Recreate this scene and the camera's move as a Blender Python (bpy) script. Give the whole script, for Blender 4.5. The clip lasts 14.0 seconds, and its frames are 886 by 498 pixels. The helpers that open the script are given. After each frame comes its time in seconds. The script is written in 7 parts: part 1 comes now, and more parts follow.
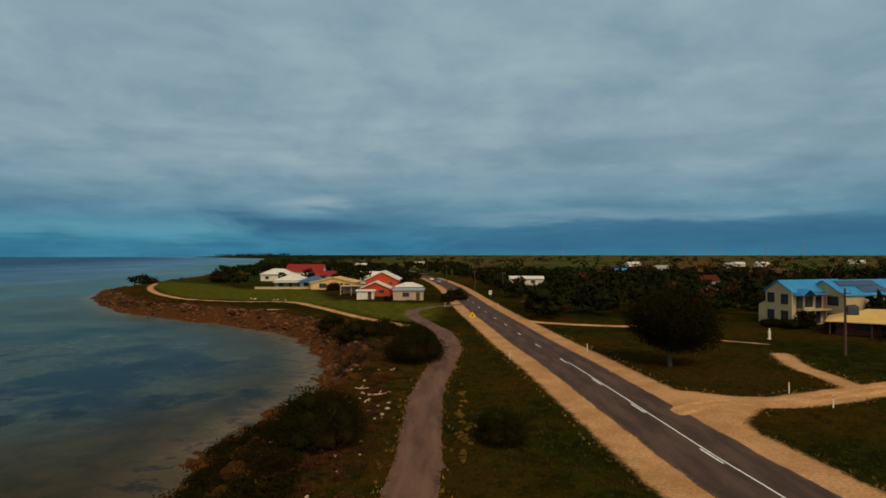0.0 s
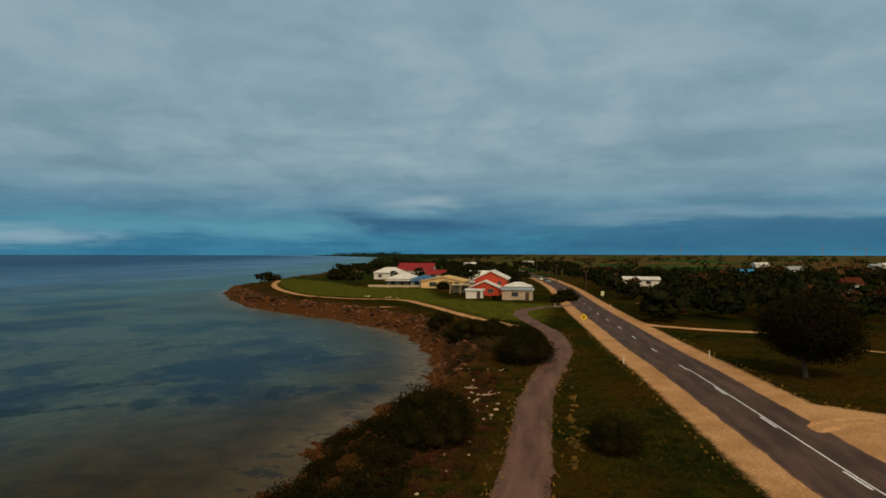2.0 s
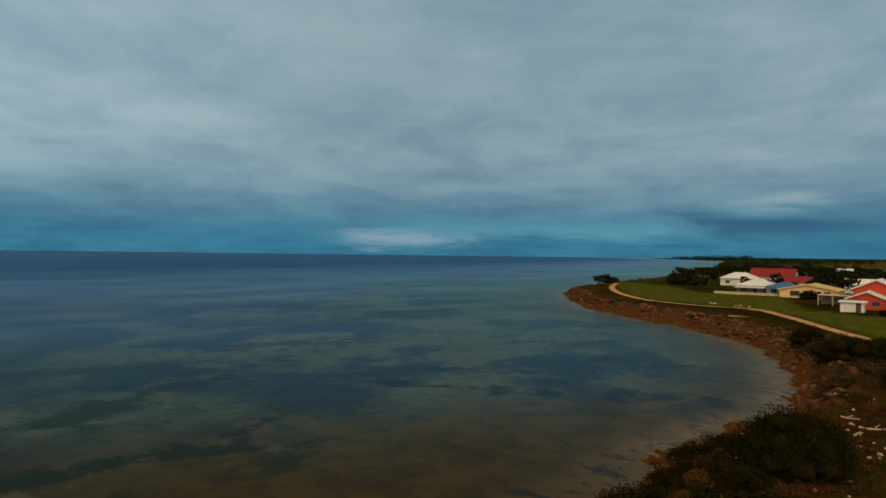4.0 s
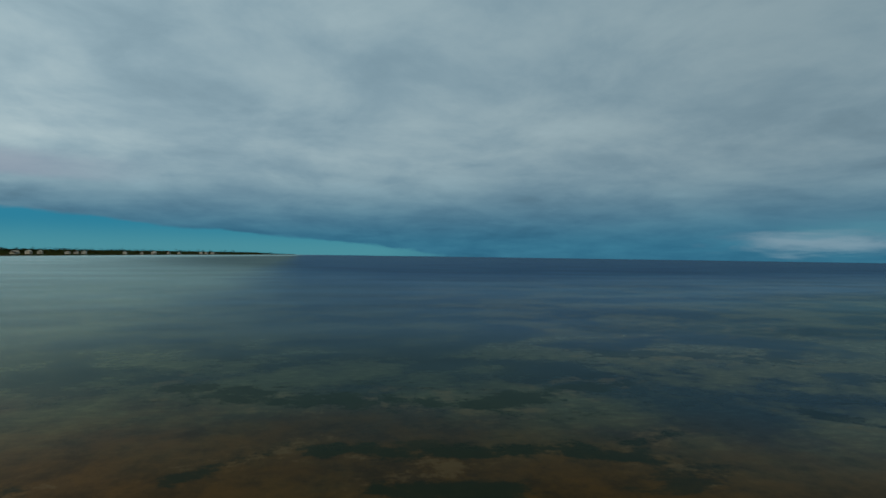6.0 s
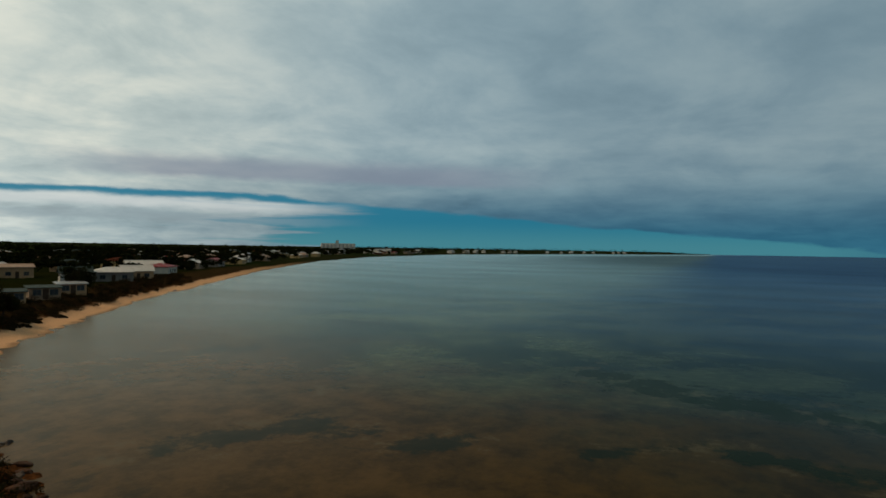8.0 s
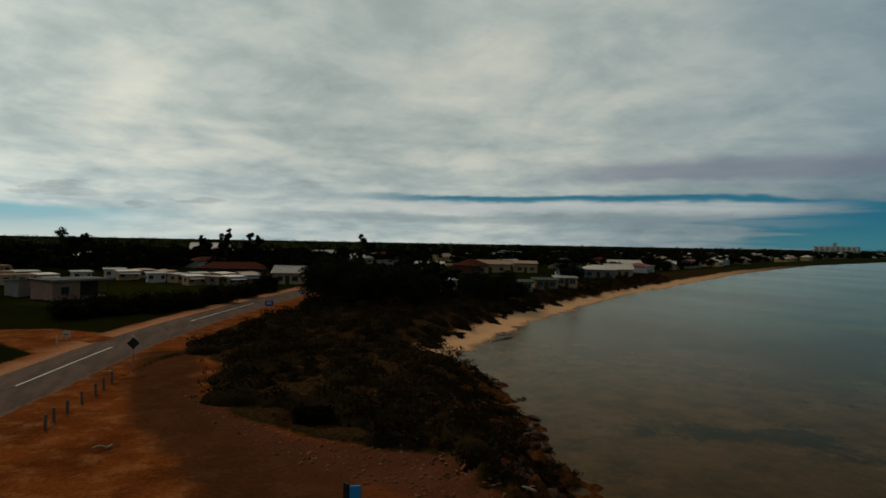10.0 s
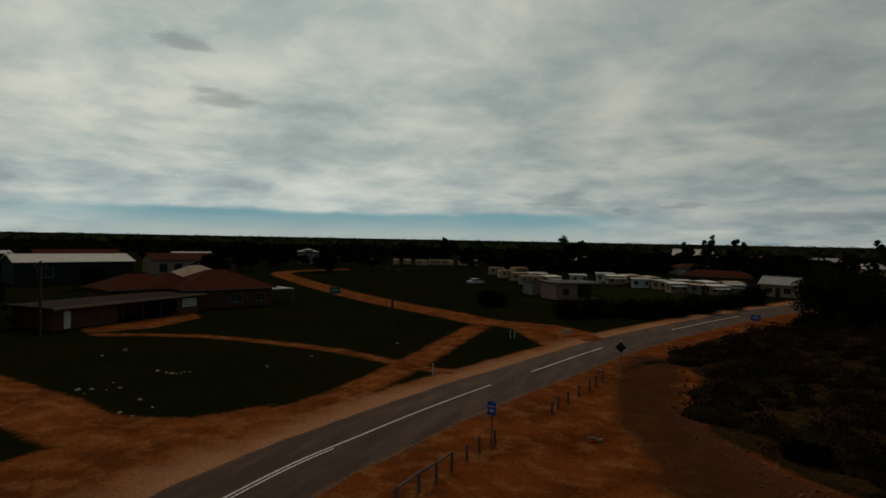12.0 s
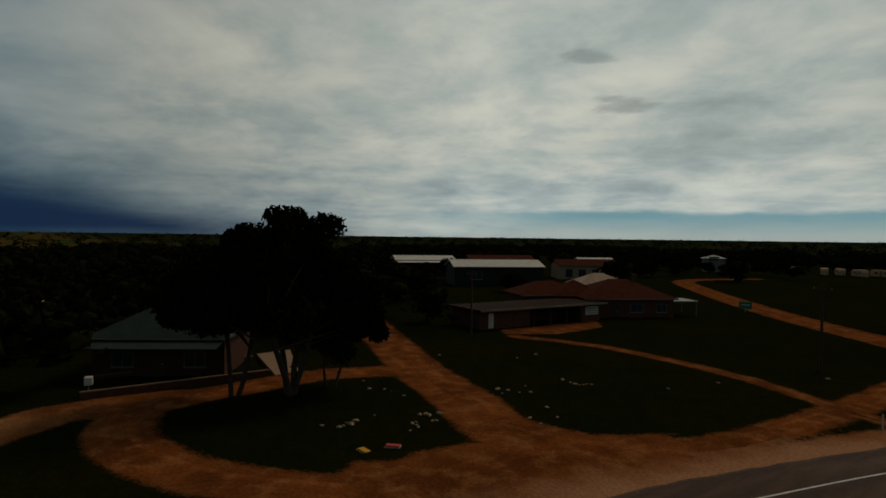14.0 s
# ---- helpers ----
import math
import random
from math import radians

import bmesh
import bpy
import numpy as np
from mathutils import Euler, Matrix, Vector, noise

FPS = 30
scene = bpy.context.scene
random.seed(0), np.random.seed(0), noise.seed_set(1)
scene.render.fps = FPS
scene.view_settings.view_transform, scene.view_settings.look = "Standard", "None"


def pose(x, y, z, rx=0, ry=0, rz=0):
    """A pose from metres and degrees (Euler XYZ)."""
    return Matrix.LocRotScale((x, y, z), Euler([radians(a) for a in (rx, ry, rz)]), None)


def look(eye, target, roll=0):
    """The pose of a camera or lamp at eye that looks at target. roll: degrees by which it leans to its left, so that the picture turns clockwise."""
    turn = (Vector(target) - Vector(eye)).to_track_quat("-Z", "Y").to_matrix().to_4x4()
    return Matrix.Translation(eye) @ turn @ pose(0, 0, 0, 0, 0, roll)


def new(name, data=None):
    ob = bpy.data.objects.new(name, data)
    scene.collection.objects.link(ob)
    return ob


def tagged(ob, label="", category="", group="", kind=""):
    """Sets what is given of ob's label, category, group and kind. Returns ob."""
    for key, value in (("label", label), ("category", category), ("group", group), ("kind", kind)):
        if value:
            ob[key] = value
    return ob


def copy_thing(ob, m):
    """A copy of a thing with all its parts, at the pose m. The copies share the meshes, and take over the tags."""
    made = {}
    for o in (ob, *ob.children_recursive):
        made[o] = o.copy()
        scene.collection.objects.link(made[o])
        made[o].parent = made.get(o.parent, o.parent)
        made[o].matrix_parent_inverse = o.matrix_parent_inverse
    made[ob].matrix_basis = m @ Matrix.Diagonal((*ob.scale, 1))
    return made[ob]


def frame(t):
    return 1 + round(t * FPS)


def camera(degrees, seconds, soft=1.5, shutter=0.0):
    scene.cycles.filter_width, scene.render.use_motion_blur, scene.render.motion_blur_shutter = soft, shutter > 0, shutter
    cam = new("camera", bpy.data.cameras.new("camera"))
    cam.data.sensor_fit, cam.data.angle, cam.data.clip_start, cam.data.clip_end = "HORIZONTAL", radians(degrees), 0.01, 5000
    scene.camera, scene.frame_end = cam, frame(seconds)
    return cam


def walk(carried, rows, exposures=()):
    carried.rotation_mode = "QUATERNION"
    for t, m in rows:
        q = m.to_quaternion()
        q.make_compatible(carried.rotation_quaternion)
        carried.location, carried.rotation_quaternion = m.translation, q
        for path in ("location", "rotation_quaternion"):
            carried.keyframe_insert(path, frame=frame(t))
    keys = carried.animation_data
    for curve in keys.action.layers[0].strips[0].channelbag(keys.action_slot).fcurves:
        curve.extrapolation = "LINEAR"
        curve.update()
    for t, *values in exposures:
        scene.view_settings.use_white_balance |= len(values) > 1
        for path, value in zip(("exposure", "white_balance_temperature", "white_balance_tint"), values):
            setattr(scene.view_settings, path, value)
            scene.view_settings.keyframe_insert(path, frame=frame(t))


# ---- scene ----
cam = camera(71.94, 14.0, soft=1.6)
PATH = [
    (0.000, pose(-0.00, -0.02, 12.00, 90.56, -0.03, -0.00)),
    (0.500, pose(-0.01, 0.11, 12.02, 90.52, -0.07, 0.57)),
    (1.000, pose(-0.00, 0.27, 12.05, 90.46, -0.05, 1.90)),
    (1.500, pose(-0.01, 0.33, 12.07, 90.42, -0.11, 5.05)),
    (2.000, pose(-0.06, 0.35, 12.06, 90.46, -0.20, 10.19)),
    (2.500, pose(-0.10, 0.21, 12.05, 90.49, -0.44, 16.45)),
    (3.000, pose(-0.07, -0.28, 12.05, 90.41, -0.58, 24.58)),
    (3.200, pose(-0.06, -0.53, 12.05, 90.39, -0.72, 27.92)),
    (3.725, pose(-0.16, -0.47, 12.08, 90.41, -0.73, 36.69)),
    (4.250, pose(-0.39, -0.33, 12.13, 90.45, -0.77, 45.49)),
    (4.775, pose(-0.61, -0.19, 12.19, 90.49, -0.81, 54.52)),
    (5.300, pose(-0.71, -0.13, 12.21, 90.51, -0.83, 63.99)),
    (5.500, pose(-0.85, -0.14, 12.18, 90.57, -0.83, 67.75)),
    (6.000, pose(-1.04, -0.18, 12.12, 90.53, -0.81, 77.03)),
    (6.500, pose(-0.96, -0.24, 12.05, 90.29, -0.80, 86.58)),
    (7.000, pose(-0.70, -0.29, 11.93, 90.22, -0.86, 95.34)),
    (7.200, pose(-0.57, -0.30, 11.87, 90.11, -0.85, 99.03)),
    (7.725, pose(-0.52, -0.32, 11.67, 90.02, -0.88, 109.10)),
    (8.250, pose(-0.41, -0.38, 11.23, 89.83, -0.96, 119.72)),
    (8.775, pose(-0.30, -0.44, 10.80, 89.63, -1.04, 130.79)),
    (9.300, pose(-0.25, -0.46, 10.60, 89.54, -1.07, 142.20)),
    (9.500, pose(-0.29, -0.64, 10.55, 89.52, -1.06, 146.79)),
    (10.000, pose(-0.25, -0.81, 10.46, 89.48, -1.05, 156.78)),
    (10.500, pose(-0.14, -0.61, 10.47, 89.40, -0.99, 167.99)),
    (11.000, pose(-0.07, -0.19, 10.55, 89.35, -0.95, 179.39)),
    (11.500, pose(-0.11, 0.11, 10.76, 89.33, -1.01, 189.19)),
    (12.000, pose(-0.19, 0.02, 11.11, 89.13, -1.09, 199.90)),
    (12.500, pose(-0.23, -0.21, 11.48, 88.85, -1.01, 209.81)),
    (13.000, pose(-0.24, -0.39, 11.83, 88.73, -0.74, 218.58)),
    (13.500, pose(-0.07, -0.55, 12.09, 88.79, -0.65, 227.83)),
    (14.000, pose(0.56, -0.85, 12.14, 88.86, -0.73, 236.22)),
]
EXPOSURES = [(0.0, 0.0), (5.3, -0.18), (6.5, -0.34), (7.2, -0.44), (9.3, -0.85), (11.0, -1.25), (12.5, -1.6), (14.0, -1.66)]
walk(cam, PATH, EXPOSURES)

# ---- sky, sun ----
SUN_BEARING, SUN_HEIGHT = 195.0, 42.0          # degrees left of the road's way, degrees up
sb, sh = radians(SUN_BEARING), radians(SUN_HEIGHT)
SUN_WAY = Vector((-math.sin(sb) * math.cos(sh), math.cos(sb) * math.cos(sh), math.sin(sh)))
sun = new("sun", bpy.data.lights.new("sun", "SUN"))
sun.data.energy, sun.data.angle, sun.data.color = 2.0, radians(14), (1.0, 0.74, 0.46)
sun.matrix_world = look((0, 0, 0), -SUN_WAY)

world = bpy.data.worlds.new("sky")
scene.world = world
world.use_nodes = True


class Nodes:
    """Short forms for building node trees."""

    def __init__(self, tree):
        self.tree = tree

    def add(self, kind, **inputs):
        n = self.tree.nodes.new(kind)
        for k, v in inputs.items():
            self.put(n.inputs[k.replace("_", " ")], v)
        return n

    def put(self, socket, v):
        if isinstance(v, bpy.types.NodeSocket):
            self.tree.links.new(v, socket)
        elif isinstance(v, (tuple, list)) and len(v) == 3 and socket.type == "RGBA":
            socket.default_value = (*v, 1)
        else:
            socket.default_value = v

    def math(self, op, a, b=0.0, c=0.0, clamp=False):
        n = self.tree.nodes.new("ShaderNodeMath")
        n.operation, n.use_clamp = op, clamp
        for s, v in zip(n.inputs, (a, b, c)):
            self.put(s, v)
        return n.outputs[0]

    def vec(self, op, a, b=(0, 0, 0)):
        n = self.tree.nodes.new("ShaderNodeVectorMath")
        n.operation = op
        self.put(n.inputs[0], a)
        self.put(n.inputs[1], b)
        return n.outputs["Value"] if op in ("DOT_PRODUCT", "LENGTH") else n.outputs[0]

    def mix(self, f, a, b, blend="MIX"):
        n = self.tree.nodes.new("ShaderNodeMix")
        n.data_type, n.blend_type = "RGBA", blend
        self.put(n.inputs[0], f)
        self.put(n.inputs[6], a)
        self.put(n.inputs[7], b)
        return n.outputs[2]

    def step(self, v, lo, hi, a=0.0, b=1.0):
        n = self.tree.nodes.new("ShaderNodeMapRange")
        n.interpolation_type = "SMOOTHSTEP"
        for s, x in zip(n.inputs, (v, lo, hi, a, b)):
            self.put(s, x)
        return n.outputs[0]

    def noise(self, at, scale, detail=4.0, rough=0.55, distort=0.0):
        n = self.tree.nodes.new("ShaderNodeTexNoise")
        for k, v in (("Vector", at), ("Scale", scale), ("Detail", detail), ("Roughness", rough), ("Distortion", distort)):
            self.put(n.inputs[k], v)
        return n.outputs[0]

    def stretch(self, at, scale, shift=(0, 0, 0)):
        n = self.tree.nodes.new("ShaderNodeMapping")
        self.put(n.inputs[0], at)
        n.inputs[1].default_value, n.inputs[3].default_value = shift, scale
        return n.outputs[0]


def bearing_vec(b):
    return (-math.sin(radians(b)), math.cos(radians(b)), 0)


def build_sky():
    k = Nodes(world.node_tree)
    way = k.add("ShaderNodeTexCoord").outputs["Generated"]
    sep = k.add("ShaderNodeSeparateXYZ", Vector=way)
    z = k.math("MAXIMUM", sep.outputs[2], 0.0)
    flat = k.vec("NORMALIZE", k.vec("MULTIPLY", way, (1, 1, 0)))
    low = k.math("ADD", z, 0.2)
    across = k.math("DIVIDE", 1.0, low)
    lay = k.vec("MULTIPLY", way, k.add("ShaderNodeCombineXYZ", X=across, Y=across, Z=0.0).outputs[0])
    big = k.noise(k.stretch(lay, (0.8, 0.8, 1)), 0.9, 4, 0.5, 0.15)
    fine = k.noise(k.stretch(lay, (1.0, 1.0, 1), (3, 7, 0)), 3.6, 7, 0.6, 0.2)
    az = k.math("MULTIPLY", k.math("ARCTAN2", k.math("MULTIPLY", sep.outputs[0], -1.0), sep.outputs[1]), 57.29578)
    az = k.math("ADD", az, k.math("MULTIPLY", k.math("LESS_THAN", az, -60.0), 360.0))
    toward = k.vec("DOT_PRODUCT", flat, bearing_vec(SUN_BEARING))
    ramp = k.tree.nodes.new("ShaderNodeValToRGB")
    k.put(ramp.inputs[0], k.math("DIVIDE", k.math("ADD", az, 60.0), 360.0))
    for i, (b, v) in enumerate(((-60, 0.36), (50, 0.355), (78, 0.42), (102, 0.47), (122, 0.63), (143, 0.90), (165, 0.95), (188, 1.15), (205, 1.38), (232, 1.42), (252, 1.08), (272, 0.66), (299, 0.40))):
        e = ramp.color_ramp.elements[i] if i < 2 else ramp.color_ramp.elements.new(0.99)
        e.position, e.color = (b + 60) / 360, (v, v, v, 1)
    level = ramp.outputs[0]
    bright = k.step(k.math("MULTIPLY", level, 1.0), 0.34, 1.0)
    nish = k.tree.nodes.new("ShaderNodeTexSky")
    nish.sky_type, nish.sun_disc = "NISHITA", False
    nish.sun_elevation, nish.sun_rotation = sh, -sb
    clear = k.mix(1.0, k.mix(1.0, nish.outputs[0], (0.05, 0.05, 0.05), "MULTIPLY"), (0.12, 0.62, 0.9), "MULTIPLY")
    upper = k.mix(1.0, level, k.mix(bright, (0.73, 1.04, 1.19), (0.97, 1.03, 0.925)), "MULTIPLY")
    lower = k.mix(k.step(toward, 0.1, 0.9), (0.042, 0.188, 0.295), k.mix(1.0, level, (0.94, 1.05, 1.0), "MULTIPLY"))
    cloud = k.mix(k.step(z, 0.01, 0.17), lower, upper)
    # layers of broken stratus: soft heaps above, drawn out into streaks towards the horizon
    def sheet(depth, shape, shift, scale, detail, rough, warp):
        spread = k.math("DIVIDE", 1.0, k.math("ADD", z, depth))
        at = k.vec("MULTIPLY", way, k.add("ShaderNodeCombineXYZ", X=spread, Y=spread, Z=0.0).outputs[0])
        return k.noise(k.stretch(at, shape, shift), scale, detail, rough, warp)

    heaps = sheet(0.24, (1.0, 1.0, 1), (2.3, 5.1, 0), 2.3, 8, 0.60, 0.3)
    streaks = sheet(0.13, (1.0, 1.0, 1), (8.2, 1.7, 0), 2.1, 7, 0.56, 0.2)
    flat_streaks = k.noise(k.stretch(way, (1.6, 1.6, 15), (4, 2, 1)), 2.0, 5, 0.54, 0.25)
    swing = k.step(level, 0.3, 1.1, 0.8, 1.25)
    tone = k.math("ADD", k.step(big, 0.3, 0.72, -0.09, 0.09), k.step(heaps, 0.28, 0.70, -0.15, 0.12))
    tone = k.math("ADD", tone, k.math("MULTIPLY", k.step(streaks, 0.30, 0.70, -0.075, 0.065), k.step(z, 0.6, 0.12)))
    tone = k.math("ADD", tone, k.math("MULTIPLY", k.step(flat_streaks, 0.32, 0.70, -0.07, 0.07), k.step(z, 0.30, 0.06)))
    tone = k.math("ADD", k.math("MULTIPLY", tone, swing), 1.0)
    tint = k.mix(k.step(tone, 0.78, 1.2), (0.91, 0.99, 1.05), (1.04, 1.0, 0.97))
    cloud = k.mix(1.0, cloud, k.mix(1.0, tint, k.add("ShaderNodeCombineXYZ", X=tone, Y=tone, Z=tone).outputs[0], "MULTIPLY"), "MULTIPLY")
    # unseen sky overhead, dimmed by half to lower the light on the land
    overhead_dim = k.step(z, 0.42, 0.8, 1.0, 0.5)
    cloud = k.mix(1.0, cloud, k.add("ShaderNodeCombineXYZ", X=overhead_dim, Y=overhead_dim, Z=overhead_dim).outputs[0], "MULTIPLY")
    wave = k.math("MULTIPLY", k.math("SUBTRACT", k.math("ADD", big, k.math("MULTIPLY", fine, 0.6)), 0.8), 0.022)
    zz = k.math("ADD", z, wave)
    # dark low banks of cloud over the north, each under a paler rim
    drift = k.math("ADD", k.math("MULTIPLY", k.math("SUBTRACT", flat_streaks, 0.5), 0.05), k.math("MULTIPLY", k.math("SUBTRACT", streaks, 0.5), 0.02))
    north_z = k.math("ADD", z, drift)
    north_az = k.math("ADD", az, k.math("MULTIPLY", k.math("SUBTRACT", heaps, 0.5), 14.0))
    for b0, b1, z0, z1, soft, colour, much in ((-60, 0, 0.004, 0.052, 0.014, (0.034, 0.115, 0.21), 0.58), (6, 19, 0.036, 0.060, 0.010, (0.030, 0.105, 0.20), 0.8),
                                               (-32, -2, 0.056, 0.070, 0.008, (0.26, 0.38, 0.45), 0.4), (9, 14, 0.076, 0.094, 0.008, (0.36, 0.46, 0.50), 0.7),
                                               (20, 46, 0.030, 0.052, 0.010, (0.13, 0.36, 0.45), 0.5), (40, 50, 0.012, 0.034, 0.008, (0.30, 0.44, 0.52), 0.7),
                                               (-40, 8, 0.100, 0.118, 0.014, (0.20, 0.32, 0.40), 0.35), (-26, -8, 0.150, 0.175, 0.02, (0.10, 0.21, 0.29), 0.35)):
        here = k.math("MULTIPLY", k.math("MULTIPLY", k.step(north_az, b0 - 4.0, b0 + 4.0), k.step(north_az, b1 + 4.0, b1 - 4.0)),
                      k.math("MULTIPLY", k.step(north_z, z0 - soft, z0 + soft), k.step(north_z, z1 + soft, z1 - soft)))
        cloud = k.mix(k.math("MULTIPLY", here, much), cloud, colour)
    # grey bar of cloud over the bay
    bar = k.math("MULTIPLY", k.math("MULTIPLY", k.step(az, 100.0, 116.0), k.step(az, 150.0, 138.0)), k.math("MULTIPLY", k.step(zz, 0.095, 0.108), k.step(zz, 0.145, 0.12)))
    sky = k.mix(k.math("MULTIPLY", bar, 0.7), cloud, (0.31, 0.36, 0.46))
    # the clear strip low over the bay: its upper edge rises inland, and low cloud fills it there
    top = k.math("MINIMUM", k.math("ADD", k.math("MULTIPLY", k.math("SUBTRACT", az, 76.0), 0.00142), 0.004), 0.081)
    below = k.math("SUBTRACT", top, zz)
    open_low = k.math("MAXIMUM", k.step(k.math("ADD", az, k.math("MULTIPLY", k.math("SUBTRACT", k.noise(k.stretch(way, (2, 2, 40)), 1.6, 4), 0.5), 60.0)), 132.0, 124.0), k.step(below, 0.017, 0.007))
    gap = k.math("MULTIPLY", k.math("MULTIPLY", k.step(below, -0.001, 0.005), open_low), k.math("MULTIPLY", k.step(az, 72.0, 84.0), k.step(az, 170.0, 155.0)))
    blue = k.mix(0.35, k.mix(k.step(z, 0.0, 0.05), (0.12, 0.46, 0.56), (0.030, 0.31, 0.50)), clear)
    sky = k.mix(k.math("MULTIPLY", gap, 0.95), sky, blue)
    # white heads of the low cloud that closes the strip
    head = k.math("MULTIPLY", k.math("MULTIPLY", k.step(az, 120.0, 132.0), k.step(az, 172.0, 158.0)), k.math("MULTIPLY", k.step(zz, 0.046, 0.060), k.step(zz, 0.072, 0.064)))
    sky = k.mix(k.math("MULTIPLY", head, 0.6), sky, (0.95, 1.0, 0.98))
    foot = k.math("MULTIPLY", k.math("MULTIPLY", k.step(az, 120.0, 132.0), k.step(az, 180.0, 164.0)), k.math("MULTIPLY", k.step(zz, 0.030, 0.038), k.step(zz, 0.050, 0.044)))
    sky = k.mix(k.math("MULTIPLY", foot, 0.5), sky, (0.42, 0.52, 0.56))
    # paler thin strip over the land
    thin = k.math("MULTIPLY", k.step(zz, 0.048, 0.038), k.math("MULTIPLY", k.step(az, 178.0, 192.0), k.step(az, 246.0, 222.0)))
    sky = k.mix(k.math("MULTIPLY", thin, 0.85), sky, k.mix(k.step(z, 0.0, 0.04), (1.0, 1.17, 1.10), (0.40, 0.86, 0.98)))
    # small low puffs of cloud
    for b, h, wide, tall in ((189.3, 0.067, 2.2, 0.011), (182.0, 0.052, 1.2, 0.006), (178.5, 0.062, 1.0, 0.005), (220.0, 0.205, 2.6, 0.012), (223.0, 0.28, 1.8, 0.012)):
        u = k.math("DIVIDE", k.math("SUBTRACT", north_az, b), wide * 1.3)
        v = k.math("DIVIDE", k.math("SUBTRACT", k.math("ADD", z, k.math("MULTIPLY", drift, 0.8)), h), tall)
        r = k.math("ADD", k.math("MULTIPLY", u, u), k.math("MULTIPLY", v, v))
        sky = k.mix(k.math("MULTIPLY", k.step(k.math("ADD", r, k.math("MULTIPLY", k.math("SUBTRACT", fine, 0.5), 4.5)), 1.3, -0.2), 0.42), sky, (0.36, 0.44, 0.45))
    # rain cloud
    edge = k.math("SUBTRACT", k.math("MULTIPLY", k.math("SUBTRACT", az, 247.0), 0.0033), zz)
    edge = k.math("ADD", edge, k.math("MULTIPLY", k.math("SUBTRACT", flat_streaks, 0.5), 0.07))
    rain = k.math("MULTIPLY", k.math("MULTIPLY", k.step(edge, -0.025, 0.045), k.step(z, 0.0, 0.012, 0.75, 1.0)), k.step(az, 300.0, 285.0))
    sky = k.mix(k.math("MULTIPLY", rain, 0.95), sky, (0.022, 0.056, 0.150))
    bg = k.tree.nodes["Background"]
    k.put(bg.inputs[0], sky)
    bg.inputs[1].default_value = 1.0


build_sky()


# ---- materials ----
MATS = {}


def surf(name, c1, c2, scale=2.0, rough=0.85, bump=0.3, metal=0.0, fine=30.0, vary=0.0, stain=None, spec=0.1):
    """A worn surface: two colours mixed by coarse and fine noise, relief, optional stains and a tint that differs from piece to piece."""
    if name in MATS:
        return MATS[name]
    m = MATS[name] = bpy.data.materials.new(name)
    m.use_nodes = True
    k = Nodes(m.node_tree)
    at = k.add("ShaderNodeTexCoord").outputs["Object"]
    a, b = k.noise(at, scale, 5, 0.6), k.noise(at, fine, 4, 0.65)
    col = k.mix(k.step(k.math("ADD", k.math("MULTIPLY", a, 0.65), k.math("MULTIPLY", b, 0.35)), 0.34, 0.66), c1, c2)
    if stain:
        col = k.mix(k.step(k.noise(k.stretch(at, (1, 1, 0.35)), scale * 1.7, 6, 0.7), 0.56, 0.72, 0, 0.7), col, stain)
    if vary:
        r = k.add("ShaderNodeObjectInfo").outputs["Random"]
        v = k.math("ADD", k.math("MULTIPLY", r, vary), 1 - vary / 2)
        col = k.mix(1.0, col, k.add("ShaderNodeCombineXYZ", X=v, Y=v, Z=v).outputs[0], "MULTIPLY")
    p = k.tree.nodes["Principled BSDF"]
    k.put(p.inputs["Base Color"], col)
    k.put(p.inputs["Roughness"], k.step(b, 0.2, 0.8, max(rough - 0.12, 0.05), min(rough + 0.1, 1)))
    p.inputs["Metallic"].default_value = metal
    p.inputs["Specular IOR Level"].default_value = spec
    if bump:
        n = k.add("ShaderNodeBump", Strength=bump, Distance=0.05, Height=b)
        k.put(p.inputs["Normal"], n.outputs[0])
    return m


def leafy(name, c1, c2, c3):
    """Leaves: each leaf or blade takes its own tint, whole parts of the crown another."""
    m = MATS[name] = bpy.data.materials.new(name)
    m.use_nodes = True
    k = Nodes(m.node_tree)
    r = k.add("ShaderNodeNewGeometry").outputs["Random Per Island"]
    at = k.add("ShaderNodeTexCoord").outputs["Object"]
    col = k.mix(r, c1, c2)
    col = k.mix(k.step(k.noise(at, 0.35, 3), 0.42, 0.68), col, c3)
    p = k.tree.nodes["Principled BSDF"]
    k.put(p.inputs["Base Color"], col)
    p.inputs["Roughness"].default_value = 0.7
    p.inputs["Specular IOR Level"].default_value = 0.0
    return m


# ---- plan: shore, roads, tracks ----
SHORE = [(-1700, 4900), (-1650, 4000), (-700, 2400), (-360, 1200), (-250, 800), (-150, 400), (-137, 290), (-124, 225), (-118, 205),
         (-98, 176), (-79, 151), (-63, 140), (-45, 127), (-30, 113), (-22, 99), (-15, 79), (-13, 64), (-15.5, 54), (-17, 45), (-16.5, 37),
         (-17.2, 30), (-17.5, 20), (-17, 5), (-17, -10), (-18, -20), (-19.4, -26), (-21.4, -33), (-24, -40), (-25.4, -47), (-28, -56),
         (-27.5, -62), (-36, -71), (-48, -83), (-68, -100), (-105, -128), (-163, -165), (-277, -237), (-480, -346), (-777, -465),
         (-1305, -574), (-2400, -470), (-4450, -40), (-4900, -60)]
LAND = SHORE + [(-4900, -4900), (4900, -4900), (4900, 4900)]
SEA_Z = -2.5
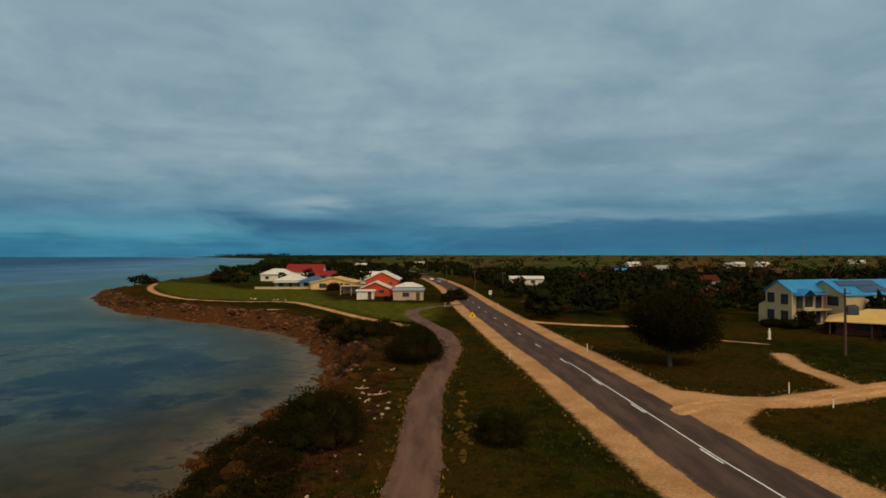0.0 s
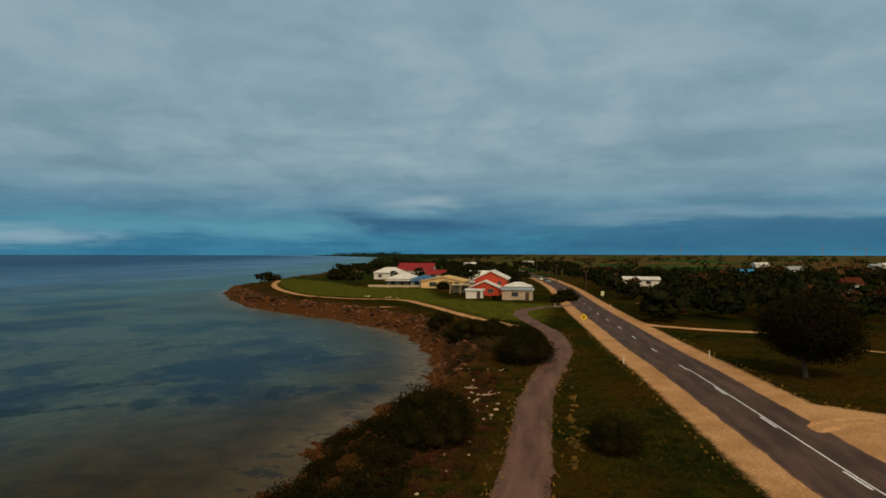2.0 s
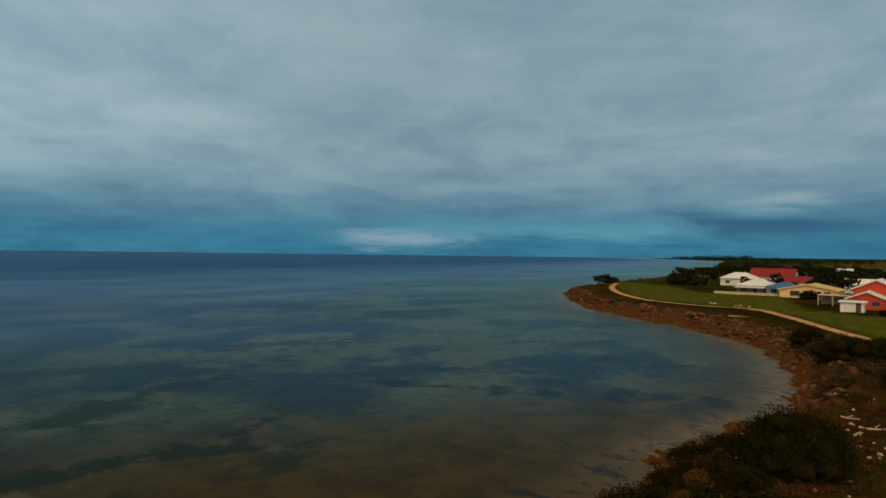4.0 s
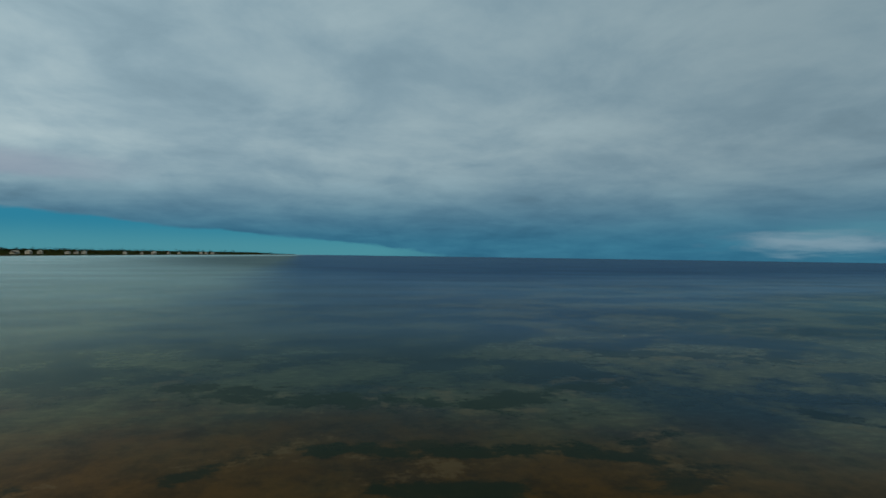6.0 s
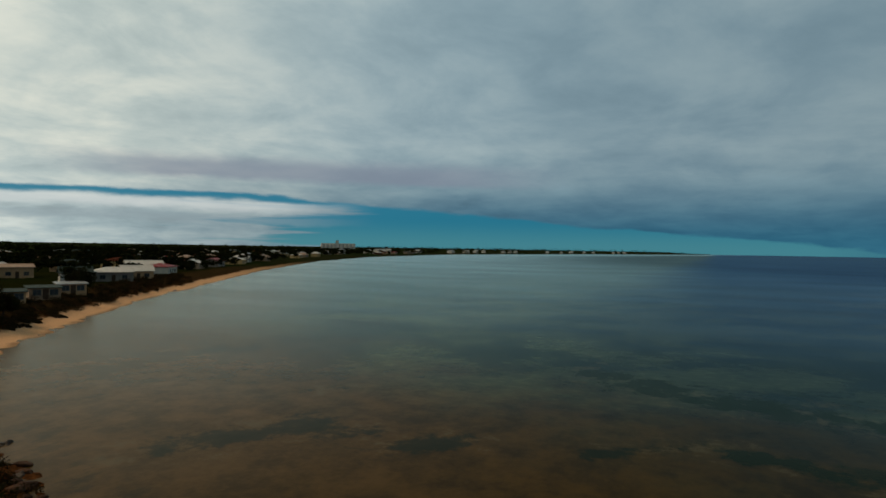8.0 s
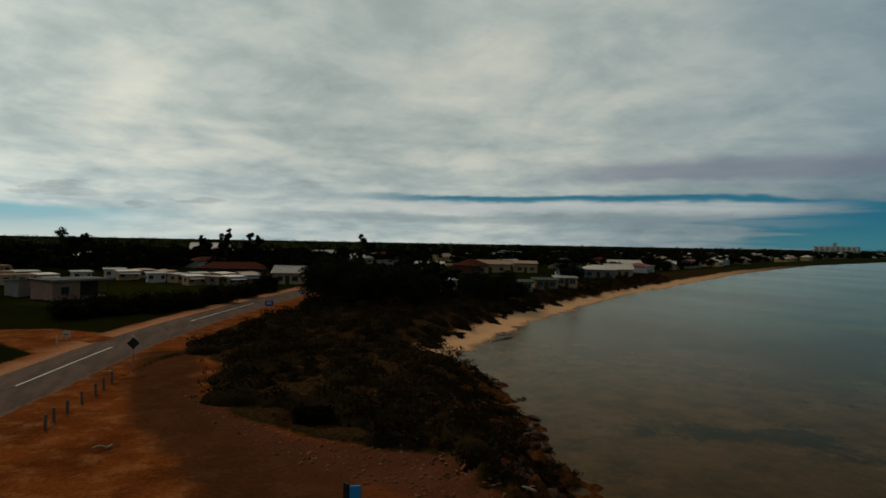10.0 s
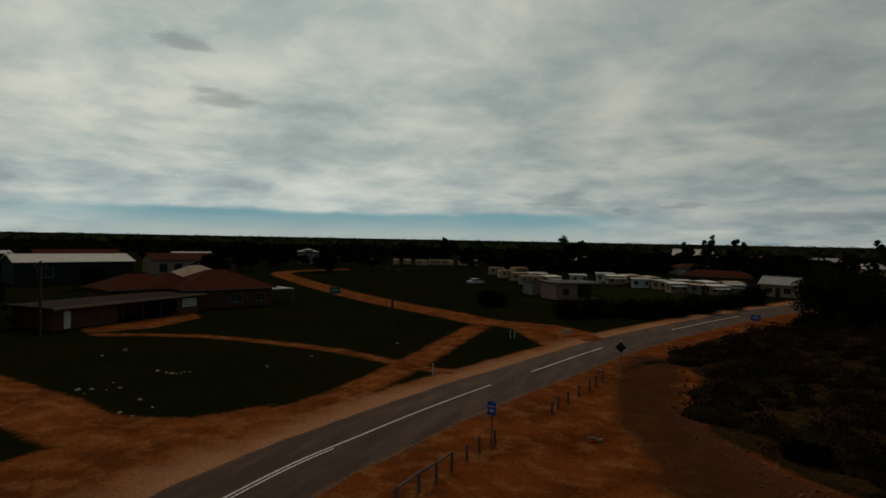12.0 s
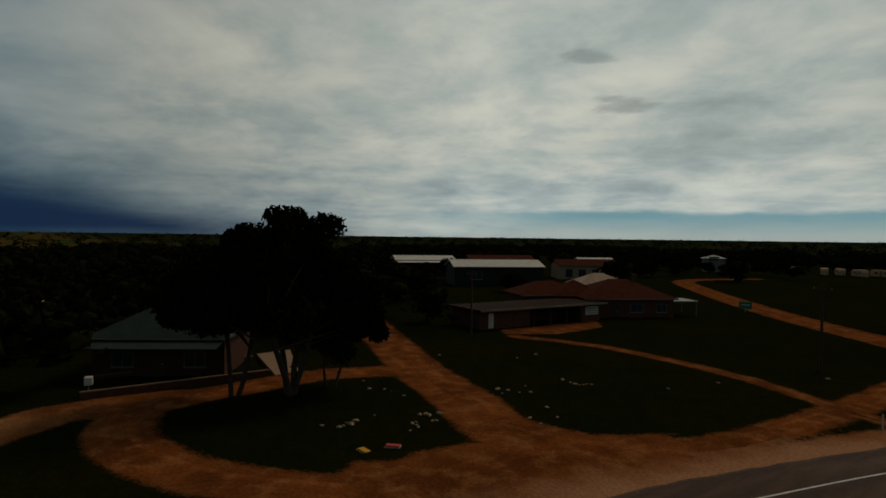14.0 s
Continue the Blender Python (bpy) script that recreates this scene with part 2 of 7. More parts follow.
ROAD = [(-110, 900), (-40, 560), (-8, 330), (2.5, 235), (7, 161), (9, 128), (10.8, 105), (12.3, 84), (13.9, 67), (15.2, 49), (16.0, 37), (16.8, 28), (17.2, 14),
        (17.4, 0), (17.2, -13), (16.6, -24), (15.5, -30), (14.0, -37), (11.9, -45), (10.0, -51), (4.8, -68), (-2.5, -86), (-12.6, -107), (-22, -124),
        (-36, -150), (-58, -188), (-100, -250), (-180, -350)]
ROAD_W = 6.7
SIDE = [(6.5, -71), (14, -78.5), (22, -80), (30, -86), (41, -93.5), (52, -102), (68, -116), (90, -137), (108, -156), (112, -170), (106, -190)]
TRACK_A = [(22, -75), (21.6, -64), (21, -55), (20.8, -49), (20.8, -41), (21.5, -34), (24, -29), (26.5, -24), (25.5, -16), (24, -8)]
TRACK_B = [(58, -50), (48, -54), (38, -54), (30, -53), (22, -50), (16, -48)]
TRACK_C = [(22, -29), (30, -25.5), (37, -27.5), (48, -30), (60, -34), (78, -40)]
TRACK_D = [(48, -29), (50.5, -22), (49, -14), (47, -7), (40, -5), (32, -8), (26, -14)]
TRACK_E = [(49, -9), (48.5, -2), (43, 4), (36, 10), (26, 16), (20, 22)]
DRIVE_N = [(17, 46), (22, 49.5), (28, 50), (34.5, 52.6), (41, 55.5), (52, 60), (66, 64)]
DRIVE_Y = [(14, 113), (17, 109), (24, 105), (33, 102.6), (42, 104)]
DRIVE_M = [(10, 158), (14, 156), (18, 156), (26, 160)]
OLD_ROAD = [(0.5, -4), (-1.2, 8), (-1.7, 20), (-1.65, 30), (-1.45, 38), (-1.4, 52), (-0.2, 66), (1.0, 78), (0.3, 92), (-2.2, 104), (-5.6, 119),
            (-6.5, 130), (-3, 140), (3, 147), (6, 150)]
YARD = [(41, 74), (39.2, 69), (38.2, 65), (37.8, 59), (37, 54)]
YARD_STRIP = [(39, 86), (41, 84.5), (43.5, 82.5)]
LEDGES = [[(-46, 133), (-40, 134), (-35, 134)], [(-119, 284), (-103, 278)], [(-99, 278), (-92, 272)]]
FOOT = [(-125, 268), (-114, 240), (-106, 221), (-95, 200), (-84, 183), (-69, 165), (-53, 157), (-45.6, 157), (-38, 155), (-32, 146), (-24, 132), (-15.5, 116.5), (-6.5, 104)]


def smooth_line(pts, step=1.5):
    p = np.array(pts, float)
    out = []
    for i in range(len(p) - 1):
        a, b, c, d = p[max(i - 1, 0)], p[i], p[i + 1], p[min(i + 2, len(p) - 1)]
        n = max(2, int(np.linalg.norm(c - b) / step))
        for t in np.linspace(0, 1, n, endpoint=False):
            out.append(0.5 * (2 * b + (c - a) * t + (2 * a - 5 * b + 4 * c - d) * t * t + (3 * b - a - 3 * c + d) * t ** 3))
    return np.array(out + [p[-1]])


def line_dist(x, y, line):
    """Distance from points to a polyline."""
    best = np.full(x.shape, 1e9)
    for (ax, ay), (bx, by) in zip(line[:-1], line[1:]):
        ux, uy = bx - ax, by - ay
        t = np.clip(((x - ax) * ux + (y - ay) * uy) / (ux * ux + uy * uy + 1e-9), 0, 1)
        best = np.minimum(best, (x - ax - t * ux) ** 2 + (y - ay - t * uy) ** 2)
    return np.sqrt(best)


def inside(x, y, poly):
    r = np.zeros(x.shape, bool)
    for (ax, ay), (bx, by) in zip(poly, poly[1:] + poly[:1]):
        hit = (ay > y) != (by > y)
        r ^= hit & (x < (bx - ax) * (y - ay) / ((by - ay) or 1e-9) + ax)
    return r


def poly_dist(x, y, poly):
    d = line_dist(x, y, poly + poly[:1])
    return np.where(inside(x, y, poly), d, -d)


def wobble(x, y, s, seed=0.0):
    return (np.sin(x * s + seed) * np.cos(y * s * 1.13 + seed * 2) + 0.6 * np.sin(x * s * 2.3 + y * s * 1.7 + seed) + 0.35 * np.cos(y * s * 4.1 - x * s * 3.3))


def shore_dist(x, y):
    """Metres inland from the waterline."""
    near = line_dist(x, y, SHORE)
    d = np.where(inside(x, y, LAND), near, -near)
    return d + np.clip(wobble(x, y, 0.45) * 0.5 + wobble(x, y, 0.13, 2) * 0.5, -1.2, 1.2) * np.exp(-np.abs(d) / 12)


CARPARK = [(13.5, 2), (12, -14), (12.2, -24), (9.6, -36), (5.6, -48), (1.5, -58), (-1.5, -62), (-3.4, -55), (-2.4, -46), (-3.2, -39), (-7, -33), (-12.5, -28), (-13, -18), (-9, 2), (0, 9)]
ISLAND = [(40.7, -8.4), (45.4, -10.3), (46.4, -14.6), (47.3, -21.9), (44.5, -24.6), (37.0, -24.2), (30.2, -21.5), (29.2, -17.0), (31.0, -13.3), (34.5, -10.1)]
JUNCTION = [(20, 60), (20.8, 54.5), (25, 51.8), (25, 48), (21.5, 43.6), (21, 36), (19, 36), (18, 60)]


PULL_OFF = [(2, -60), (-0.6, -62), (-2.6, -70), (-6, -79), (-12.5, -89), (-17, -97), (-20, -106), (-14, -106), (-9, -95), (0, -76)]
SCREE = [(-0.6, -45), (-2.2, -41.6), (-6, -33.6), (-9, -31), (-12.4, -30.2), (-13.8, -24.6), (-12, -20), (-9.4, -23), (-7, -27.5), (-5.1, -30), (-3.3, -34.5), (-1, -41)]


DAMP = [(2.2, 2), (-0.6, -10), (-3.4, -22), (-3.6, -27), (-2.2, -33), (-0.6, -38), (0.4, -44), (0.9, -51), (0.6, -57), (0.4, -61)]


def dirt_dist(x, y):
    d = np.full(x.shape, -9.0)
    for line, w in ((ROAD, ROAD_W / 2 + 2.3), (SIDE, 3.0), (TRACK_A, 1.5), (TRACK_B, 0.9), (TRACK_C, 2.6), (TRACK_D, 2.0), (TRACK_E, 2.4),
                    (DRIVE_N, 1.9), (DRIVE_Y, 1.3), (DRIVE_M, 1.5), (OLD_ROAD, 1.15), (YARD, 1.1), (YARD_STRIP, 0.5), (FOOT, 1.1), *((l, 0.9) for l in LEDGES)):
        pts = smooth_line(line, 6)
        d = np.maximum(d, w - line_dist(x, y, pts))
    for poly in (CARPARK, JUNCTION, PULL_OFF, [(18, -8), (21, -26), (24, -34), (29, -25), (30, -15), (26, -8)], [(9, -60), (6, -74), (14, -80), (19, -78)],
                 [(60, -50), (63, -52), (63, -70), (58, -66), (56.5, -56)]):
        d = np.maximum(d, poly_dist(x, y, poly))
    d = np.minimum(d, -poly_dist(x, y, ISLAND))
    return d


def land_z(x, y):
    s = shore_dist(x, y)
    r = np.hypot(x, y)
    width = np.where(y > 60, 5.0, np.where(y < -54, 11.0, 6.5))
    t = np.clip(s / width, 0, 1)
    bank = SEA_Z + (-SEA_Z) * (t * t * (3 - 2 * t))
    under = SEA_Z - np.clip(-s * 0.12, 0, 6)
    z = np.where(s > 0, bank, under)
    far = np.clip((r - 500) / 3500, 0, 1) * np.clip(s / 300, 0, 1)
    z = z + far * far * 10
    return z


def bumps(x, y):
    return 0.10 * wobble(x, y, 0.35, 1.3) + 0.05 * wobble(x, y, 1.7, 4)


def ground_z(x, y):
    """The ground's height at one place or many."""
    xs, ys = np.atleast_1d(np.asarray(x, float)), np.atleast_1d(np.asarray(y, float))
    d = dirt_dist(xs, ys)
    z = land_z(xs, ys) + bumps(xs, ys) * np.clip((-d - 0.2) / 1.5, 0, 1)
    return z if np.ndim(x) else float(z[0])


# ---- mesh helpers ----
def link_mesh(name, verts, faces, material=None, parent=None, smooth=False):
    """A mesh object from arrays of corners and of triangles or quads."""
    me = bpy.data.meshes.new(name)
    v, f = np.asarray(verts, np.float32), np.asarray(faces, np.int32)
    n = f.shape[1]
    me.vertices.add(len(v))
    me.vertices.foreach_set("co", v.ravel())
    me.loops.add(f.size)
    me.loops.foreach_set("vertex_index", f.ravel())
    me.polygons.add(len(f))
    me.polygons.foreach_set("loop_start", np.arange(0, f.size, n, dtype=np.int32))
    if smooth:
        me.polygons.foreach_set("use_smooth", np.ones(len(f), bool))
    me.update(calc_edges=True)
    if material:
        me.materials.append(material)
    ob = new(name, me)
    ob.parent = parent
    return ob


def part(name, bm, material, parent=None, label="", smooth=False):
    """Links a bmesh as one mesh object under a thing or a part."""
    me = bpy.data.meshes.new(name)
    bmesh.ops.recalc_face_normals(bm, faces=bm.faces)
    bm.to_mesh(me)
    bm.free()
    if smooth:
        for p in me.polygons:
            p.use_smooth = True
    me.materials.append(material)
    ob = new(name, me)
    ob.parent = parent
    if label:
        tagged(ob, label)
    return ob


def boxes(*items, bevel=0.0):
    """A bmesh of boxes (x0, y0, z0, x1, y1, z1)."""
    bm = bmesh.new()
    for x0, y0, z0, x1, y1, z1 in items:
        m = Matrix.Translation(((x0 + x1) / 2, (y0 + y1) / 2, (z0 + z1) / 2)) @ Matrix.Diagonal((abs(x1 - x0), abs(y1 - y0), abs(z1 - z0), 1))
        bmesh.ops.create_cube(bm, size=1, matrix=m)
    if bevel:
        bmesh.ops.bevel(bm, geom=bm.edges[:], offset=bevel, segments=1, affect="EDGES")
    return bm


def rods(*items, sides=8):
    """A bmesh of tapered rods ((x, y, z), (x, y, z), r0, r1)."""
    bm = bmesh.new()
    for a, b, r0, r1 in items:
        a, b = Vector(a), Vector(b)
        m = Matrix.Translation((a + b) / 2) @ (b - a).to_track_quat("Z", "Y").to_matrix().to_4x4()
        bmesh.ops.create_cone(bm, cap_ends=True, segments=sides, radius1=r0, radius2=r1, depth=(b - a).length, matrix=m)
    return bm


def solid(points, faces):
    bm = bmesh.new()
    vs = [bm.verts.new(p) for p in points]
    for f in faces:
        bm.faces.new([vs[i] for i in f])
    return bm


def thing(name, x, y, z=None, turn=0.0, label="", category="", group=""):
    e = new(name)
    e.matrix_world = pose(x, y, ground_z(x, y) if z is None else z, 0, 0, turn)
    return tagged(e, label, category, group)


rng = np.random.default_rng(7)
# ---- ground ----
def soil_nodes(k, at):
    """Sandy pale gravel to the north, red-brown earth to the south; wheel-worn and stony."""
    sep = k.add("ShaderNodeSeparateXYZ", Vector=at)
    south = k.step(k.math("ADD", sep.outputs[1], k.math("MULTIPLY", k.noise(at, 0.06, 3), 24.0)), 24.0, 8.0)
    big, fine = k.noise(at, 0.22, 6, 0.65), k.noise(at, 5.0, 6, 0.7)
    pale = k.mix(k.step(big, 0.35, 0.66), (0.52, 0.272, 0.118), (0.38, 0.185, 0.075))
    red = k.mix(k.step(big, 0.36, 0.64), (0.205, 0.062, 0.016), (0.115, 0.034, 0.010))
    west = k.step(sep.outputs[0], 17.0, 10.0)
    red = k.mix(west, red, k.mix(k.step(big, 0.38, 0.62), (0.195, 0.053, 0.013), (0.105, 0.029, 0.008)))
    ruddy = k.mix(k.step(k.noise(at, 0.55, 5, 0.6), 0.46, 0.66, 0, 0.6), red, (0.30, 0.115, 0.038))
    edge = k.tree.nodes.new("ShaderNodeAttribute")
    edge.attribute_name = "verge"
    ruddy = k.mix(k.step(k.math("ADD", edge.outputs["Fac"], k.math("MULTIPLY", k.math("SUBTRACT", big, 0.5), 0.8)), 0.1, 0.6, 0, 0.85), ruddy, (0.44, 0.215, 0.112))
    col = k.mix(south, pale, ruddy)
    grit = k.step(fine, 0.34, 0.7, 0.72, 1.22)
    return k.mix(1.0, col, k.add("ShaderNodeCombineXYZ", X=grit, Y=grit, Z=grit).outputs[0], "MULTIPLY"), fine


def ground_material():
    m = bpy.data.materials.new("ground")
    m.use_nodes = True
    k = Nodes(m.node_tree)
    at = k.add("ShaderNodeTexCoord").outputs["Object"]

    def read(n):
        a = k.tree.nodes.new("ShaderNodeAttribute")
        a.attribute_name = n
        return a.outputs["Fac"]

    n1, n2, n3, n4 = k.noise(at, 0.05, 5, 0.6), k.noise(at, 0.45, 6, 0.65), k.noise(at, 3.2, 6, 0.7), k.noise(at, 14, 4, 0.7)
    grass = k.mix(k.step(n2, 0.35, 0.62), (0.020, 0.022, 0.003), (0.008, 0.010, 0.002))
    grass = k.mix(k.step(n1, 0.42, 0.60, 0, 0.75), grass, (0.042, 0.020, 0.003))
    grass = k.mix(k.step(n3, 0.54, 0.76, 0, 0.7), grass, (0.100, 0.044, 0.007))
    grass = k.mix(k.step(k.noise(at, 1.1, 6, 0.7), 0.49, 0.62, 0, 0.65), grass, (0.006, 0.008, 0.002))
    tuft = k.step(n4, 0.3, 0.7, 0.6, 1.35)
    grass = k.mix(1.0, grass, k.add("ShaderNodeCombineXYZ", X=tuft, Y=tuft, Z=tuft).outputs[0], "MULTIPLY")
    grass = k.mix(read("lawn"), grass, k.mix(k.step(n2, 0.35, 0.65), (0.082, 0.076, 0.009), (0.040, 0.042, 0.006)))
    grass = k.mix(k.math("MULTIPLY", k.step(read("inland"), 17.0, 9.0), k.step(k.noise(at, 0.7, 5, 0.65), 0.40, 0.60, 0, 0.75)), grass, k.mix(n4, (0.085, 0.032, 0.008), (0.030, 0.014, 0.004)))
    soil, fine = soil_nodes(k, at)
    ragged = k.math("MULTIPLY", k.math("SUBTRACT", k.math("ADD", k.math("MULTIPLY", n2, 0.5), k.math("MULTIPLY", n3, 0.5)), 0.5), 2.6)
    # southern grass: greener, and its backlit shade put into the colour
    backlit = k.step(k.math("ADD", k.add("ShaderNodeSeparateXYZ", Vector=at).outputs[1], k.math("MULTIPLY", n1, 24.0)), 34.0, 12.0)
    grass = k.mix(k.math("MULTIPLY", backlit, 0.85), grass, k.mix(k.step(n3, 0.4, 0.68), (0.006, 0.009, 0.002), (0.011, 0.013, 0.003)))
    grass = k.mix(k.math("MULTIPLY", read("heath"), 0.9), grass, k.mix(k.step(n3, 0.4, 0.65), (0.022, 0.014, 0.006), (0.062, 0.031, 0.012)))
    dirt = k.step(k.math("ADD", read("dirt"), ragged), -0.35, 0.35)
    inland = k.math("ADD", read("inland"), k.math("MULTIPLY", k.math("SUBTRACT", n2, 0.5), 2.5))
    rock = k.mix(k.step(n3, 0.35, 0.68), (0.042, 0.015, 0.005), (0.130, 0.046, 0.014))
    rock = k.mix(k.step(n4, 0.42, 0.7, 0, 0.6), rock, (0.030, 0.018, 0.008))
    col = k.mix(k.step(inland, 6.5, 3.5, 0, 0.9), grass, rock)
    sand = k.mix(k.step(n3, 0.3, 0.7), (0.72, 0.41, 0.215), (0.58, 0.32, 0.155))
    wet = k.step(read("inland"), 1.2, 0.1, 0, 0.6)
    sand = k.mix(wet, sand, (0.13, 0.085, 0.05))
    col = k.mix(k.math("MULTIPLY", read("sand"), k.step(inland, 5.2, 3.8)), col, sand)
    soil = k.mix(k.step(k.math("ADD", read("damp"), k.math("MULTIPLY", k.math("SUBTRACT", n2, 0.5), 0.8)), 0.06, 0.5, 0, 0.8), soil, k.mix(k.step(n3, 0.4, 0.65), (0.040, 0.019, 0.010), (0.060, 0.026, 0.012)))
    rubble = k.mix(k.step(n4, 0.42, 0.62), (0.046, 0.017, 0.009), (0.120, 0.047, 0.026))
    soil = k.mix(k.math("MULTIPLY", read("scree"), 0.85), soil, rubble)
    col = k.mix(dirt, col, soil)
    far = k.step(read("range"), 180.0, 600.0)
    field = k.mix(k.step(k.noise(k.stretch(at, (1, 1, 1)), 0.006, 3, 0.5), 0.45, 0.51), (0.022, 0.058, 0.013), (0.105, 0.052, 0.018))
    field = k.mix(k.step(k.noise(at, 0.02, 4), 0.5, 0.6, 0, 0.55), field, (0.010, 0.018, 0.007))
    place_xyz = k.add("ShaderNodeSeparateXYZ", Vector=at)
    bushland = k.math("MAXIMUM", k.step(place_xyz.outputs[1], 0.0, -200.0, 0, 0.85), k.step(place_xyz.outputs[0], -120.0, -320.0, 0, 0.9))
    field = k.mix(bushland, field, (0.009, 0.016, 0.006))
    col = k.mix(far, col, field)
    p = k.tree.nodes["Principled BSDF"]
    k.put(p.inputs["Base Color"], col)
    p.inputs["Roughness"].default_value = 0.95
    p.inputs["Specular IOR Level"].default_value = 0.0
    h = k.math("ADD", k.math("MULTIPLY", n3, 0.6), k.math("MULTIPLY", n4, 0.4))
    k.put(p.inputs["Normal"], k.add("ShaderNodeBump", Strength=0.55, Distance=0.18, Height=h).outputs[0])
    return m


HEATH = [(-2.2, -44), (-3.4, -56), (0, -64), (-8, -92), (-20, -114), (-44, -117), (-64, -113), (-92, -136), (-165, -188), (-300, -262), (-277, -237), (-163, -165), (-105, -128), (-66, -99),
         (-34, -70), (-26, -58), (-23, -48), (-17, -27), (-12.5, -28.5), (-7, -33.5), (-3, -39.5)]


DAMP_WEST = [(-6, -10), (-6.2, -18), (-5.2, -26), (-3.2, -31)]
POINT_LAWN = [(-130, 280), (-112, 236), (-84, 186), (-68, 167), (-46, 160), (-32, 150), (-24, 136), (-10, 112), (-2, 112), (0, 150), (-30, 162), (-44, 210), (-70, 214), (-95, 250)]

CABIN_LAWN = [(-4, -116), (10, -104), (24, -112), (26, -150), (6, -156), (-14, -140)]


def build_ground():
    radii = np.concatenate([np.arange(1.0, 130, 0.8), 130 * 1.035 ** np.arange(1, 106)])
    turns = np.linspace(0, 2 * math.pi, 900, endpoint=False)
    r, a = np.meshgrid(radii, turns, indexing="ij")
    x, y = (r * np.sin(a)).ravel(), (r * np.cos(a)).ravel()
    x, y = np.append(x, 0), np.append(y, 0)
    near = np.hypot(x, y) < 320
    d = np.full(x.shape, -9.0)
    d[near] = dirt_dist(x[near], y[near])
    s = shore_dist(x, y)
    z = land_z(x, y) + bumps(x, y) * np.clip((-d - 0.2) / 1.5, 0, 1) * (s > 0)
    rough = np.clip((9 - s) / 4, 0, 1) * np.clip((s + 2) / 3, 0, 1) * (y > -50)
    z += rough * (0.5 * np.abs(wobble(x, y, 0.8, 5)) + 0.25 * wobble(x, y, 2.3, 9) - 0.2)
    nr, na = len(radii), len(turns)
    i, j = np.meshgrid(np.arange(nr - 1), np.arange(na), indexing="ij")
    jn = (j + 1) % na
    quads = np.stack([i * na + j, (i + 1) * na + j, (i + 1) * na + jn, i * na + jn], -1).reshape(-1, 4)
    quads = quads[:, ::-1]
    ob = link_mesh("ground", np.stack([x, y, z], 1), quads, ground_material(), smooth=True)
    for name, v in (("dirt", np.clip(d, -6, 6)), ("inland", np.clip(s, -30, 60)), ("range", np.hypot(x, y)),
                    ("sand", np.clip((-50 - y) / 6, 0, 1)), ("lawn", np.clip(np.maximum(poly_dist(x, y, POINT_LAWN), poly_dist(x, y, CABIN_LAWN)) / 4 + 0.5, 0, 1)), ("damp", np.clip(1 - np.minimum(line_dist(x, y, smooth_line(DAMP, 4)), line_dist(x, y, smooth_line(DAMP_WEST, 4))) / 3.4, 0, 1)), ("verge", np.clip(1 - line_dist(x, y, ROAD) / 8.0, 0, 1) * (y < 30) * np.where((x > np.interp(-y, [-p[1] for p in ROAD], [p[0] for p in ROAD])), 1.0, 0.25)), ("heath", np.clip(poly_dist(x, y, HEATH) / 1.5 + 0.5, 0, 1)), ("scree", np.clip(poly_dist(x, y, SCREE) / 1.2 + 0.5, 0, 1))):
        at = ob.data.attributes.new(name, "FLOAT", "POINT")
        at.data.foreach_set("value", v.astype(np.float32))
    return tagged(ob, "coastal ground of grass, red earth and sand", "ground", kind="structure")


ground = build_ground()


# ---- sea ----
BEDS = [([(-72, -14), (-66, -6), (-62, 6), (-60, 14), (-57, 19)], 6.0), ([(-59, 18), (-66, 36)], 5.0), ([(-48, 1), (-45, 8), (-44, 21)], 3.0), ([(-39, 5), (-37, 12)], 3.0),
        ([(-119, 55), (-119, 70)], 6), ([(-50, 47), (-34, 56)], 3.0), ([(-40, 80), (-30, 82)], 5.0), ([(-114, 62), (-108, 100)], 16), ([(-86, 46), (-78, 66)], 9), ([(-42, 23), (-38, 27)], 3.0),
        ([(-50, 59.5), (-44, 61.5)], 2.5), ([(-27, 59), (-18, 67)], 3.0), ([(-39, 53), (-35, 55)], 3.0), ([(-28, 61.5), (-20, 63.5)], 4.0), ([(-31, -35), (-40, -30)], 4.0), ([(-38, -28), (-41, -24)], 3.0),
        ([(-49, -36), (-52, -34)], 2.0), ([(-56, -66), (-66, -58)], 4.0), ([(-38, -21), (-42, -17)], 3.0), ([(-44, 25), (-47, 31)], 2.5), ([(-43, -8), (-49, 0)], 2.0), ([(-60, 120), (-75, 105)], 10)]


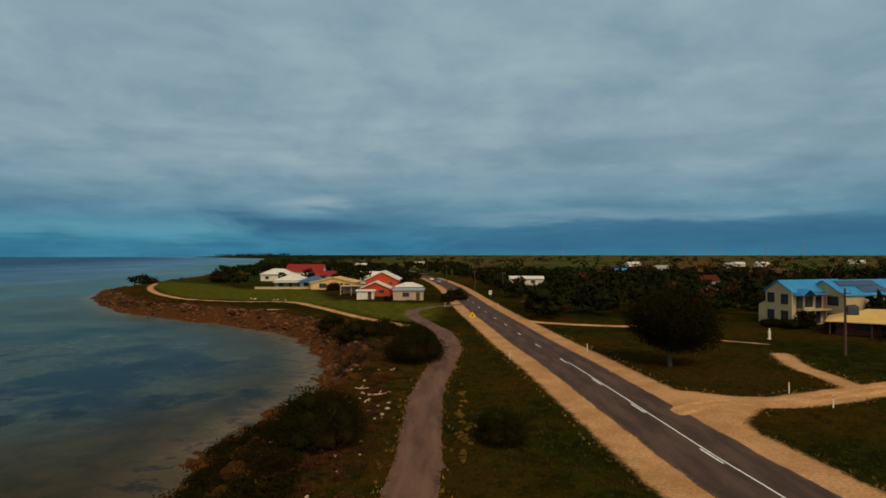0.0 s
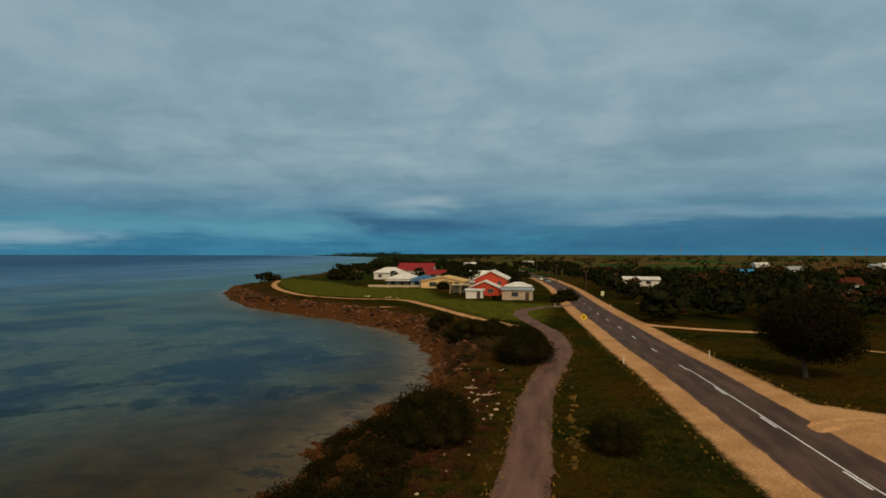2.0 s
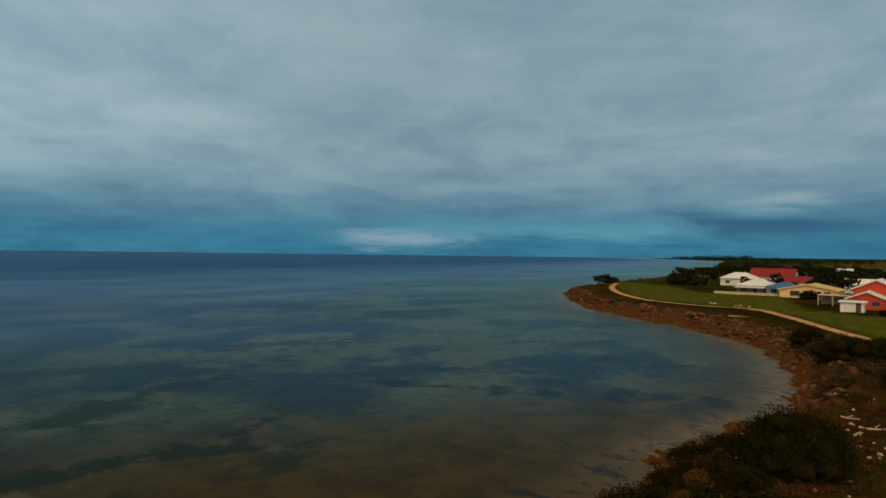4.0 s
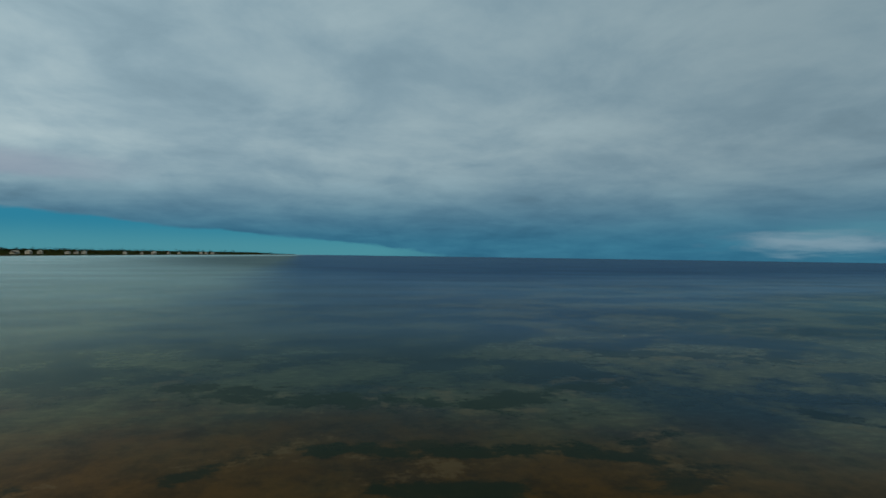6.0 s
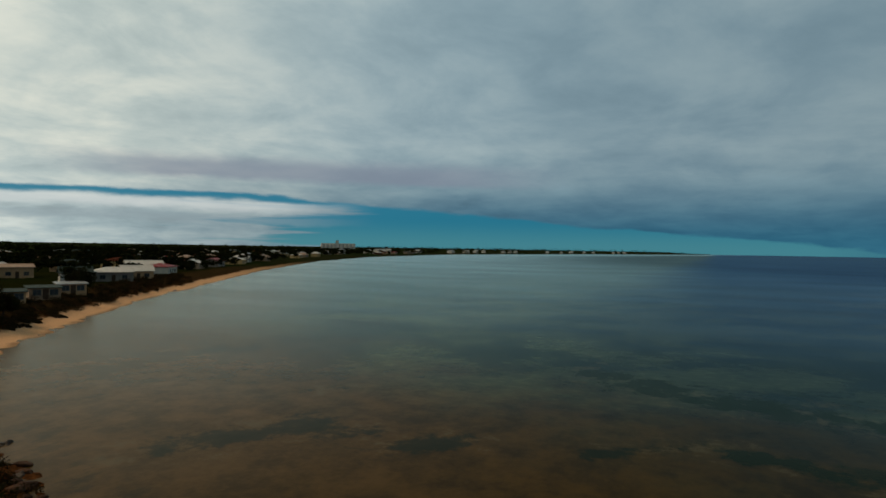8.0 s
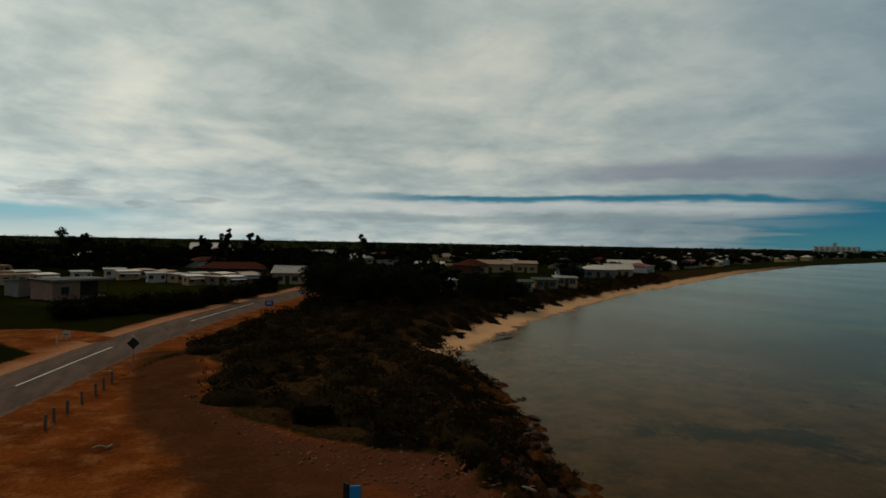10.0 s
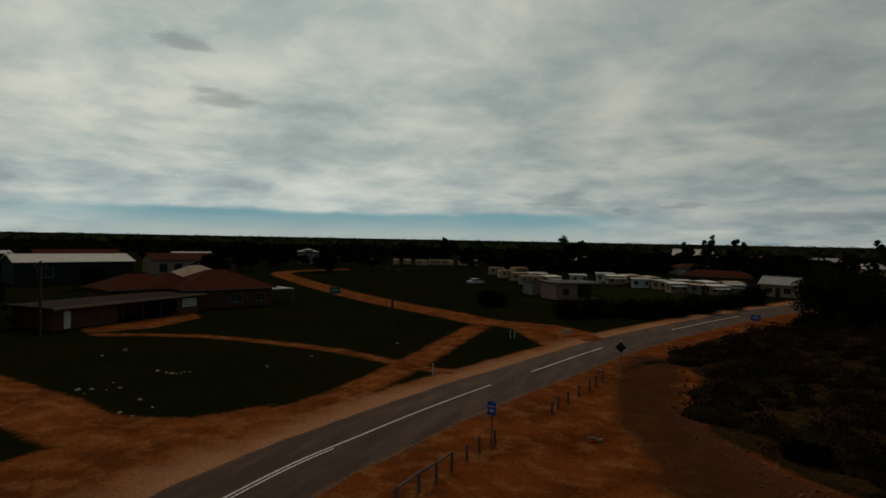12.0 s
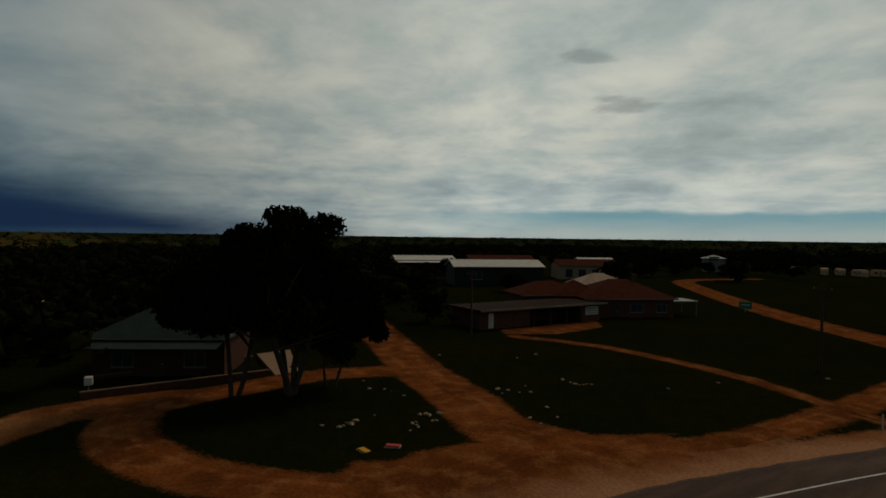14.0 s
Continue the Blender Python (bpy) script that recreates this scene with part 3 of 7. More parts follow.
def water_material():
    m = bpy.data.materials.new("water")
    m.use_nodes = True
    k = Nodes(m.node_tree)
    at = k.add("ShaderNodeTexCoord").outputs["Object"]

    def read(n):
        a = k.tree.nodes.new("ShaderNodeAttribute")
        a.attribute_name = n
        return a.outputs["Fac"]

    shore = read("off")
    n1, n2, n3 = k.noise(at, 0.045, 8, 0.64, 0.2), k.noise(at, 0.3, 7, 0.72), k.noise(k.stretch(at, (1, 0.5, 1)), 1.1, 6, 0.72)
    off = k.math("ADD", shore, k.math("MULTIPLY", k.math("SUBTRACT", k.noise(at, 0.03, 4), 0.5), 40.0))
    y = k.add("ShaderNodeSeparateXYZ", Vector=at).outputs[1]
    south = k.step(k.math("ADD", y, k.math("MULTIPLY", k.noise(at, 0.02, 3), 30.0)), 20.0, -40.0)
    north = k.step(y, 14.0, 56.0)
    # sand in the shallows
    shoal = k.mix(k.step(n2, 0.35, 0.66), (0.046, 0.027, 0.004), (0.020, 0.013, 0.003))
    shoal = k.mix(k.math("MULTIPLY", north, 0.8), shoal, k.mix(k.step(n2, 0.35, 0.65), (0.052, 0.040, 0.025), (0.029, 0.026, 0.019)))
    shoal = k.mix(k.math("MULTIPLY", south, 0.75), shoal, k.mix(k.step(n2, 0.3, 0.7), (0.165, 0.086, 0.034), (0.075, 0.040, 0.013)))
    shoal = k.mix(k.math("MULTIPLY", k.math("MULTIPLY", north, k.step(shore, 6.5, 1.5)), k.step(n2, 0.36, 0.6, 0.3, 0.8)), shoal, (0.15, 0.100, 0.055))
    # mottled bottom further out
    mid = k.mix(k.step(n1, 0.42, 0.58), (0.026, 0.044, 0.040), (0.008, 0.020, 0.030))
    mid = k.mix(north, mid, k.mix(k.step(n1, 0.44, 0.56), (0.040, 0.058, 0.060), (0.008, 0.022, 0.050)))
    mid = k.mix(k.math("MULTIPLY", south, 0.8), mid, k.mix(k.step(n1, 0.40, 0.60), (0.078, 0.100, 0.054), (0.026, 0.036, 0.024)))
    mid = k.mix(k.step(n3, 0.46, 0.66, 0, 0.5), mid, k.mix(1.0, mid, (2.2, 1.9, 1.5), "MULTIPLY"))
    mid = k.mix(k.step(n2, 0.52, 0.66, 0, 0.6), mid, k.mix(1.0, mid, (0.45, 0.55, 0.7), "MULTIPLY"))
    col = k.mix(k.step(off, k.math("SUBTRACT", 16.0, k.math("MULTIPLY", north, 16.0)), k.math("SUBTRACT", 58.0, k.math("MULTIPLY", north, 34.0))), shoal, mid)
    deep = k.mix(k.step(k.noise(k.stretch(at, (1, 0.4, 1)), 0.012, 6, 0.6), 0.40, 0.60), (0.006, 0.034, 0.095), (0.003, 0.018, 0.075))
    col = k.mix(k.step(off, 50.0, 330.0), col, k.mix(south, deep, (0.028, 0.058, 0.075)))
    # weed: beds of torn outline, and stray tufts
    torn = k.math("ADD", k.math("MULTIPLY", n2, 0.55), k.math("MULTIPLY", k.noise(k.stretch(at, (1.4, 0.7, 1)), 0.12, 9, 0.72), 0.45))
    bed = k.step(k.math("ADD", k.math("MULTIPLY", read("bed"), 0.21), torn), 0.635, 0.72)
    stray = k.math("MULTIPLY", k.step(k.noise(k.stretch(at, (1.2, 0.6, 1)), 0.11, 10, 0.76), 0.57, 0.66), k.math("MULTIPLY", k.step(off, 200.0, 60.0), k.step(shore, 3.0, 12.0)))
    fringe = k.math("MULTIPLY", k.step(k.noise(k.stretch(at, (0.8, 1.5, 1)), 0.5, 6, 0.68), 0.53, 0.6), k.math("MULTIPLY", k.step(shore, 7.0, 3.0), k.step(shore, 0.3, 1.2)))
    weed = k.math("MAXIMUM", bed, k.math("MULTIPLY", k.math("MAXIMUM", stray, fringe), k.math("SUBTRACT", 0.85, k.math("MULTIPLY", south, 0.35))))
    col = k.mix(k.math("MULTIPLY", weed, k.math("SUBTRACT", 0.85, k.math("ADD", k.math("MULTIPLY", north, 0.15), k.math("MULTIPLY", south, 0.3)))), col, k.mix(north, k.mix(south, (0.006, 0.012, 0.006), (0.020, 0.020, 0.012)), (0.004, 0.012, 0.026)))
    # bare pale sand between the beds
    bare = k.math("MULTIPLY", k.math("MULTIPLY", k.step(torn, 0.47, 0.41), k.step(read("bed"), 0.0, 0.35)), 0.32)
    col = k.mix(bare, col, (0.090, 0.080, 0.048))
    ripple = k.math("ADD", k.math("ADD", k.noise(k.stretch(at, (1, 1.6, 1)), 1.3, 5, 0.65), k.math("MULTIPLY", k.noise(at, 0.22, 4, 0.6), 1.6)), k.math("MULTIPLY", k.noise(at, 0.04, 5, 0.6), 3.0))
    bump = k.add("ShaderNodeBump", Strength=0.32, Distance=0.14, Height=ripple).outputs[0]
    k.tree.nodes.remove(k.tree.nodes["Principled BSDF"])
    body = k.add("ShaderNodeBsdfDiffuse", Color=col)
    gloss = k.add("ShaderNodeBsdfGlossy", Color=k.mix(south, k.mix(k.step(shore, 30.0, 110.0), (0.62, 0.84, 0.78), (0.60, 0.82, 0.96)), (0.80, 0.90, 0.84)), Roughness=0.20, Normal=bump)
    edge = k.math("POWER", k.add("ShaderNodeFresnel", IOR=1.33).outputs[0], 1.6)
    calm = k.step(k.noise(k.stretch(at, (1, 0.35, 1)), 0.02, 6, 0.6), 0.36, 0.64, 0.84, 1.12)
    open_sea = k.math("MULTIPLY", k.step(shore, 60.0, 420.0, 0.62, 0.27), calm)
    edge = k.math("MULTIPLY", edge, k.math("ADD", open_sea, k.math("MULTIPLY", k.math("MULTIPLY", south, 0.4), k.step(shore, 420.0, 120.0))))
    both = k.add("ShaderNodeMixShader")
    for socket, v in zip(both.inputs, (edge, body.outputs[0], gloss.outputs[0])):
        k.put(socket, v)
    k.put(k.tree.nodes["Material Output"].inputs[0], both.outputs[0])
    return m


def build_sea():
    radii = np.concatenate([[6.0], 14 * 1.03 ** np.arange(0, 201)])
    radii = np.append(radii[radii < 4750], 4750)
    turns = np.linspace(radians(-40), radians(200), 500)
    r, a = np.meshgrid(radii, turns, indexing="ij")
    x, y = (-r * np.sin(a)).ravel(), (r * np.cos(a)).ravel()
    s = shore_dist(x, y)
    nr, na = len(radii), len(turns)
    i, j = np.meshgrid(np.arange(nr - 1), np.arange(na - 1), indexing="ij")
    q = np.stack([i * na + j, i * na + j + 1, (i + 1) * na + j + 1, (i + 1) * na + j], -1).reshape(-1, 4)
    q = q[(s[q] < 12).any(1)]
    q = q[:, ::-1]
    ob = link_mesh("water", np.stack([x, y, np.full(x.shape, SEA_Z)], 1), q, water_material(), smooth=True)
    at = ob.data.attributes.new("off", "FLOAT", "POINT")
    at.data.foreach_set("value", np.clip(-s, -5, 500).astype(np.float32))
    bed = np.zeros(x.shape)
    for line, w in BEDS:
        bed = np.maximum(bed, np.clip(1.25 - line_dist(x, y, line) / w, 0, 1))
    at = ob.data.attributes.new("bed", "FLOAT", "POINT")
    at.data.foreach_set("value", bed.astype(np.float32))
    return tagged(ob, "calm shallow sea over sand and dark weed", "water", kind="structure")


water = build_sea()


# ---- roads and tracks ----
def ribbon(name, pts, width, z, material, label, category, ragged=0.0, step=1.0):
    """A strip along a line, with uneven edges."""
    p = smooth_line(pts, step)
    d = np.gradient(p, axis=0)
    d /= np.linalg.norm(d, axis=1)[:, None] + 1e-9
    nrm = np.stack([-d[:, 1], d[:, 0]], 1)
    cols = []
    for u in (-1, -0.5, 0, 0.5, 1):
        w = width / 2 * u
        e = p + nrm * (w + (ragged * u * rng.normal(0, 1, len(p)) if abs(u) == 1 else 0))[:, None] if abs(u) == 1 else p + nrm * w
        cols.append(np.column_stack([e, np.full(len(p), z + 0.03 * (1 - u * u) - (0.06 if abs(u) == 1 else 0.0))]))
    v = np.stack(cols, 1).reshape(-1, 3)
    i, j = np.meshgrid(np.arange(len(p) - 1), np.arange(4), indexing="ij")
    q = np.stack([i * 5 + j, i * 5 + j + 1, (i + 1) * 5 + j + 1, (i + 1) * 5 + j], -1).reshape(-1, 4)
    q = q[:, ::-1]
    ob = link_mesh(name, v, q, material)
    u_at = ob.data.attributes.new("across", "FLOAT", "POINT")
    u_at.data.foreach_set("value", np.tile(np.array([-1, -0.5, 0, 0.5, 1], np.float32), len(p)))
    return tagged(ob, label, category, kind="structure")


def asphalt(name, c1, c2, edge, spec=0.08, rough=0.8):
    """Worn bitumen with paler wheel tracks, patches and dusty edges."""
    m = bpy.data.materials.new(name)
    m.use_nodes = True
    k = Nodes(m.node_tree)
    at = k.add("ShaderNodeTexCoord").outputs["Object"]
    a = k.tree.nodes.new("ShaderNodeAttribute")
    a.attribute_name = "across"
    u = k.math("ABSOLUTE", a.outputs["Fac"])
    n1, n2, n3 = k.noise(k.stretch(at, (1, 0.18, 1)), 0.8, 5, 0.6), k.noise(at, 3.0, 5, 0.7), k.noise(at, 40, 3, 0.7)
    col = k.mix(k.step(n1, 0.36, 0.64), c1, c2)
    worn = k.math("MULTIPLY", k.step(k.math("ABSOLUTE", k.math("SUBTRACT", u, 0.48)), 0.24, 0.05), 0.35)
    col = k.mix(worn, col, k.mix(1.0, col, (1.35, 1.32, 1.3), "MULTIPLY"))
    col = k.mix(k.step(k.math("ADD", u, k.math("MULTIPLY", k.math("SUBTRACT", n2, 0.5), 0.5)), 0.86, 1.04, 0, 0.8), col, edge)
    col = k.mix(k.step(n3, 0.5, 0.75, 0, 0.35), col, k.mix(1.0, col, (1.6, 1.55, 1.5), "MULTIPLY"))
    p = k.tree.nodes["Principled BSDF"]
    k.put(p.inputs["Base Color"], col)
    k.put(p.inputs["Roughness"], k.step(n2, 0.2, 0.8, rough - 0.15, rough + 0.12))
    p.inputs["Specular IOR Level"].default_value = spec
    k.put(p.inputs["Normal"], k.add("ShaderNodeBump", Strength=0.3, Distance=0.02, Height=n3).outputs[0])
    return m


def soil_material():
    m = bpy.data.materials.new("soil")
    m.use_nodes = True
    k = Nodes(m.node_tree)
    at = k.add("ShaderNodeTexCoord").outputs["Object"]
    col, fine = soil_nodes(k, at)
    rut = k.tree.nodes.new("ShaderNodeAttribute")
    rut.attribute_name = "across"
    u = k.math("ABSOLUTE", rut.outputs["Fac"])
    ruts = k.math("MULTIPLY", k.step(k.math("ABSOLUTE", k.math("SUBTRACT", u, 0.5)), 0.3, 0.08), k.step(k.noise(at, 0.3, 3), 0.4, 0.6))
    col = k.mix(k.math("MULTIPLY", ruts, 0.65), col, k.mix(1.0, col, (1.45, 1.42, 1.4), "MULTIPLY"))
    p = k.tree.nodes["Principled BSDF"]
    k.put(p.inputs["Base Color"], col)
    p.inputs["Roughness"].default_value = 0.95
    p.inputs["Specular IOR Level"].default_value = 0.0
    k.put(p.inputs["Normal"], k.add("ShaderNodeBump", Strength=0.5, Distance=0.08, Height=fine).outputs[0])
    return m


M_SOIL = soil_material()
M_ROAD = asphalt("bitumen", (0.086, 0.051, 0.037), (0.052, 0.032, 0.024), (0.26, 0.125, 0.060), 0.04)
M_OLD = asphalt("old_bitumen", (0.138, 0.071, 0.048), (0.080, 0.043, 0.030), (0.150, 0.070, 0.036), 0.04)
M_LINE = surf("road_paint", (0.72, 0.70, 0.66), (0.5, 0.47, 0.43), 6.0, 0.6, 0.1)
ribbon("road", ROAD, ROAD_W, 0.05, M_ROAD, "two-lane grey bitumen road with worn wheel tracks", "road", 0.06)
ribbon("old_road", OLD_ROAD, 3.4, 0.03, M_OLD, "narrow faded pinkish-grey bitumen lane beside the shore", "road", 0.05)
for nm, pts, w, lab in (("side_road", SIDE, 4.6, "unsealed red-earth side road with wheel ruts"), ("dirt_track", TRACK_A, 2.2, "worn dirt track along the road"),
                        ("dirt_track", TRACK_C, 4.0, "wide dirt track past a grass island"), ("dirt_track", TRACK_D, 3.0, "dirt loop round a grass island"),
                        ("driveway", DRIVE_N, 2.8, "pale gravel driveway off the road"), ("driveway", DRIVE_Y, 1.8, "yellow sandy driveway between lawns"),
                        ("footpath", FOOT, 1.5, "pale yellow sandy footpath along the point"), ("footpath", TRACK_B, 1.1, "thin dirt footpath across the grass")):
    ribbon(nm, pts, w, 0.02, M_SOIL, lab, "track", 0.14)


def along(pts, start, stop, off, half, z, name, label):
    """A painted line on the road, from one distance along it to another."""
    p = smooth_line(pts, 0.8)
    s = np.concatenate([[0], np.cumsum(np.linalg.norm(np.diff(p, axis=0), axis=1))])
    t = np.linspace(start, stop, max(2, int((stop - start) / 1.0) + 1))
    c = np.stack([np.interp(t, s, p[:, 0]), np.interp(t, s, p[:, 1])], 1)
    d = np.gradient(c, axis=0)
    d /= np.linalg.norm(d, axis=1)[:, None]
    n = np.stack([-d[:, 1], d[:, 0]], 1)
    v = np.concatenate([np.column_stack([c + n * (off - half), np.full(len(c), z)]), np.column_stack([c + n * (off + half), np.full(len(c), z)])])
    i = np.arange(len(c) - 1)
    ob = link_mesh(name, v, np.stack([i, i + 1, i + 1 + len(c), i + len(c)], 1), M_LINE)
    return tagged(ob, label, "road marking", kind="structure")


def station(y):
    """Distance along the road at which it passes that y, before it turns."""
    p = smooth_line(ROAD, 0.8)
    s = np.concatenate([[0], np.cumsum(np.linalg.norm(np.diff(p, axis=0), axis=1))])
    return float(np.interp(-y, -p[:, 1], s))


LINE_Z = 0.086
for y1 in (46.2, 56.2, 67.5, 79, 91, 102.8, 114.5, 126, 138, 150, 162, 175, 188, 202):
    along(ROAD, station(y1 + 2.9), station(y1), -0.12, 0.08, LINE_Z, "road_dash", "short white dash of the centre line")
along(ROAD, station(68), station(-45), 0.12, 0.06, LINE_Z, "road_line", "long white centre line on the road")
along(ROAD, station(37.7), station(35), -0.12, 0.08, LINE_Z, "road_dash", "short white dash of the centre line")
along(ROAD, station(24), station(-28), -0.14, 0.05, LINE_Z, "road_line", "long white centre line on the road")
along(ROAD, station(-51), station(-66), 0.12, 0.07, LINE_Z, "road_line", "long white centre line on the road")
along(ROAD, station(-84), station(-105), 0.12, 0.07, LINE_Z, "road_line", "long white centre line on the road")


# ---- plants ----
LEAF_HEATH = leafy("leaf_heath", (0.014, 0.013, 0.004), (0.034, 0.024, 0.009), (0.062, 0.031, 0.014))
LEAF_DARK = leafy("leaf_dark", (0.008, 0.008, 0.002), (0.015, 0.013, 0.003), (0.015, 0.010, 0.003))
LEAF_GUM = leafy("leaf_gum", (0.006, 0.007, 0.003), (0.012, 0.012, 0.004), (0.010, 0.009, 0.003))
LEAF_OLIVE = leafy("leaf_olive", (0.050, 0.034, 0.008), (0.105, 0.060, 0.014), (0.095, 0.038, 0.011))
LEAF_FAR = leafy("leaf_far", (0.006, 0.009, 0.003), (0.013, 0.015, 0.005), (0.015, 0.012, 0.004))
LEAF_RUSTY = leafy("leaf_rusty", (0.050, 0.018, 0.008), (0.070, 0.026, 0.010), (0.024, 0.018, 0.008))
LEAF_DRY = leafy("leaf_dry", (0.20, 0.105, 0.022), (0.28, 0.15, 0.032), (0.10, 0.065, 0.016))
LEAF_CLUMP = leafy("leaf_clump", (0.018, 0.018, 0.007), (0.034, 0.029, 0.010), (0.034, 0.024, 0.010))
BARK = surf("bark", (0.075, 0.055, 0.040), (0.035, 0.026, 0.020), 3.0, 0.9, 0.6)


def leaves(blobs, count, size, flat=0.75, shell=0.55):
    """Small bent leaves spread over the outer part of several lumps (x, y, z, r). Returns corners and triangles."""
    blobs = np.asarray(blobs, float)
    w = blobs[:, 3] ** 2
    which = rng.choice(len(blobs), count, p=w / w.sum())
    d = rng.normal(size=(count, 3))
    d /= np.linalg.norm(d, axis=1)[:, None]
    rad = blobs[which, 3] * (1 - shell * rng.random(count) ** 2.0) * rng.uniform(0.86, 1.14, count)
    c = blobs[which, :3] + d * rad[:, None] * np.array([1, 1, flat])
    a = rng.normal(size=(count, 3)) + d * 0.4
    a /= np.linalg.norm(a, axis=1)[:, None]
    b = np.cross(a, rng.normal(size=(count, 3)))
    b /= np.linalg.norm(b, axis=1)[:, None] + 1e-9
    s = size * rng.uniform(0.55, 1.45, count)[:, None]
    tip = np.cross(a, b) * 0.35
    v = np.stack([c - a * s, c + b * s * 0.5 + tip * s, c + a * s, c - b * s * 0.5 + tip * s], 1).reshape(-1, 3)
    i = np.arange(count)[:, None] * 4
    f = np.concatenate([i + [0, 1, 2], i + [0, 2, 3]])
    return v, f


def ball(level):
    bm = bmesh.new()
    bmesh.ops.create_icosphere(bm, subdivisions=level, radius=1)
    v, f = np.array([v.co[:] for v in bm.verts]), np.array([[v.index for v in f.verts] for f in bm.faces])
    bm.free()
    return v, f


BALLS = {1: ball(1), 2: ball(2)}


def hulls(blobs, flat, grow=0.52, level=2):
    """The dense leafy bodies inside a crown: a dented ball in each lump (x, y, z, r)."""
    bv, bf = BALLS[level]
    vs, fs = [], []
    for i, (x, y, z, r) in enumerate(blobs):
        dent = 1 + 0.12 * wobble(bv[:, 0] * 3 + x, bv[:, 1] * 3 + y, 1.3, z) + rng.normal(0, 0.10, len(bv))
        vs.append(bv * dent[:, None] * r * grow * np.array([1, 1, flat]) + [x, y, z])
        fs.append(bf + i * len(bv))
    return np.concatenate(vs), np.concatenate(fs)


def lumps(w, h, n, base=0.0):
    """The lumps of a crown w wide, from base to h."""
    out = []
    for _ in range(n):
        a, r = rng.uniform(0, 2 * math.pi), math.sqrt(rng.random()) * w * 0.36
        t = rng.random()
        size = rng.uniform(0.16, 0.27) * w
        zz = base + (h - base) * (0.22 + 0.6 * t * (1 - (r / (w * 0.5)) ** 2 * 0.7))
        out.append((r * math.cos(a), r * math.sin(a), min(zz, h - size * 0.7), size))
    return out


def limb_tubes(paths, sides=7):
    """Tapered, bent limbs: each path a list of (x, y, z, r)."""
    bm = bmesh.new()
    for path in paths:
        rings = []
        for i, (x, y, z, r) in enumerate(path):
            nx = path[min(i + 1, len(path) - 1)]
            pv = path[max(i - 1, 0)]
            q = (Vector(nx[:3]) - Vector(pv[:3])).to_track_quat("Z", "Y")
            rings.append([bm.verts.new(Vector((x, y, z)) + q @ Vector((r * math.cos(2 * math.pi * s / sides), r * math.sin(2 * math.pi * s / sides), 0))) for s in range(sides)])
        for a, b in zip(rings, rings[1:]):
            for s in range(sides):
                bm.faces.new((a[s], a[(s + 1) % sides], b[(s + 1) % sides], b[s]))
        bm.faces.new(rings[-1])
        bm.faces.new(rings[0][::-1])
    return bm


def bent(a, b, r0, r1, n=5, sag=0.25):
    a, b = np.array(a, float), np.array(b, float)
    out = []
    off = rng.normal(0, sag, 3)
    for t in np.linspace(0, 1, n):
        p = a + (b - a) * t + off * math.sin(math.pi * t) + rng.normal(0, 0.04, 3) * (0 < t < 1)
        out.append((*p, r0 + (r1 - r0) * t))
    return out


def bush(x, y, w, h, label, leaf=None, count=2600, size=0.13, deep=0.3, wide=None):
    e = thing("bush", x, y, None, rng.uniform(0, 0.01), label, "bush")
    bl = lumps(w, h, 16, 0.0)
    bl += [(0.30 * w * math.cos(a), 0.30 * w * math.sin(a), 0.22 * h, 0.2 * w) for a in rng.uniform(0, 0.6) + np.arange(8) * 0.785]
    sx = (wide or w) / w
    bl = [(bx * sx, by, max(bz, r * 0.6), r) for bx, by, bz, r in bl]
    v, f = leaves(bl, count, size, 0.8, deep + 0.3)
    hv, hf = hulls(bl, 0.8)
    hv[:, 2] = np.maximum(hv[:, 2], -0.1)
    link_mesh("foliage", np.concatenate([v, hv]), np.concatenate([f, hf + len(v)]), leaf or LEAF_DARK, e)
    part("stem", limb_tubes([bent((0, 0, -0.2), (rng.normal(0, w * 0.12), rng.normal(0, w * 0.12), h * 0.6), 0.06, 0.02, 4, 0.1) for _ in range(5)], 5), BARK, e)
    return e


def tree(x, y, w, h, label, stems=1, leaf=None, count=9000, size=0.22, clear=0.28, group="", nl=22, trunk=0.22, lobes=()):
    """A tree with bent limbs that reach into the lumps of its crown."""
    e = thing("tree", x, y, None, 0, label, "tree", group)
    bl = [] if lobes else lumps(w, h, nl, h * clear)
    for lx, ly, z0, z1, lw in lobes:
        bl += [(a + lx, b + ly, c, r) for a, b, c, r in lumps(lw, z1, 9, z0)]
    v, f = leaves(bl, count, size, 0.72, 0.75)
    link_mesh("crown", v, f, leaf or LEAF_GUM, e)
    paths = []
    for s in range(stems):
        a = rng.uniform(0, 6.28)
        ox, oy = (0.35 * math.cos(a), 0.35 * math.sin(a)) if stems > 1 else (0, 0)
        top = (ox + rng.normal(0, w * 0.05) + (math.cos(a) * w * 0.12 if stems > 1 else 0), oy + rng.normal(0, w * 0.05) + (math.sin(a) * w * 0.12 if stems > 1 else 0), h * (clear + 0.18))
        t = bent((ox, oy, -0.25), top, trunk, trunk * 0.6, 6, 0.15)
        paths.append(t)
        for b in [bl[i] for i in rng.choice(len(bl), max(4, len(bl) // (2 * stems)), replace=False)]:
            k = t[rng.integers(3, 6)]
            paths.append(bent(k[:3], b[:3], trunk * 0.45, trunk * 0.1, 5, 0.2))
    part("trunk", limb_tubes(paths), BARK, e)
    return e


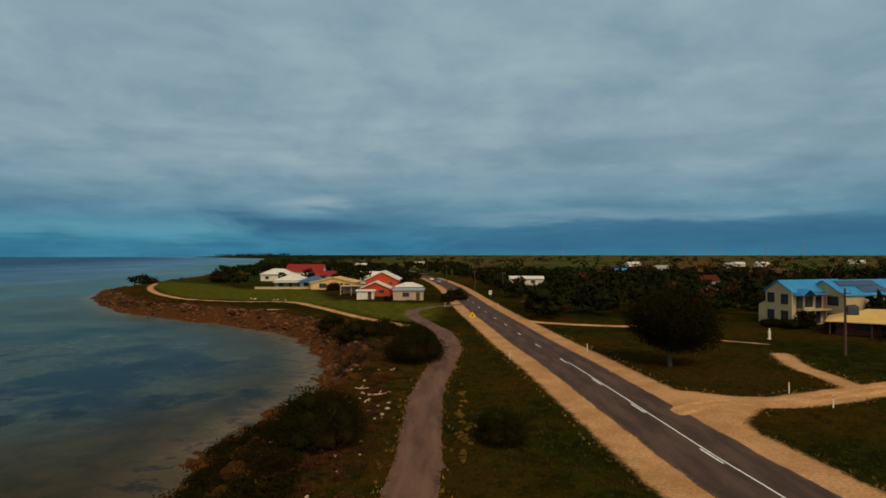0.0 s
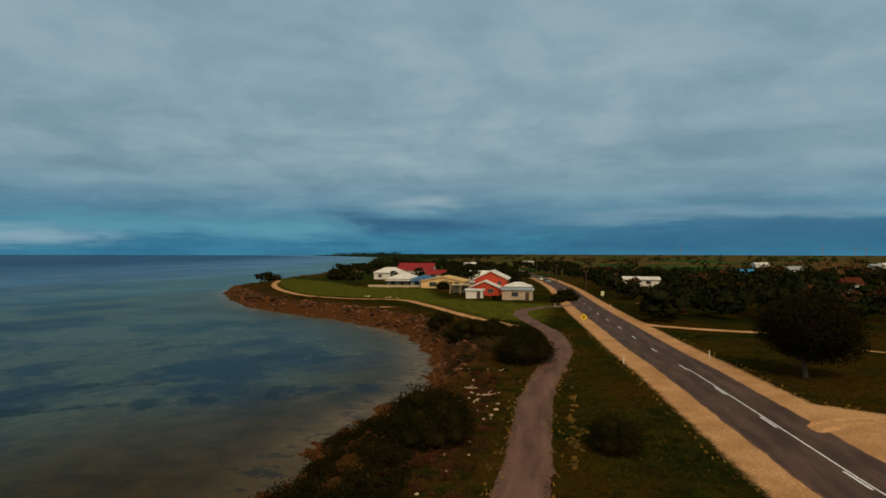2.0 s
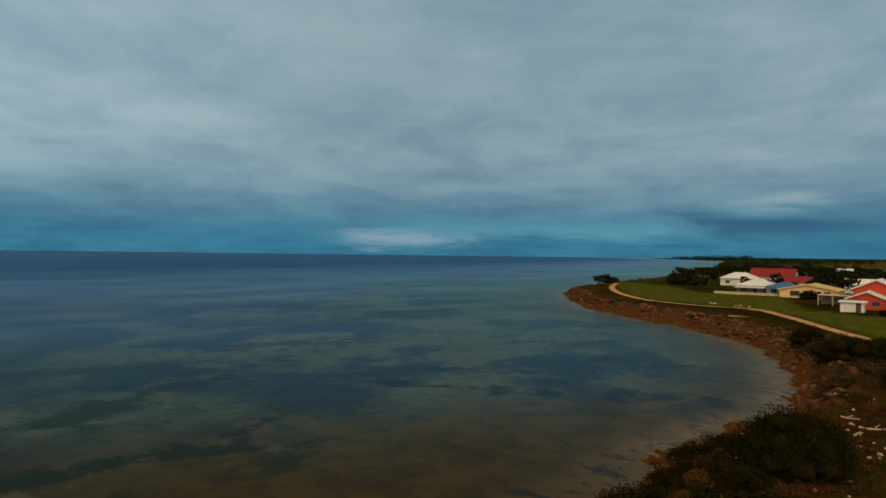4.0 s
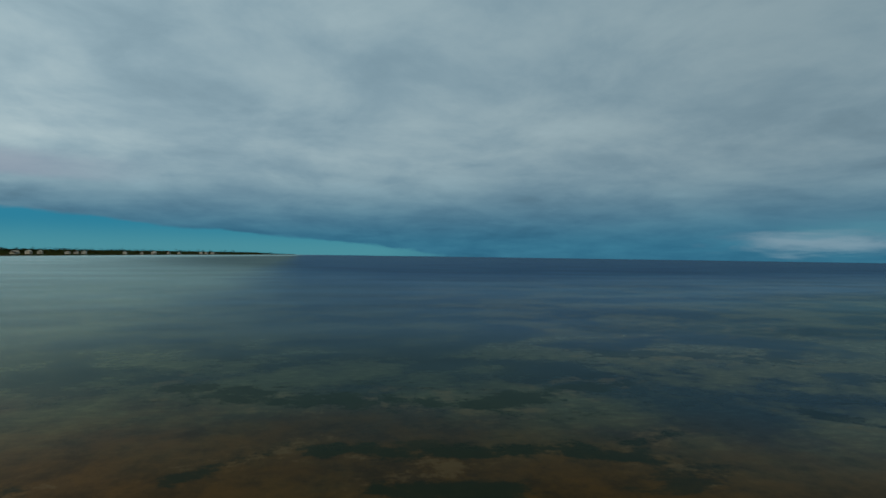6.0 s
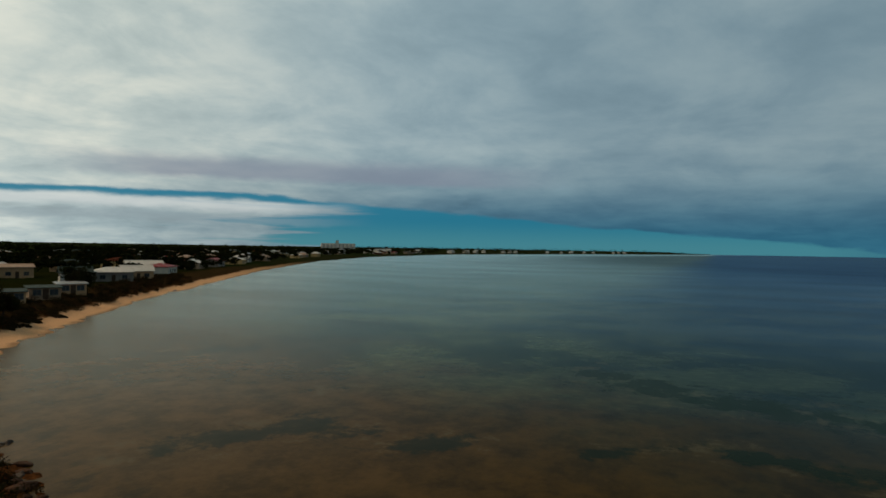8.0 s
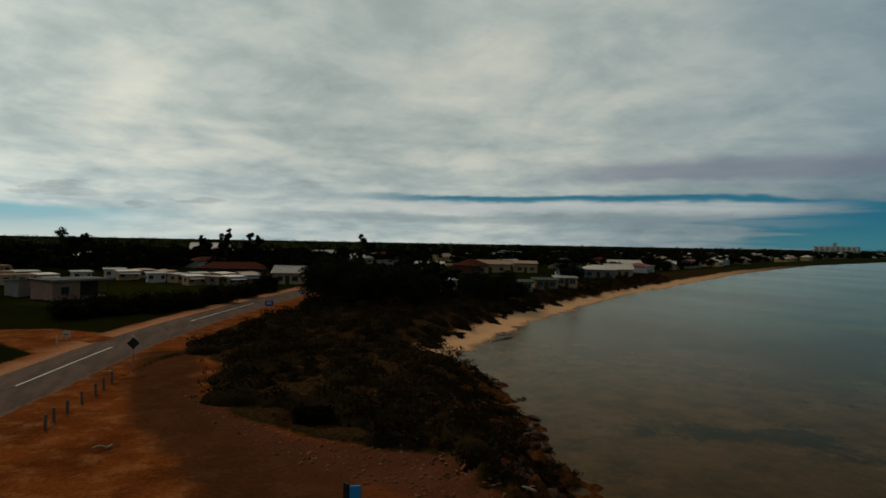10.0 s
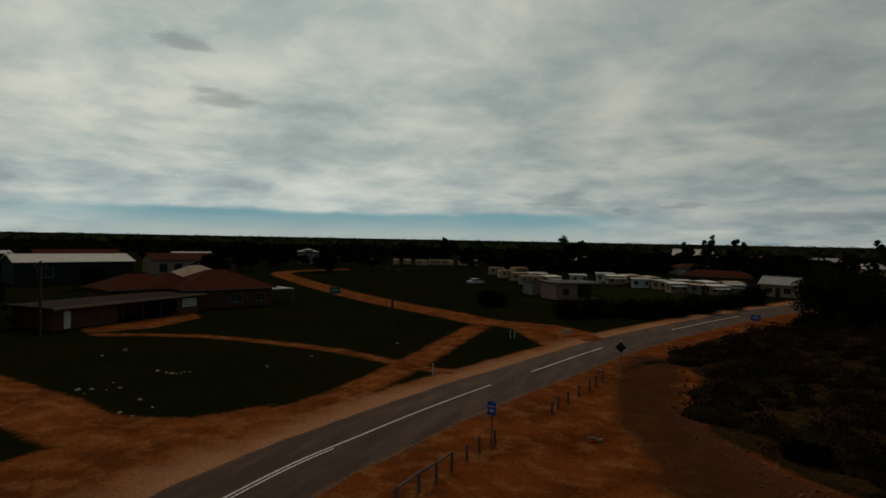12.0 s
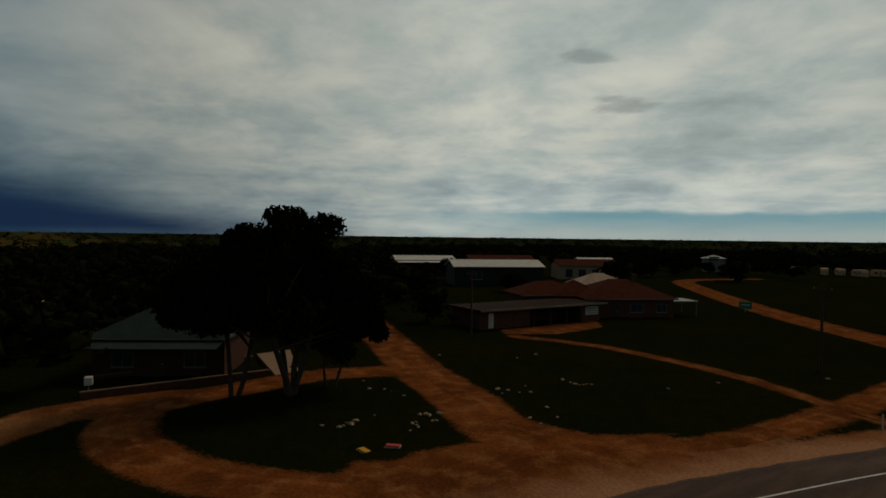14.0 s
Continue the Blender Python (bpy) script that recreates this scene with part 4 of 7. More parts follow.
def wood(name, spots, label, leaf, count=110, hull=True):
    """Many far trees as one mesh: spots are rows of x, y, width, height."""
    vs, fs, n = [], [], 0
    zs = land_z(np.array([s[0] for s in spots], float), np.array([s[1] for s in spots], float))
    for (x, y, w, h), z0 in zip(spots, zs):
        k = int(rng.integers(3, 7))
        bl = []
        for _ in range(k):
            a, r = rng.uniform(0, 6.28), rng.random() * w * 0.3
            s = rng.uniform(0.2, 0.34) * w
            bl.append((x + r * math.cos(a), y + r * math.sin(a), z0 + h * rng.uniform(0.3, 0.8), s))
        flat = max(0.5, min(1.2, h * 0.55 / w * 1.3))
        v, f = leaves(bl, count, 0.20 * w ** 0.6, flat, 0.6)
        if hull:
            hv, hf = hulls(bl[:2], flat, 0.72, 1)
            v, f = np.concatenate([v, hv]), np.concatenate([f, hf + len(v)])
        v[:, 2] = np.maximum(v[:, 2], z0 - 0.1)
        vs.append(v)
        fs.append(f + n)
        n += len(v)
    ob = link_mesh(name, np.concatenate(vs), np.concatenate(fs), leaf)
    return tagged(ob, label, "trees", kind="stuff")


# ---- houses ----
WHITE = surf("white_paint", (0.60, 0.53, 0.43), (0.47, 0.41, 0.33), 1.2, 0.6, 0.15, stain=(0.45, 0.40, 0.34))
CREAM = surf("cream_render", (0.42, 0.31, 0.165), (0.34, 0.245, 0.13), 0.9, 0.85, 0.3, stain=(0.38, 0.29, 0.19))
BUFF = surf("buff_brick", (0.36, 0.235, 0.145), (0.28, 0.18, 0.11), 1.4, 0.9, 0.4)
REDWALL = surf("red_cladding", (0.40, 0.048, 0.018), (0.33, 0.038, 0.016), 1.0, 0.6, 0.2)
ORANGEWALL = surf("ochre_render", (0.60, 0.37, 0.15), (0.52, 0.31, 0.12), 1.1, 0.85, 0.3)
BRICK = surf("red_brick", (0.110, 0.042, 0.023), (0.072, 0.028, 0.016), 1.6, 0.9, 0.4)
BEIGE = surf("beige_render", (0.38, 0.275, 0.18), (0.30, 0.215, 0.14), 1.0, 0.85, 0.3, stain=(0.28, 0.21, 0.14))
GREYWALL = surf("grey_render", (0.25, 0.205, 0.165), (0.19, 0.155, 0.125), 1.0, 0.85, 0.3)
def ribbed(m, pitch=0.22):
    """Adds the ribs of sheet steel to a roof material."""
    k = Nodes(m.node_tree)
    p = k.tree.nodes["Principled BSDF"]
    x = k.add("ShaderNodeSeparateXYZ", Vector=k.add("ShaderNodeTexCoord").outputs["Object"]).outputs[0]
    rib = k.math("POWER", k.math("ABSOLUTE", k.math("SINE", k.math("MULTIPLY", x, math.pi / pitch))), 6.0)
    k.put(p.inputs["Normal"], k.add("ShaderNodeBump", Strength=0.7, Distance=0.04, Height=rib).outputs[0])
    return m


ROOF_WHITE = ribbed(surf("white_steel", (0.66, 0.59, 0.50), (0.52, 0.46, 0.38), 0.8, 0.45, 0.1, stain=(0.42, 0.36, 0.30)))
ROOF_BLUE = ribbed(surf("blue_steel", (0.035, 0.22, 0.42), (0.025, 0.17, 0.36), 0.6, 0.4, 0.1))
ROOF_NAVY = ribbed(surf("navy_steel", (0.045, 0.12, 0.22), (0.035, 0.09, 0.17), 0.6, 0.45, 0.1))
ROOF_RED = ribbed(surf("red_steel", (0.24, 0.022, 0.020), (0.17, 0.018, 0.016), 0.7, 0.5, 0.1))
ROOF_TERRA = surf("terracotta_tile", (0.085, 0.019, 0.008), (0.052, 0.013, 0.006), 1.5, 0.9, 0.5, spec=0.02)
ROOF_GREEN = ribbed(surf("green_steel", (0.036, 0.050, 0.040), (0.024, 0.035, 0.028), 0.7, 0.65, 0.1, spec=0.04))
ROOF_GREY = ribbed(surf("grey_steel", (0.30, 0.30, 0.29), (0.22, 0.22, 0.215), 0.9, 0.5, 0.1, stain=(0.22, 0.14, 0.09)))
ROOF_SAND = ribbed(surf("ochre_steel", (0.60, 0.37, 0.11), (0.52, 0.31, 0.09), 0.8, 0.5, 0.1))
ROOF_TAN = ribbed(surf("tan_steel", (0.40, 0.255, 0.165), (0.31, 0.195, 0.125), 0.8, 0.6, 0.1))
GLASS = surf("window_glass", (0.018, 0.022, 0.026), (0.03, 0.035, 0.04), 1.0, 0.12, 0.0, spec=0.5)
FRAMEDARK = surf("dark_frame_paint", (0.05, 0.042, 0.035), (0.035, 0.03, 0.025), 4.0, 0.5, 0.0)
FRAME = surf("frame_paint", (0.20, 0.165, 0.125), (0.15, 0.125, 0.095), 4.0, 0.5, 0.0)
DARKWOOD = surf("dark_timber", (0.085, 0.05, 0.03), (0.05, 0.03, 0.02), 4.0, 0.85, 0.4)
GREYWOOD = surf("grey_timber", (0.16, 0.12, 0.09), (0.10, 0.075, 0.055), 4.0, 0.9, 0.5)
STEEL = surf("galvanised", (0.42, 0.42, 0.42), (0.32, 0.32, 0.32), 3.0, 0.4, 0.1, metal=0.8)
TANWALL = surf("tan_fibro", (0.54, 0.315, 0.16), (0.43, 0.25, 0.125), 1.1, 0.85, 0.3, stain=(0.4, 0.28, 0.18))
# red brick with shade put into its colour: one house, a veranda's back wall
SHADEBRICK = surf("shaded_brick", (0.085, 0.036, 0.022), (0.055, 0.024, 0.016), 1.6, 0.9, 0.4)
COPING = surf("worn_coping", (0.20, 0.125, 0.075), (0.14, 0.085, 0.05), 1.5, 0.9, 0.3)
CONCRETE = surf("concrete", (0.40, 0.33, 0.27), (0.31, 0.25, 0.20), 1.0, 0.9, 0.3)


def gable_roof(w, d, z, rise, over=0.45, thick=0.16):
    """A gabled roof whose ridge runs along x, as one folded sheet."""
    hw, hd = w / 2 + over, d / 2 + over
    e = z - over * rise / (d / 2)
    sec = [(-hd, e), (0, z + rise), (hd, e), (hd, e + thick), (0, z + rise + thick), (-hd, e + thick)]
    pts = [(s * hw, a, b) for s in (-1, 1) for a, b in sec]
    return solid(pts, [(0, 1, 4, 5), (1, 2, 3, 4), (6, 11, 10, 7), (7, 10, 9, 8)] + [(i, i + 6, (i + 1) % 6 + 6, (i + 1) % 6) for i in range(6)])


def hip_roof(w, d, z, rise, over=0.5, thick=0.14):
    hw, hd = w / 2 + over, d / 2 + over
    r = max(hw - hd, 0.0)
    ridge = [(-r, 0, z + rise), (r, 0, z + rise)]
    b = [(-hw, -hd, z - 0.1), (hw, -hd, z - 0.1), (hw, hd, z - 0.1), (-hw, hd, z - 0.1)]
    t = [(p[0], p[1], p[2] + thick) for p in b]
    return solid(b + t + ridge, [(3, 2, 1, 0), (0, 1, 5, 4), (1, 2, 6, 5), (2, 3, 7, 6), (3, 0, 4, 7), (4, 5, 9, 8), (6, 7, 8, 9), (5, 6, 9), (7, 4, 8)])


def skillion_roof(w, d, z, rise, over=0.4, thick=0.14):
    hw, hd = w / 2 + over, d / 2 + over
    b = [(-hw, -hd, z), (hw, -hd, z), (hw, hd, z + rise), (-hw, hd, z + rise)]
    return solid(b + [(p[0], p[1], p[2] + thick) for p in b], [(3, 2, 1, 0), (4, 5, 6, 7), (0, 1, 5, 4), (1, 2, 6, 5), (2, 3, 7, 6), (3, 0, 4, 7)])


def gable_walls(w, d, h, rise):
    hw, hd = w / 2, d / 2
    p = [(-hw, -hd, -0.3), (hw, -hd, -0.3), (hw, hd, -0.3), (-hw, hd, -0.3), (-hw, -hd, h), (hw, -hd, h), (hw, hd, h), (-hw, hd, h), (-hw, 0, h + rise), (hw, 0, h + rise)]
    return solid(p, [(0, 1, 5, 4), (2, 3, 7, 6), (1, 2, 6, 9, 5), (3, 0, 4, 8, 7), (4, 5, 9, 8), (6, 7, 8, 9)])


def add_window(parent, side, u, z, ww, wh, w, d, name="window", panes=2, mat=None, sill=True):
    """A window on side n, s, e or w of a house of w by d: frame, sill and glass, u metres along the wall from its middle."""
    m = {"s": pose(u, -d / 2, z), "n": pose(u, d / 2, z, 0, 0, 180), "e": pose(w / 2, u, z, 0, 0, 90), "w": pose(-w / 2, u, z, 0, 0, -90)}[side]
    fr = part(name, boxes((-ww / 2, -0.05, 0, -ww / 2 + 0.07, 0.05, wh), (ww / 2 - 0.07, -0.05, 0, ww / 2, 0.05, wh), (-ww / 2 + 0.07, -0.05, wh - 0.07, ww / 2 - 0.07, 0.05, wh),
                          (-ww / 2 + 0.07, -0.05, 0, ww / 2 - 0.07, 0.05, 0.07), *[(-ww / 2 + ww * i / panes - 0.025, -0.04, 0.07, -ww / 2 + ww * i / panes + 0.025, 0.04, wh - 0.07) for i in range(1, panes)]), mat or FRAME, parent)
    fr.matrix_local = m
    part("pane", boxes((-ww / 2 + 0.07, -0.022, 0.07, ww / 2 - 0.07, -0.008, wh - 0.07)), GLASS, fr)
    if sill and name == "window":
        part("sill", boxes((-ww / 2 - 0.06, -0.12, -0.08, ww / 2 + 0.06, 0.0, -0.005)), mat or FRAME, fr)
    return fr


def add_door(parent, side, u, w, d, dw=0.9, dh=2.05, mat=None):
    m = {"s": pose(u, -d / 2, 0), "n": pose(u, d / 2, 0, 0, 0, 180), "e": pose(w / 2, u, 0, 0, 0, 90), "w": pose(-w / 2, u, 0, 0, 0, -90)}[side]
    o = part("door", boxes((-dw / 2, -0.05, 0, dw / 2, 0.03, dh), (-dw / 2 - 0.06, -0.03, 0, -dw / 2, 0.03, dh + 0.06), (dw / 2, -0.03, 0, dw / 2 + 0.06, 0.03, dh + 0.06)), mat or DARKWOOD, parent)
    o.matrix_local = m
    part("handle", boxes((dw / 2 - 0.14, -0.09, 1.0, dw / 2 - 0.08, -0.05, 1.06)), STEEL, o)
    return o


def house(x, y, w, d, h, rise, turn, wall, roof, label, style="gable", windows=(), doors=(), porch=None, name="house", category="house", group="", chimney=False, over=0.45):
    """A house: walls, roof, windows (side, u, z, width, height), doors (side, u), porch (side, depth)."""
    e = thing(name, x, y, None, turn, label, category, group)
    if style == "gable":
        part("wall", gable_walls(w, d, h, rise), wall, e)
        part("roof", gable_roof(w, d, h, rise, over), roof, e)
        part("ridge_cap", boxes((-w / 2 - over, -0.14, h + rise + 0.1, w / 2 + over, 0.14, h + rise + 0.19)), roof, e)
        for s in (-1, 1):
            part("gutter", boxes((-w / 2 - over, s * (d / 2 + over), h - over * rise * 2 / d - 0.02, w / 2 + over, s * (d / 2 + over + 0.11), h - over * rise * 2 / d + 0.1)), FRAME, e)
    else:
        part("wall", boxes((-w / 2, -d / 2, -0.3, w / 2, d / 2, h)), wall, e)
        part("roof", hip_roof(w, d, h, rise) if style == "hip" else skillion_roof(w, d, h, rise), roof, e)
        if style == "skillion":
            part("wall_top", solid([(-w / 2, -d / 2, h), (w / 2, -d / 2, h), (w / 2, d / 2, h), (-w / 2, d / 2, h), (w / 2, d / 2, h + rise * 0.94), (-w / 2, d / 2, h + rise * 0.94), (w / 2, -d / 2, h + 0.02), (-w / 2, -d / 2, h + 0.02)],
                                   [(2, 3, 5, 4), (1, 2, 4, 6), (3, 0, 7, 5)]), wall, e)
        else:
            for s in (-1, 1):
                part("gutter", boxes((-w / 2 - 0.5, s * (d / 2 + 0.5), h - 0.12, w / 2 + 0.5, s * (d / 2 + 0.61), h)), FRAME, e)
    for side, u, z, ww, wh in windows:
        add_window(e, side, u, z, ww, wh, w, d)
    for side, u in doors:
        add_door(e, side, u, w, d)
    if porch:
        side, dep = porch
        turn_p = {"s": 0, "n": 180, "e": 90, "w": -90}[side]
        lw, ld = (w, d) if side in "sn" else (d, w)
        hp = h - 0.25
        r = part("porch_roof", solid([(-lw / 2, -dep, hp - 0.35), (lw / 2, -dep, hp - 0.35), (lw / 2, 0, hp), (-lw / 2, 0, hp), (-lw / 2, -dep, hp - 0.27), (lw / 2, -dep, hp - 0.27), (lw / 2, 0, hp + 0.08), (-lw / 2, 0, hp + 0.08)],
                                     [(3, 2, 1, 0), (4, 5, 6, 7), (0, 1, 5, 4), (1, 2, 6, 5), (2, 3, 7, 6), (3, 0, 4, 7)]), roof, e)
        r.matrix_local = pose(0, 0, 0, 0, 0, turn_p) @ Matrix.Translation((0, -ld / 2 - 0.02, 0))
        n = max(2, int(lw / 2.8) + 1)
        for i in range(n):
            u = -lw / 2 + 0.12 + i * (lw - 0.24) / (n - 1)
            q = part("post", boxes((u - 0.05, -dep + 0.06, -0.3, u + 0.05, -dep + 0.16, hp - 0.34)), FRAME, e)
            q.matrix_local = r.matrix_local.copy()
    if chimney:
        part("chimney", boxes((w * 0.2 - 0.3, -0.3, h, w * 0.2 + 0.3, 0.3, h + rise + 0.8), bevel=0.02), BRICK, e)
    return e


def place(ob, x=0, y=0, z=0, rx=0, ry=0, rz=0):
    ob.matrix_local = pose(x, y, z, rx, ry, rz)
    return ob


def bargeboards(e, w, d, h, rise, ends=(-1, 1), over=0.45, mat=None):
    """White boards along the edges of a gable."""
    slope = rise / (d / 2)
    for s in ends:
        for side in (-1, 1):
            hd = d / 2 + over
            x0 = s * (w / 2 + over)
            x1 = x0 + s * 0.06
            a, b = (side * hd, h - over * slope), (0, h + rise)
            pts = [(x, yy, z + dz) for x in (x0, x1) for yy, z in (a, b) for dz in (-0.14, 0.24)]
            part("bargeboard", solid(pts, [(0, 1, 3, 2), (4, 6, 7, 5), (0, 2, 6, 4), (1, 5, 7, 3), (0, 4, 5, 1), (2, 3, 7, 6)]), mat or WHITE, e)


# ---- north: houses on the point ----
red = house(-18.4, 190, 12, 9.7, 4.7, 2.3, 90, REDWALL, ROOF_WHITE, "red-clad gabled house with white roof edges",
            windows=(("w", -2.6, 3.0, 1.1, 1.0), ("s", 2, 1.0, 1.6, 1.2), ("s", -3, 1.0, 1.6, 1.2), ("e", 0, 1.0, 1.6, 1.2)), doors=(("s", 0),))
bargeboards(red, 12, 9.7, 4.7, 2.3)
front = house(-19.6, 180.5, 6.5, 8.2, 2.5, 1.75, 90, REDWALL, ROOF_WHITE, "low red gabled front wing with white bargeboards", windows=(("w", 1.6, 0.9, 1.6, 1.1), ("w", -1.8, 0.9, 1.6, 1.1)), name="house_wing", category="house")
bargeboards(front, 6.5, 8.2, 2.5, 1.75)
house(-9.2, 163.5, 7.9, 5.0, 2.55, 0.35, 0, BEIGE, ROOF_GREY, "low beige outbuilding with a grey flat roof", "skillion", (("s", -0.6, 0.9, 1.8, 1.2),), (("s", 2.6),), name="outbuilding", category="shed")
house(-9.6, 172.5, 7, 5, 3.0, 1.2, 0, WHITE, ROOF_WHITE, "small white cottage with a white hipped roof", "hip", (("s", 0, 1, 1.2, 1.1),))
house(-21, 166, 4.6, 2.4, 2.1, 0.25, 0, WHITE, ROOF_WHITE, "white boxy garden shed before a red house", "skillion", (), (("s", 1.2),), name="garden_shed", category="shed")
carport = thing("carport", -27.5, 186, None, 0, "open beige carport on posts beside a house", "carport")
part("roof", boxes((-3.4, -3, 2.5, 3.4, 3, 2.72), bevel=0.03), CREAM, carport)
for cx in (-3.2, 0, 3.2):
    for cy in (-2.8, 2.8):
        part("post", boxes((cx - 0.11, cy - 0.11, -0.1, cx + 0.11, cy + 0.11, 2.5)), CREAM, carport)
part("back_wall", boxes((-3.4, 2.6, 0, 3.4, 2.72, 2.5)), BUFF, carport)
och = house(-38.2, 218, 12, 15.5, 2.3, 1.7, 90, ORANGEWALL, ROOF_SAND, "ochre low-gabled house with large dark windows", windows=(("w", 3.5, 0.5, 2.6, 1.5), ("w", -0.5, 0.5, 2.2, 1.5), ("w", -5, 0.8, 1.8, 1.2)), doors=(("w", -3),))
bargeboards(och, 12, 15.5, 2.3, 1.7, mat=ORANGEWALL)
house(-46.5, 221, 8.5, 9, 2.7, 1.6, 0, WHITE, ROOF_NAVY, "white house with a dark blue hipped roof", "hip", (("s", -2, 0.8, 1.8, 1.3), ("s", 2, 0.8, 1.8, 1.3)), (("s", 0),), ("s", 2.2))
house(-54.5, 223, 11.5, 9, 2.7, 2.2, 0, GREYWALL, ROOF_WHITE, "house with a white hipped roof and shaded veranda", "hip", (("s", -3.5, 0.6, 1.8, 1.5), ("s", 3.5, 0.6, 1.8, 1.5)), (("s", 0),), ("s", 2.6))
house(-65.5, 293, 17, 10, 4.2, 3.3, 0, WHITE, ROOF_RED, "white house under a long dark red gable roof", windows=(("s", -5, 1.2, 2, 1.4), ("s", 0, 1.2, 2, 1.4), ("s", 5, 1.2, 2, 1.4)))
house(-76.5, 284, 14, 9, 3.0, 2.6, 0, WHITE, ROOF_WHITE, "white house with a pale hipped roof among trees", "hip", (("s", -4, 0.9, 1.8, 1.3), ("s", 2, 0.9, 1.8, 1.3)))
house(-50, 262, 8, 6, 3.2, 1.8, 0, WHITE, ROOF_RED, "small white house with a red roof", windows=(("s", 0, 1, 1.6, 1.2),))
house(-30, 258, 9, 7, 3.2, 1.8, 0, WHITE, ROOF_WHITE, "white house with a white gable roof", windows=(("s", -2, 1, 1.6, 1.2), ("s", 2, 1, 1.6, 1.2)))
garden_wall = tagged(part("garden_wall", boxes((-66, 213.9, -0.2, -44, 214.1, 0.75), (-66, 213.86, 0.75, -44, 214.14, 0.82)), CREAM), "long low cream garden wall beside the lawn", "wall")
house(33, 246, 14, 7, 2.5, 0.9, -4, WHITE, ROOF_WHITE, "long white-roofed low house among dark trees", windows=(("s", -4, 0.9, 1.8, 1.1), ("s", 3, 0.9, 1.8, 1.1)))
house(88, 308, 12, 8, 3.0, 2.2, 20, GREYWALL, ROOF_BLUE, "grey house with a bright blue roof behind trees", windows=(("s", 0, 0.9, 2.0, 1.2),))
for hx, hy, hw_, hr in ((199, 640, 22, ROOF_WHITE), (304, 630, 20, ROOF_WHITE), (334, 640, 20, ROOF_WHITE), (575, 850, 34, ROOF_WHITE), (262, 560, 12, ROOF_GREY), (-70, 520, 16, ROOF_WHITE), (-25, 640, 18, ROOF_WHITE), (150, 420, 14, ROOF_GREY), (92, 215, 12, ROOF_TERRA)):
    house(hx, hy, hw_ * 0.62, 8, 3.0, 1.8, rng.uniform(-15, 15), WHITE, hr, "distant pale farm shed with a gable roof", windows=(("s", 0, 1, 2.4, 1.6),), name="farm_shed", category="shed", group="distant sheds")

# two-storey house with the blue roof
big = thing("house", 58.0, 109.8, None, 20, "two-storey cream house with bright blue steel roofs", "house")


def block(x, y, w, d, h, rise, over=0.35):
    """One gabled block of the two-storey house, its ridge along x."""
    place(part("wall", gable_walls(w, d, h, rise), CREAM, big), x, y, 0)
    place(part("roof", gable_roof(w, d, h, rise, over), ROOF_BLUE, big), x, y, 0)


block(7.0, -2.7, 14.0, 5.4, 5.7, 1.75)
block(16.4, -5.4, 18.0, 7.6, 5.2, 2.25)
part("wall", solid([(0.1, -0.05, -0.3), (5.0, -0.05, -0.3), (5.0, 1.6, -0.3), (0.1, 1.6, -0.3), (0.1, -0.05, 3.85), (5.0, -0.05, 3.85), (5.0, 1.6, 3.1), (0.1, 1.6, 3.1)],
                   [(3, 2, 1, 0), (4, 5, 6, 7), (0, 1, 5, 4), (1, 2, 6, 5), (2, 3, 7, 6), (3, 0, 4, 7)]), CREAM, big, "low cream lean-to")
part("balcony", boxes((0.9, -7.0, 2.45, 7.35, -5.42, 2.66), (0.9, -7.0, 2.66, 3.4, -6.92, 3.1)), CREAM, big, "pale balcony slab with a low parapet")
for bx in (1.0, 3.6, 6.2):
    part("post", boxes((bx - 0.08, -6.9, -0.2, bx + 0.08, -6.74, 2.45), (bx - 0.06, -6.9, 2.66, bx + 0.06, -6.78, 5.2)), FRAME, big)
place(part("porch_roof", gable_roof(2.4, 2.7, 5.15, 0.9, 0.2, 0.12), ROOF_BLUE, big), 1.7, -6.1, 0, 0, 0, 90)
part("veranda_roof", boxes((3.0, -7.0, 5.18, 7.0, -5.5, 5.3)), ROOF_BLUE, big)


def house_window(x, y, z, w, h, west=True):
    place(add_window(big, "s", 0, 0, w, h, 0, 0, mat=FRAMEDARK, sill=False), x, y, z, 0, 0, -90 if west else 0)


for wy, wz in ((-1.15, 3.6), (-3.95, 3.45), (-1.15, 0.65), (-3.95, 0.6)):
    house_window(-0.03, wy, wz, 1.45, 1.75)
for wz, wh in ((3.25, 1.6), (0.6, 1.3)):
    house_window(7.37, -7.2, wz, 2.0, wh)
for wx, wz, ww, wh in ((1.7, 2.75, 1.5, 2.1), (3.9, 2.75, 1.9, 2.1), (6.1, 2.75, 1.6, 2.1), (2.2, 0.1, 1.8, 2.1), (5.4, 0.1, 2.4, 2.1)):
    house_window(wx, -5.43, wz, ww, wh, False)
for wx, wz in ((9.2, 2.0), (14.6, 3.05)):
    house_window(wx, -9.23, wz, 2.1, 1.5, False)
for i in range(9):
    for j in range(2 if i > 2 else 1):
        panel = part("solar_panel", boxes((-0.5, -0.85, 0, 0.5, 0.85, 0.05), bevel=0.01), surf("solar_cell", (0.014, 0.030, 0.070), (0.03, 0.05, 0.1), 5, 0.2, 0.0, spec=0.4), big, "dark blue solar panel")
        place(panel, 9.6 + i * 1.08 + j * 0.2, -6.65 - j * 1.6, 7.02 - j * 0.95, math.degrees(math.atan(2.25 / 3.8)), 0, 0)
annex = thing("veranda_annex", 67.5, 91.6, None, -35, "low annex with a wide ochre steel roof", "annex")
part("roof", hip_roof(16, 10, 2.2, 1.7, 0.4), ROOF_SAND, annex)
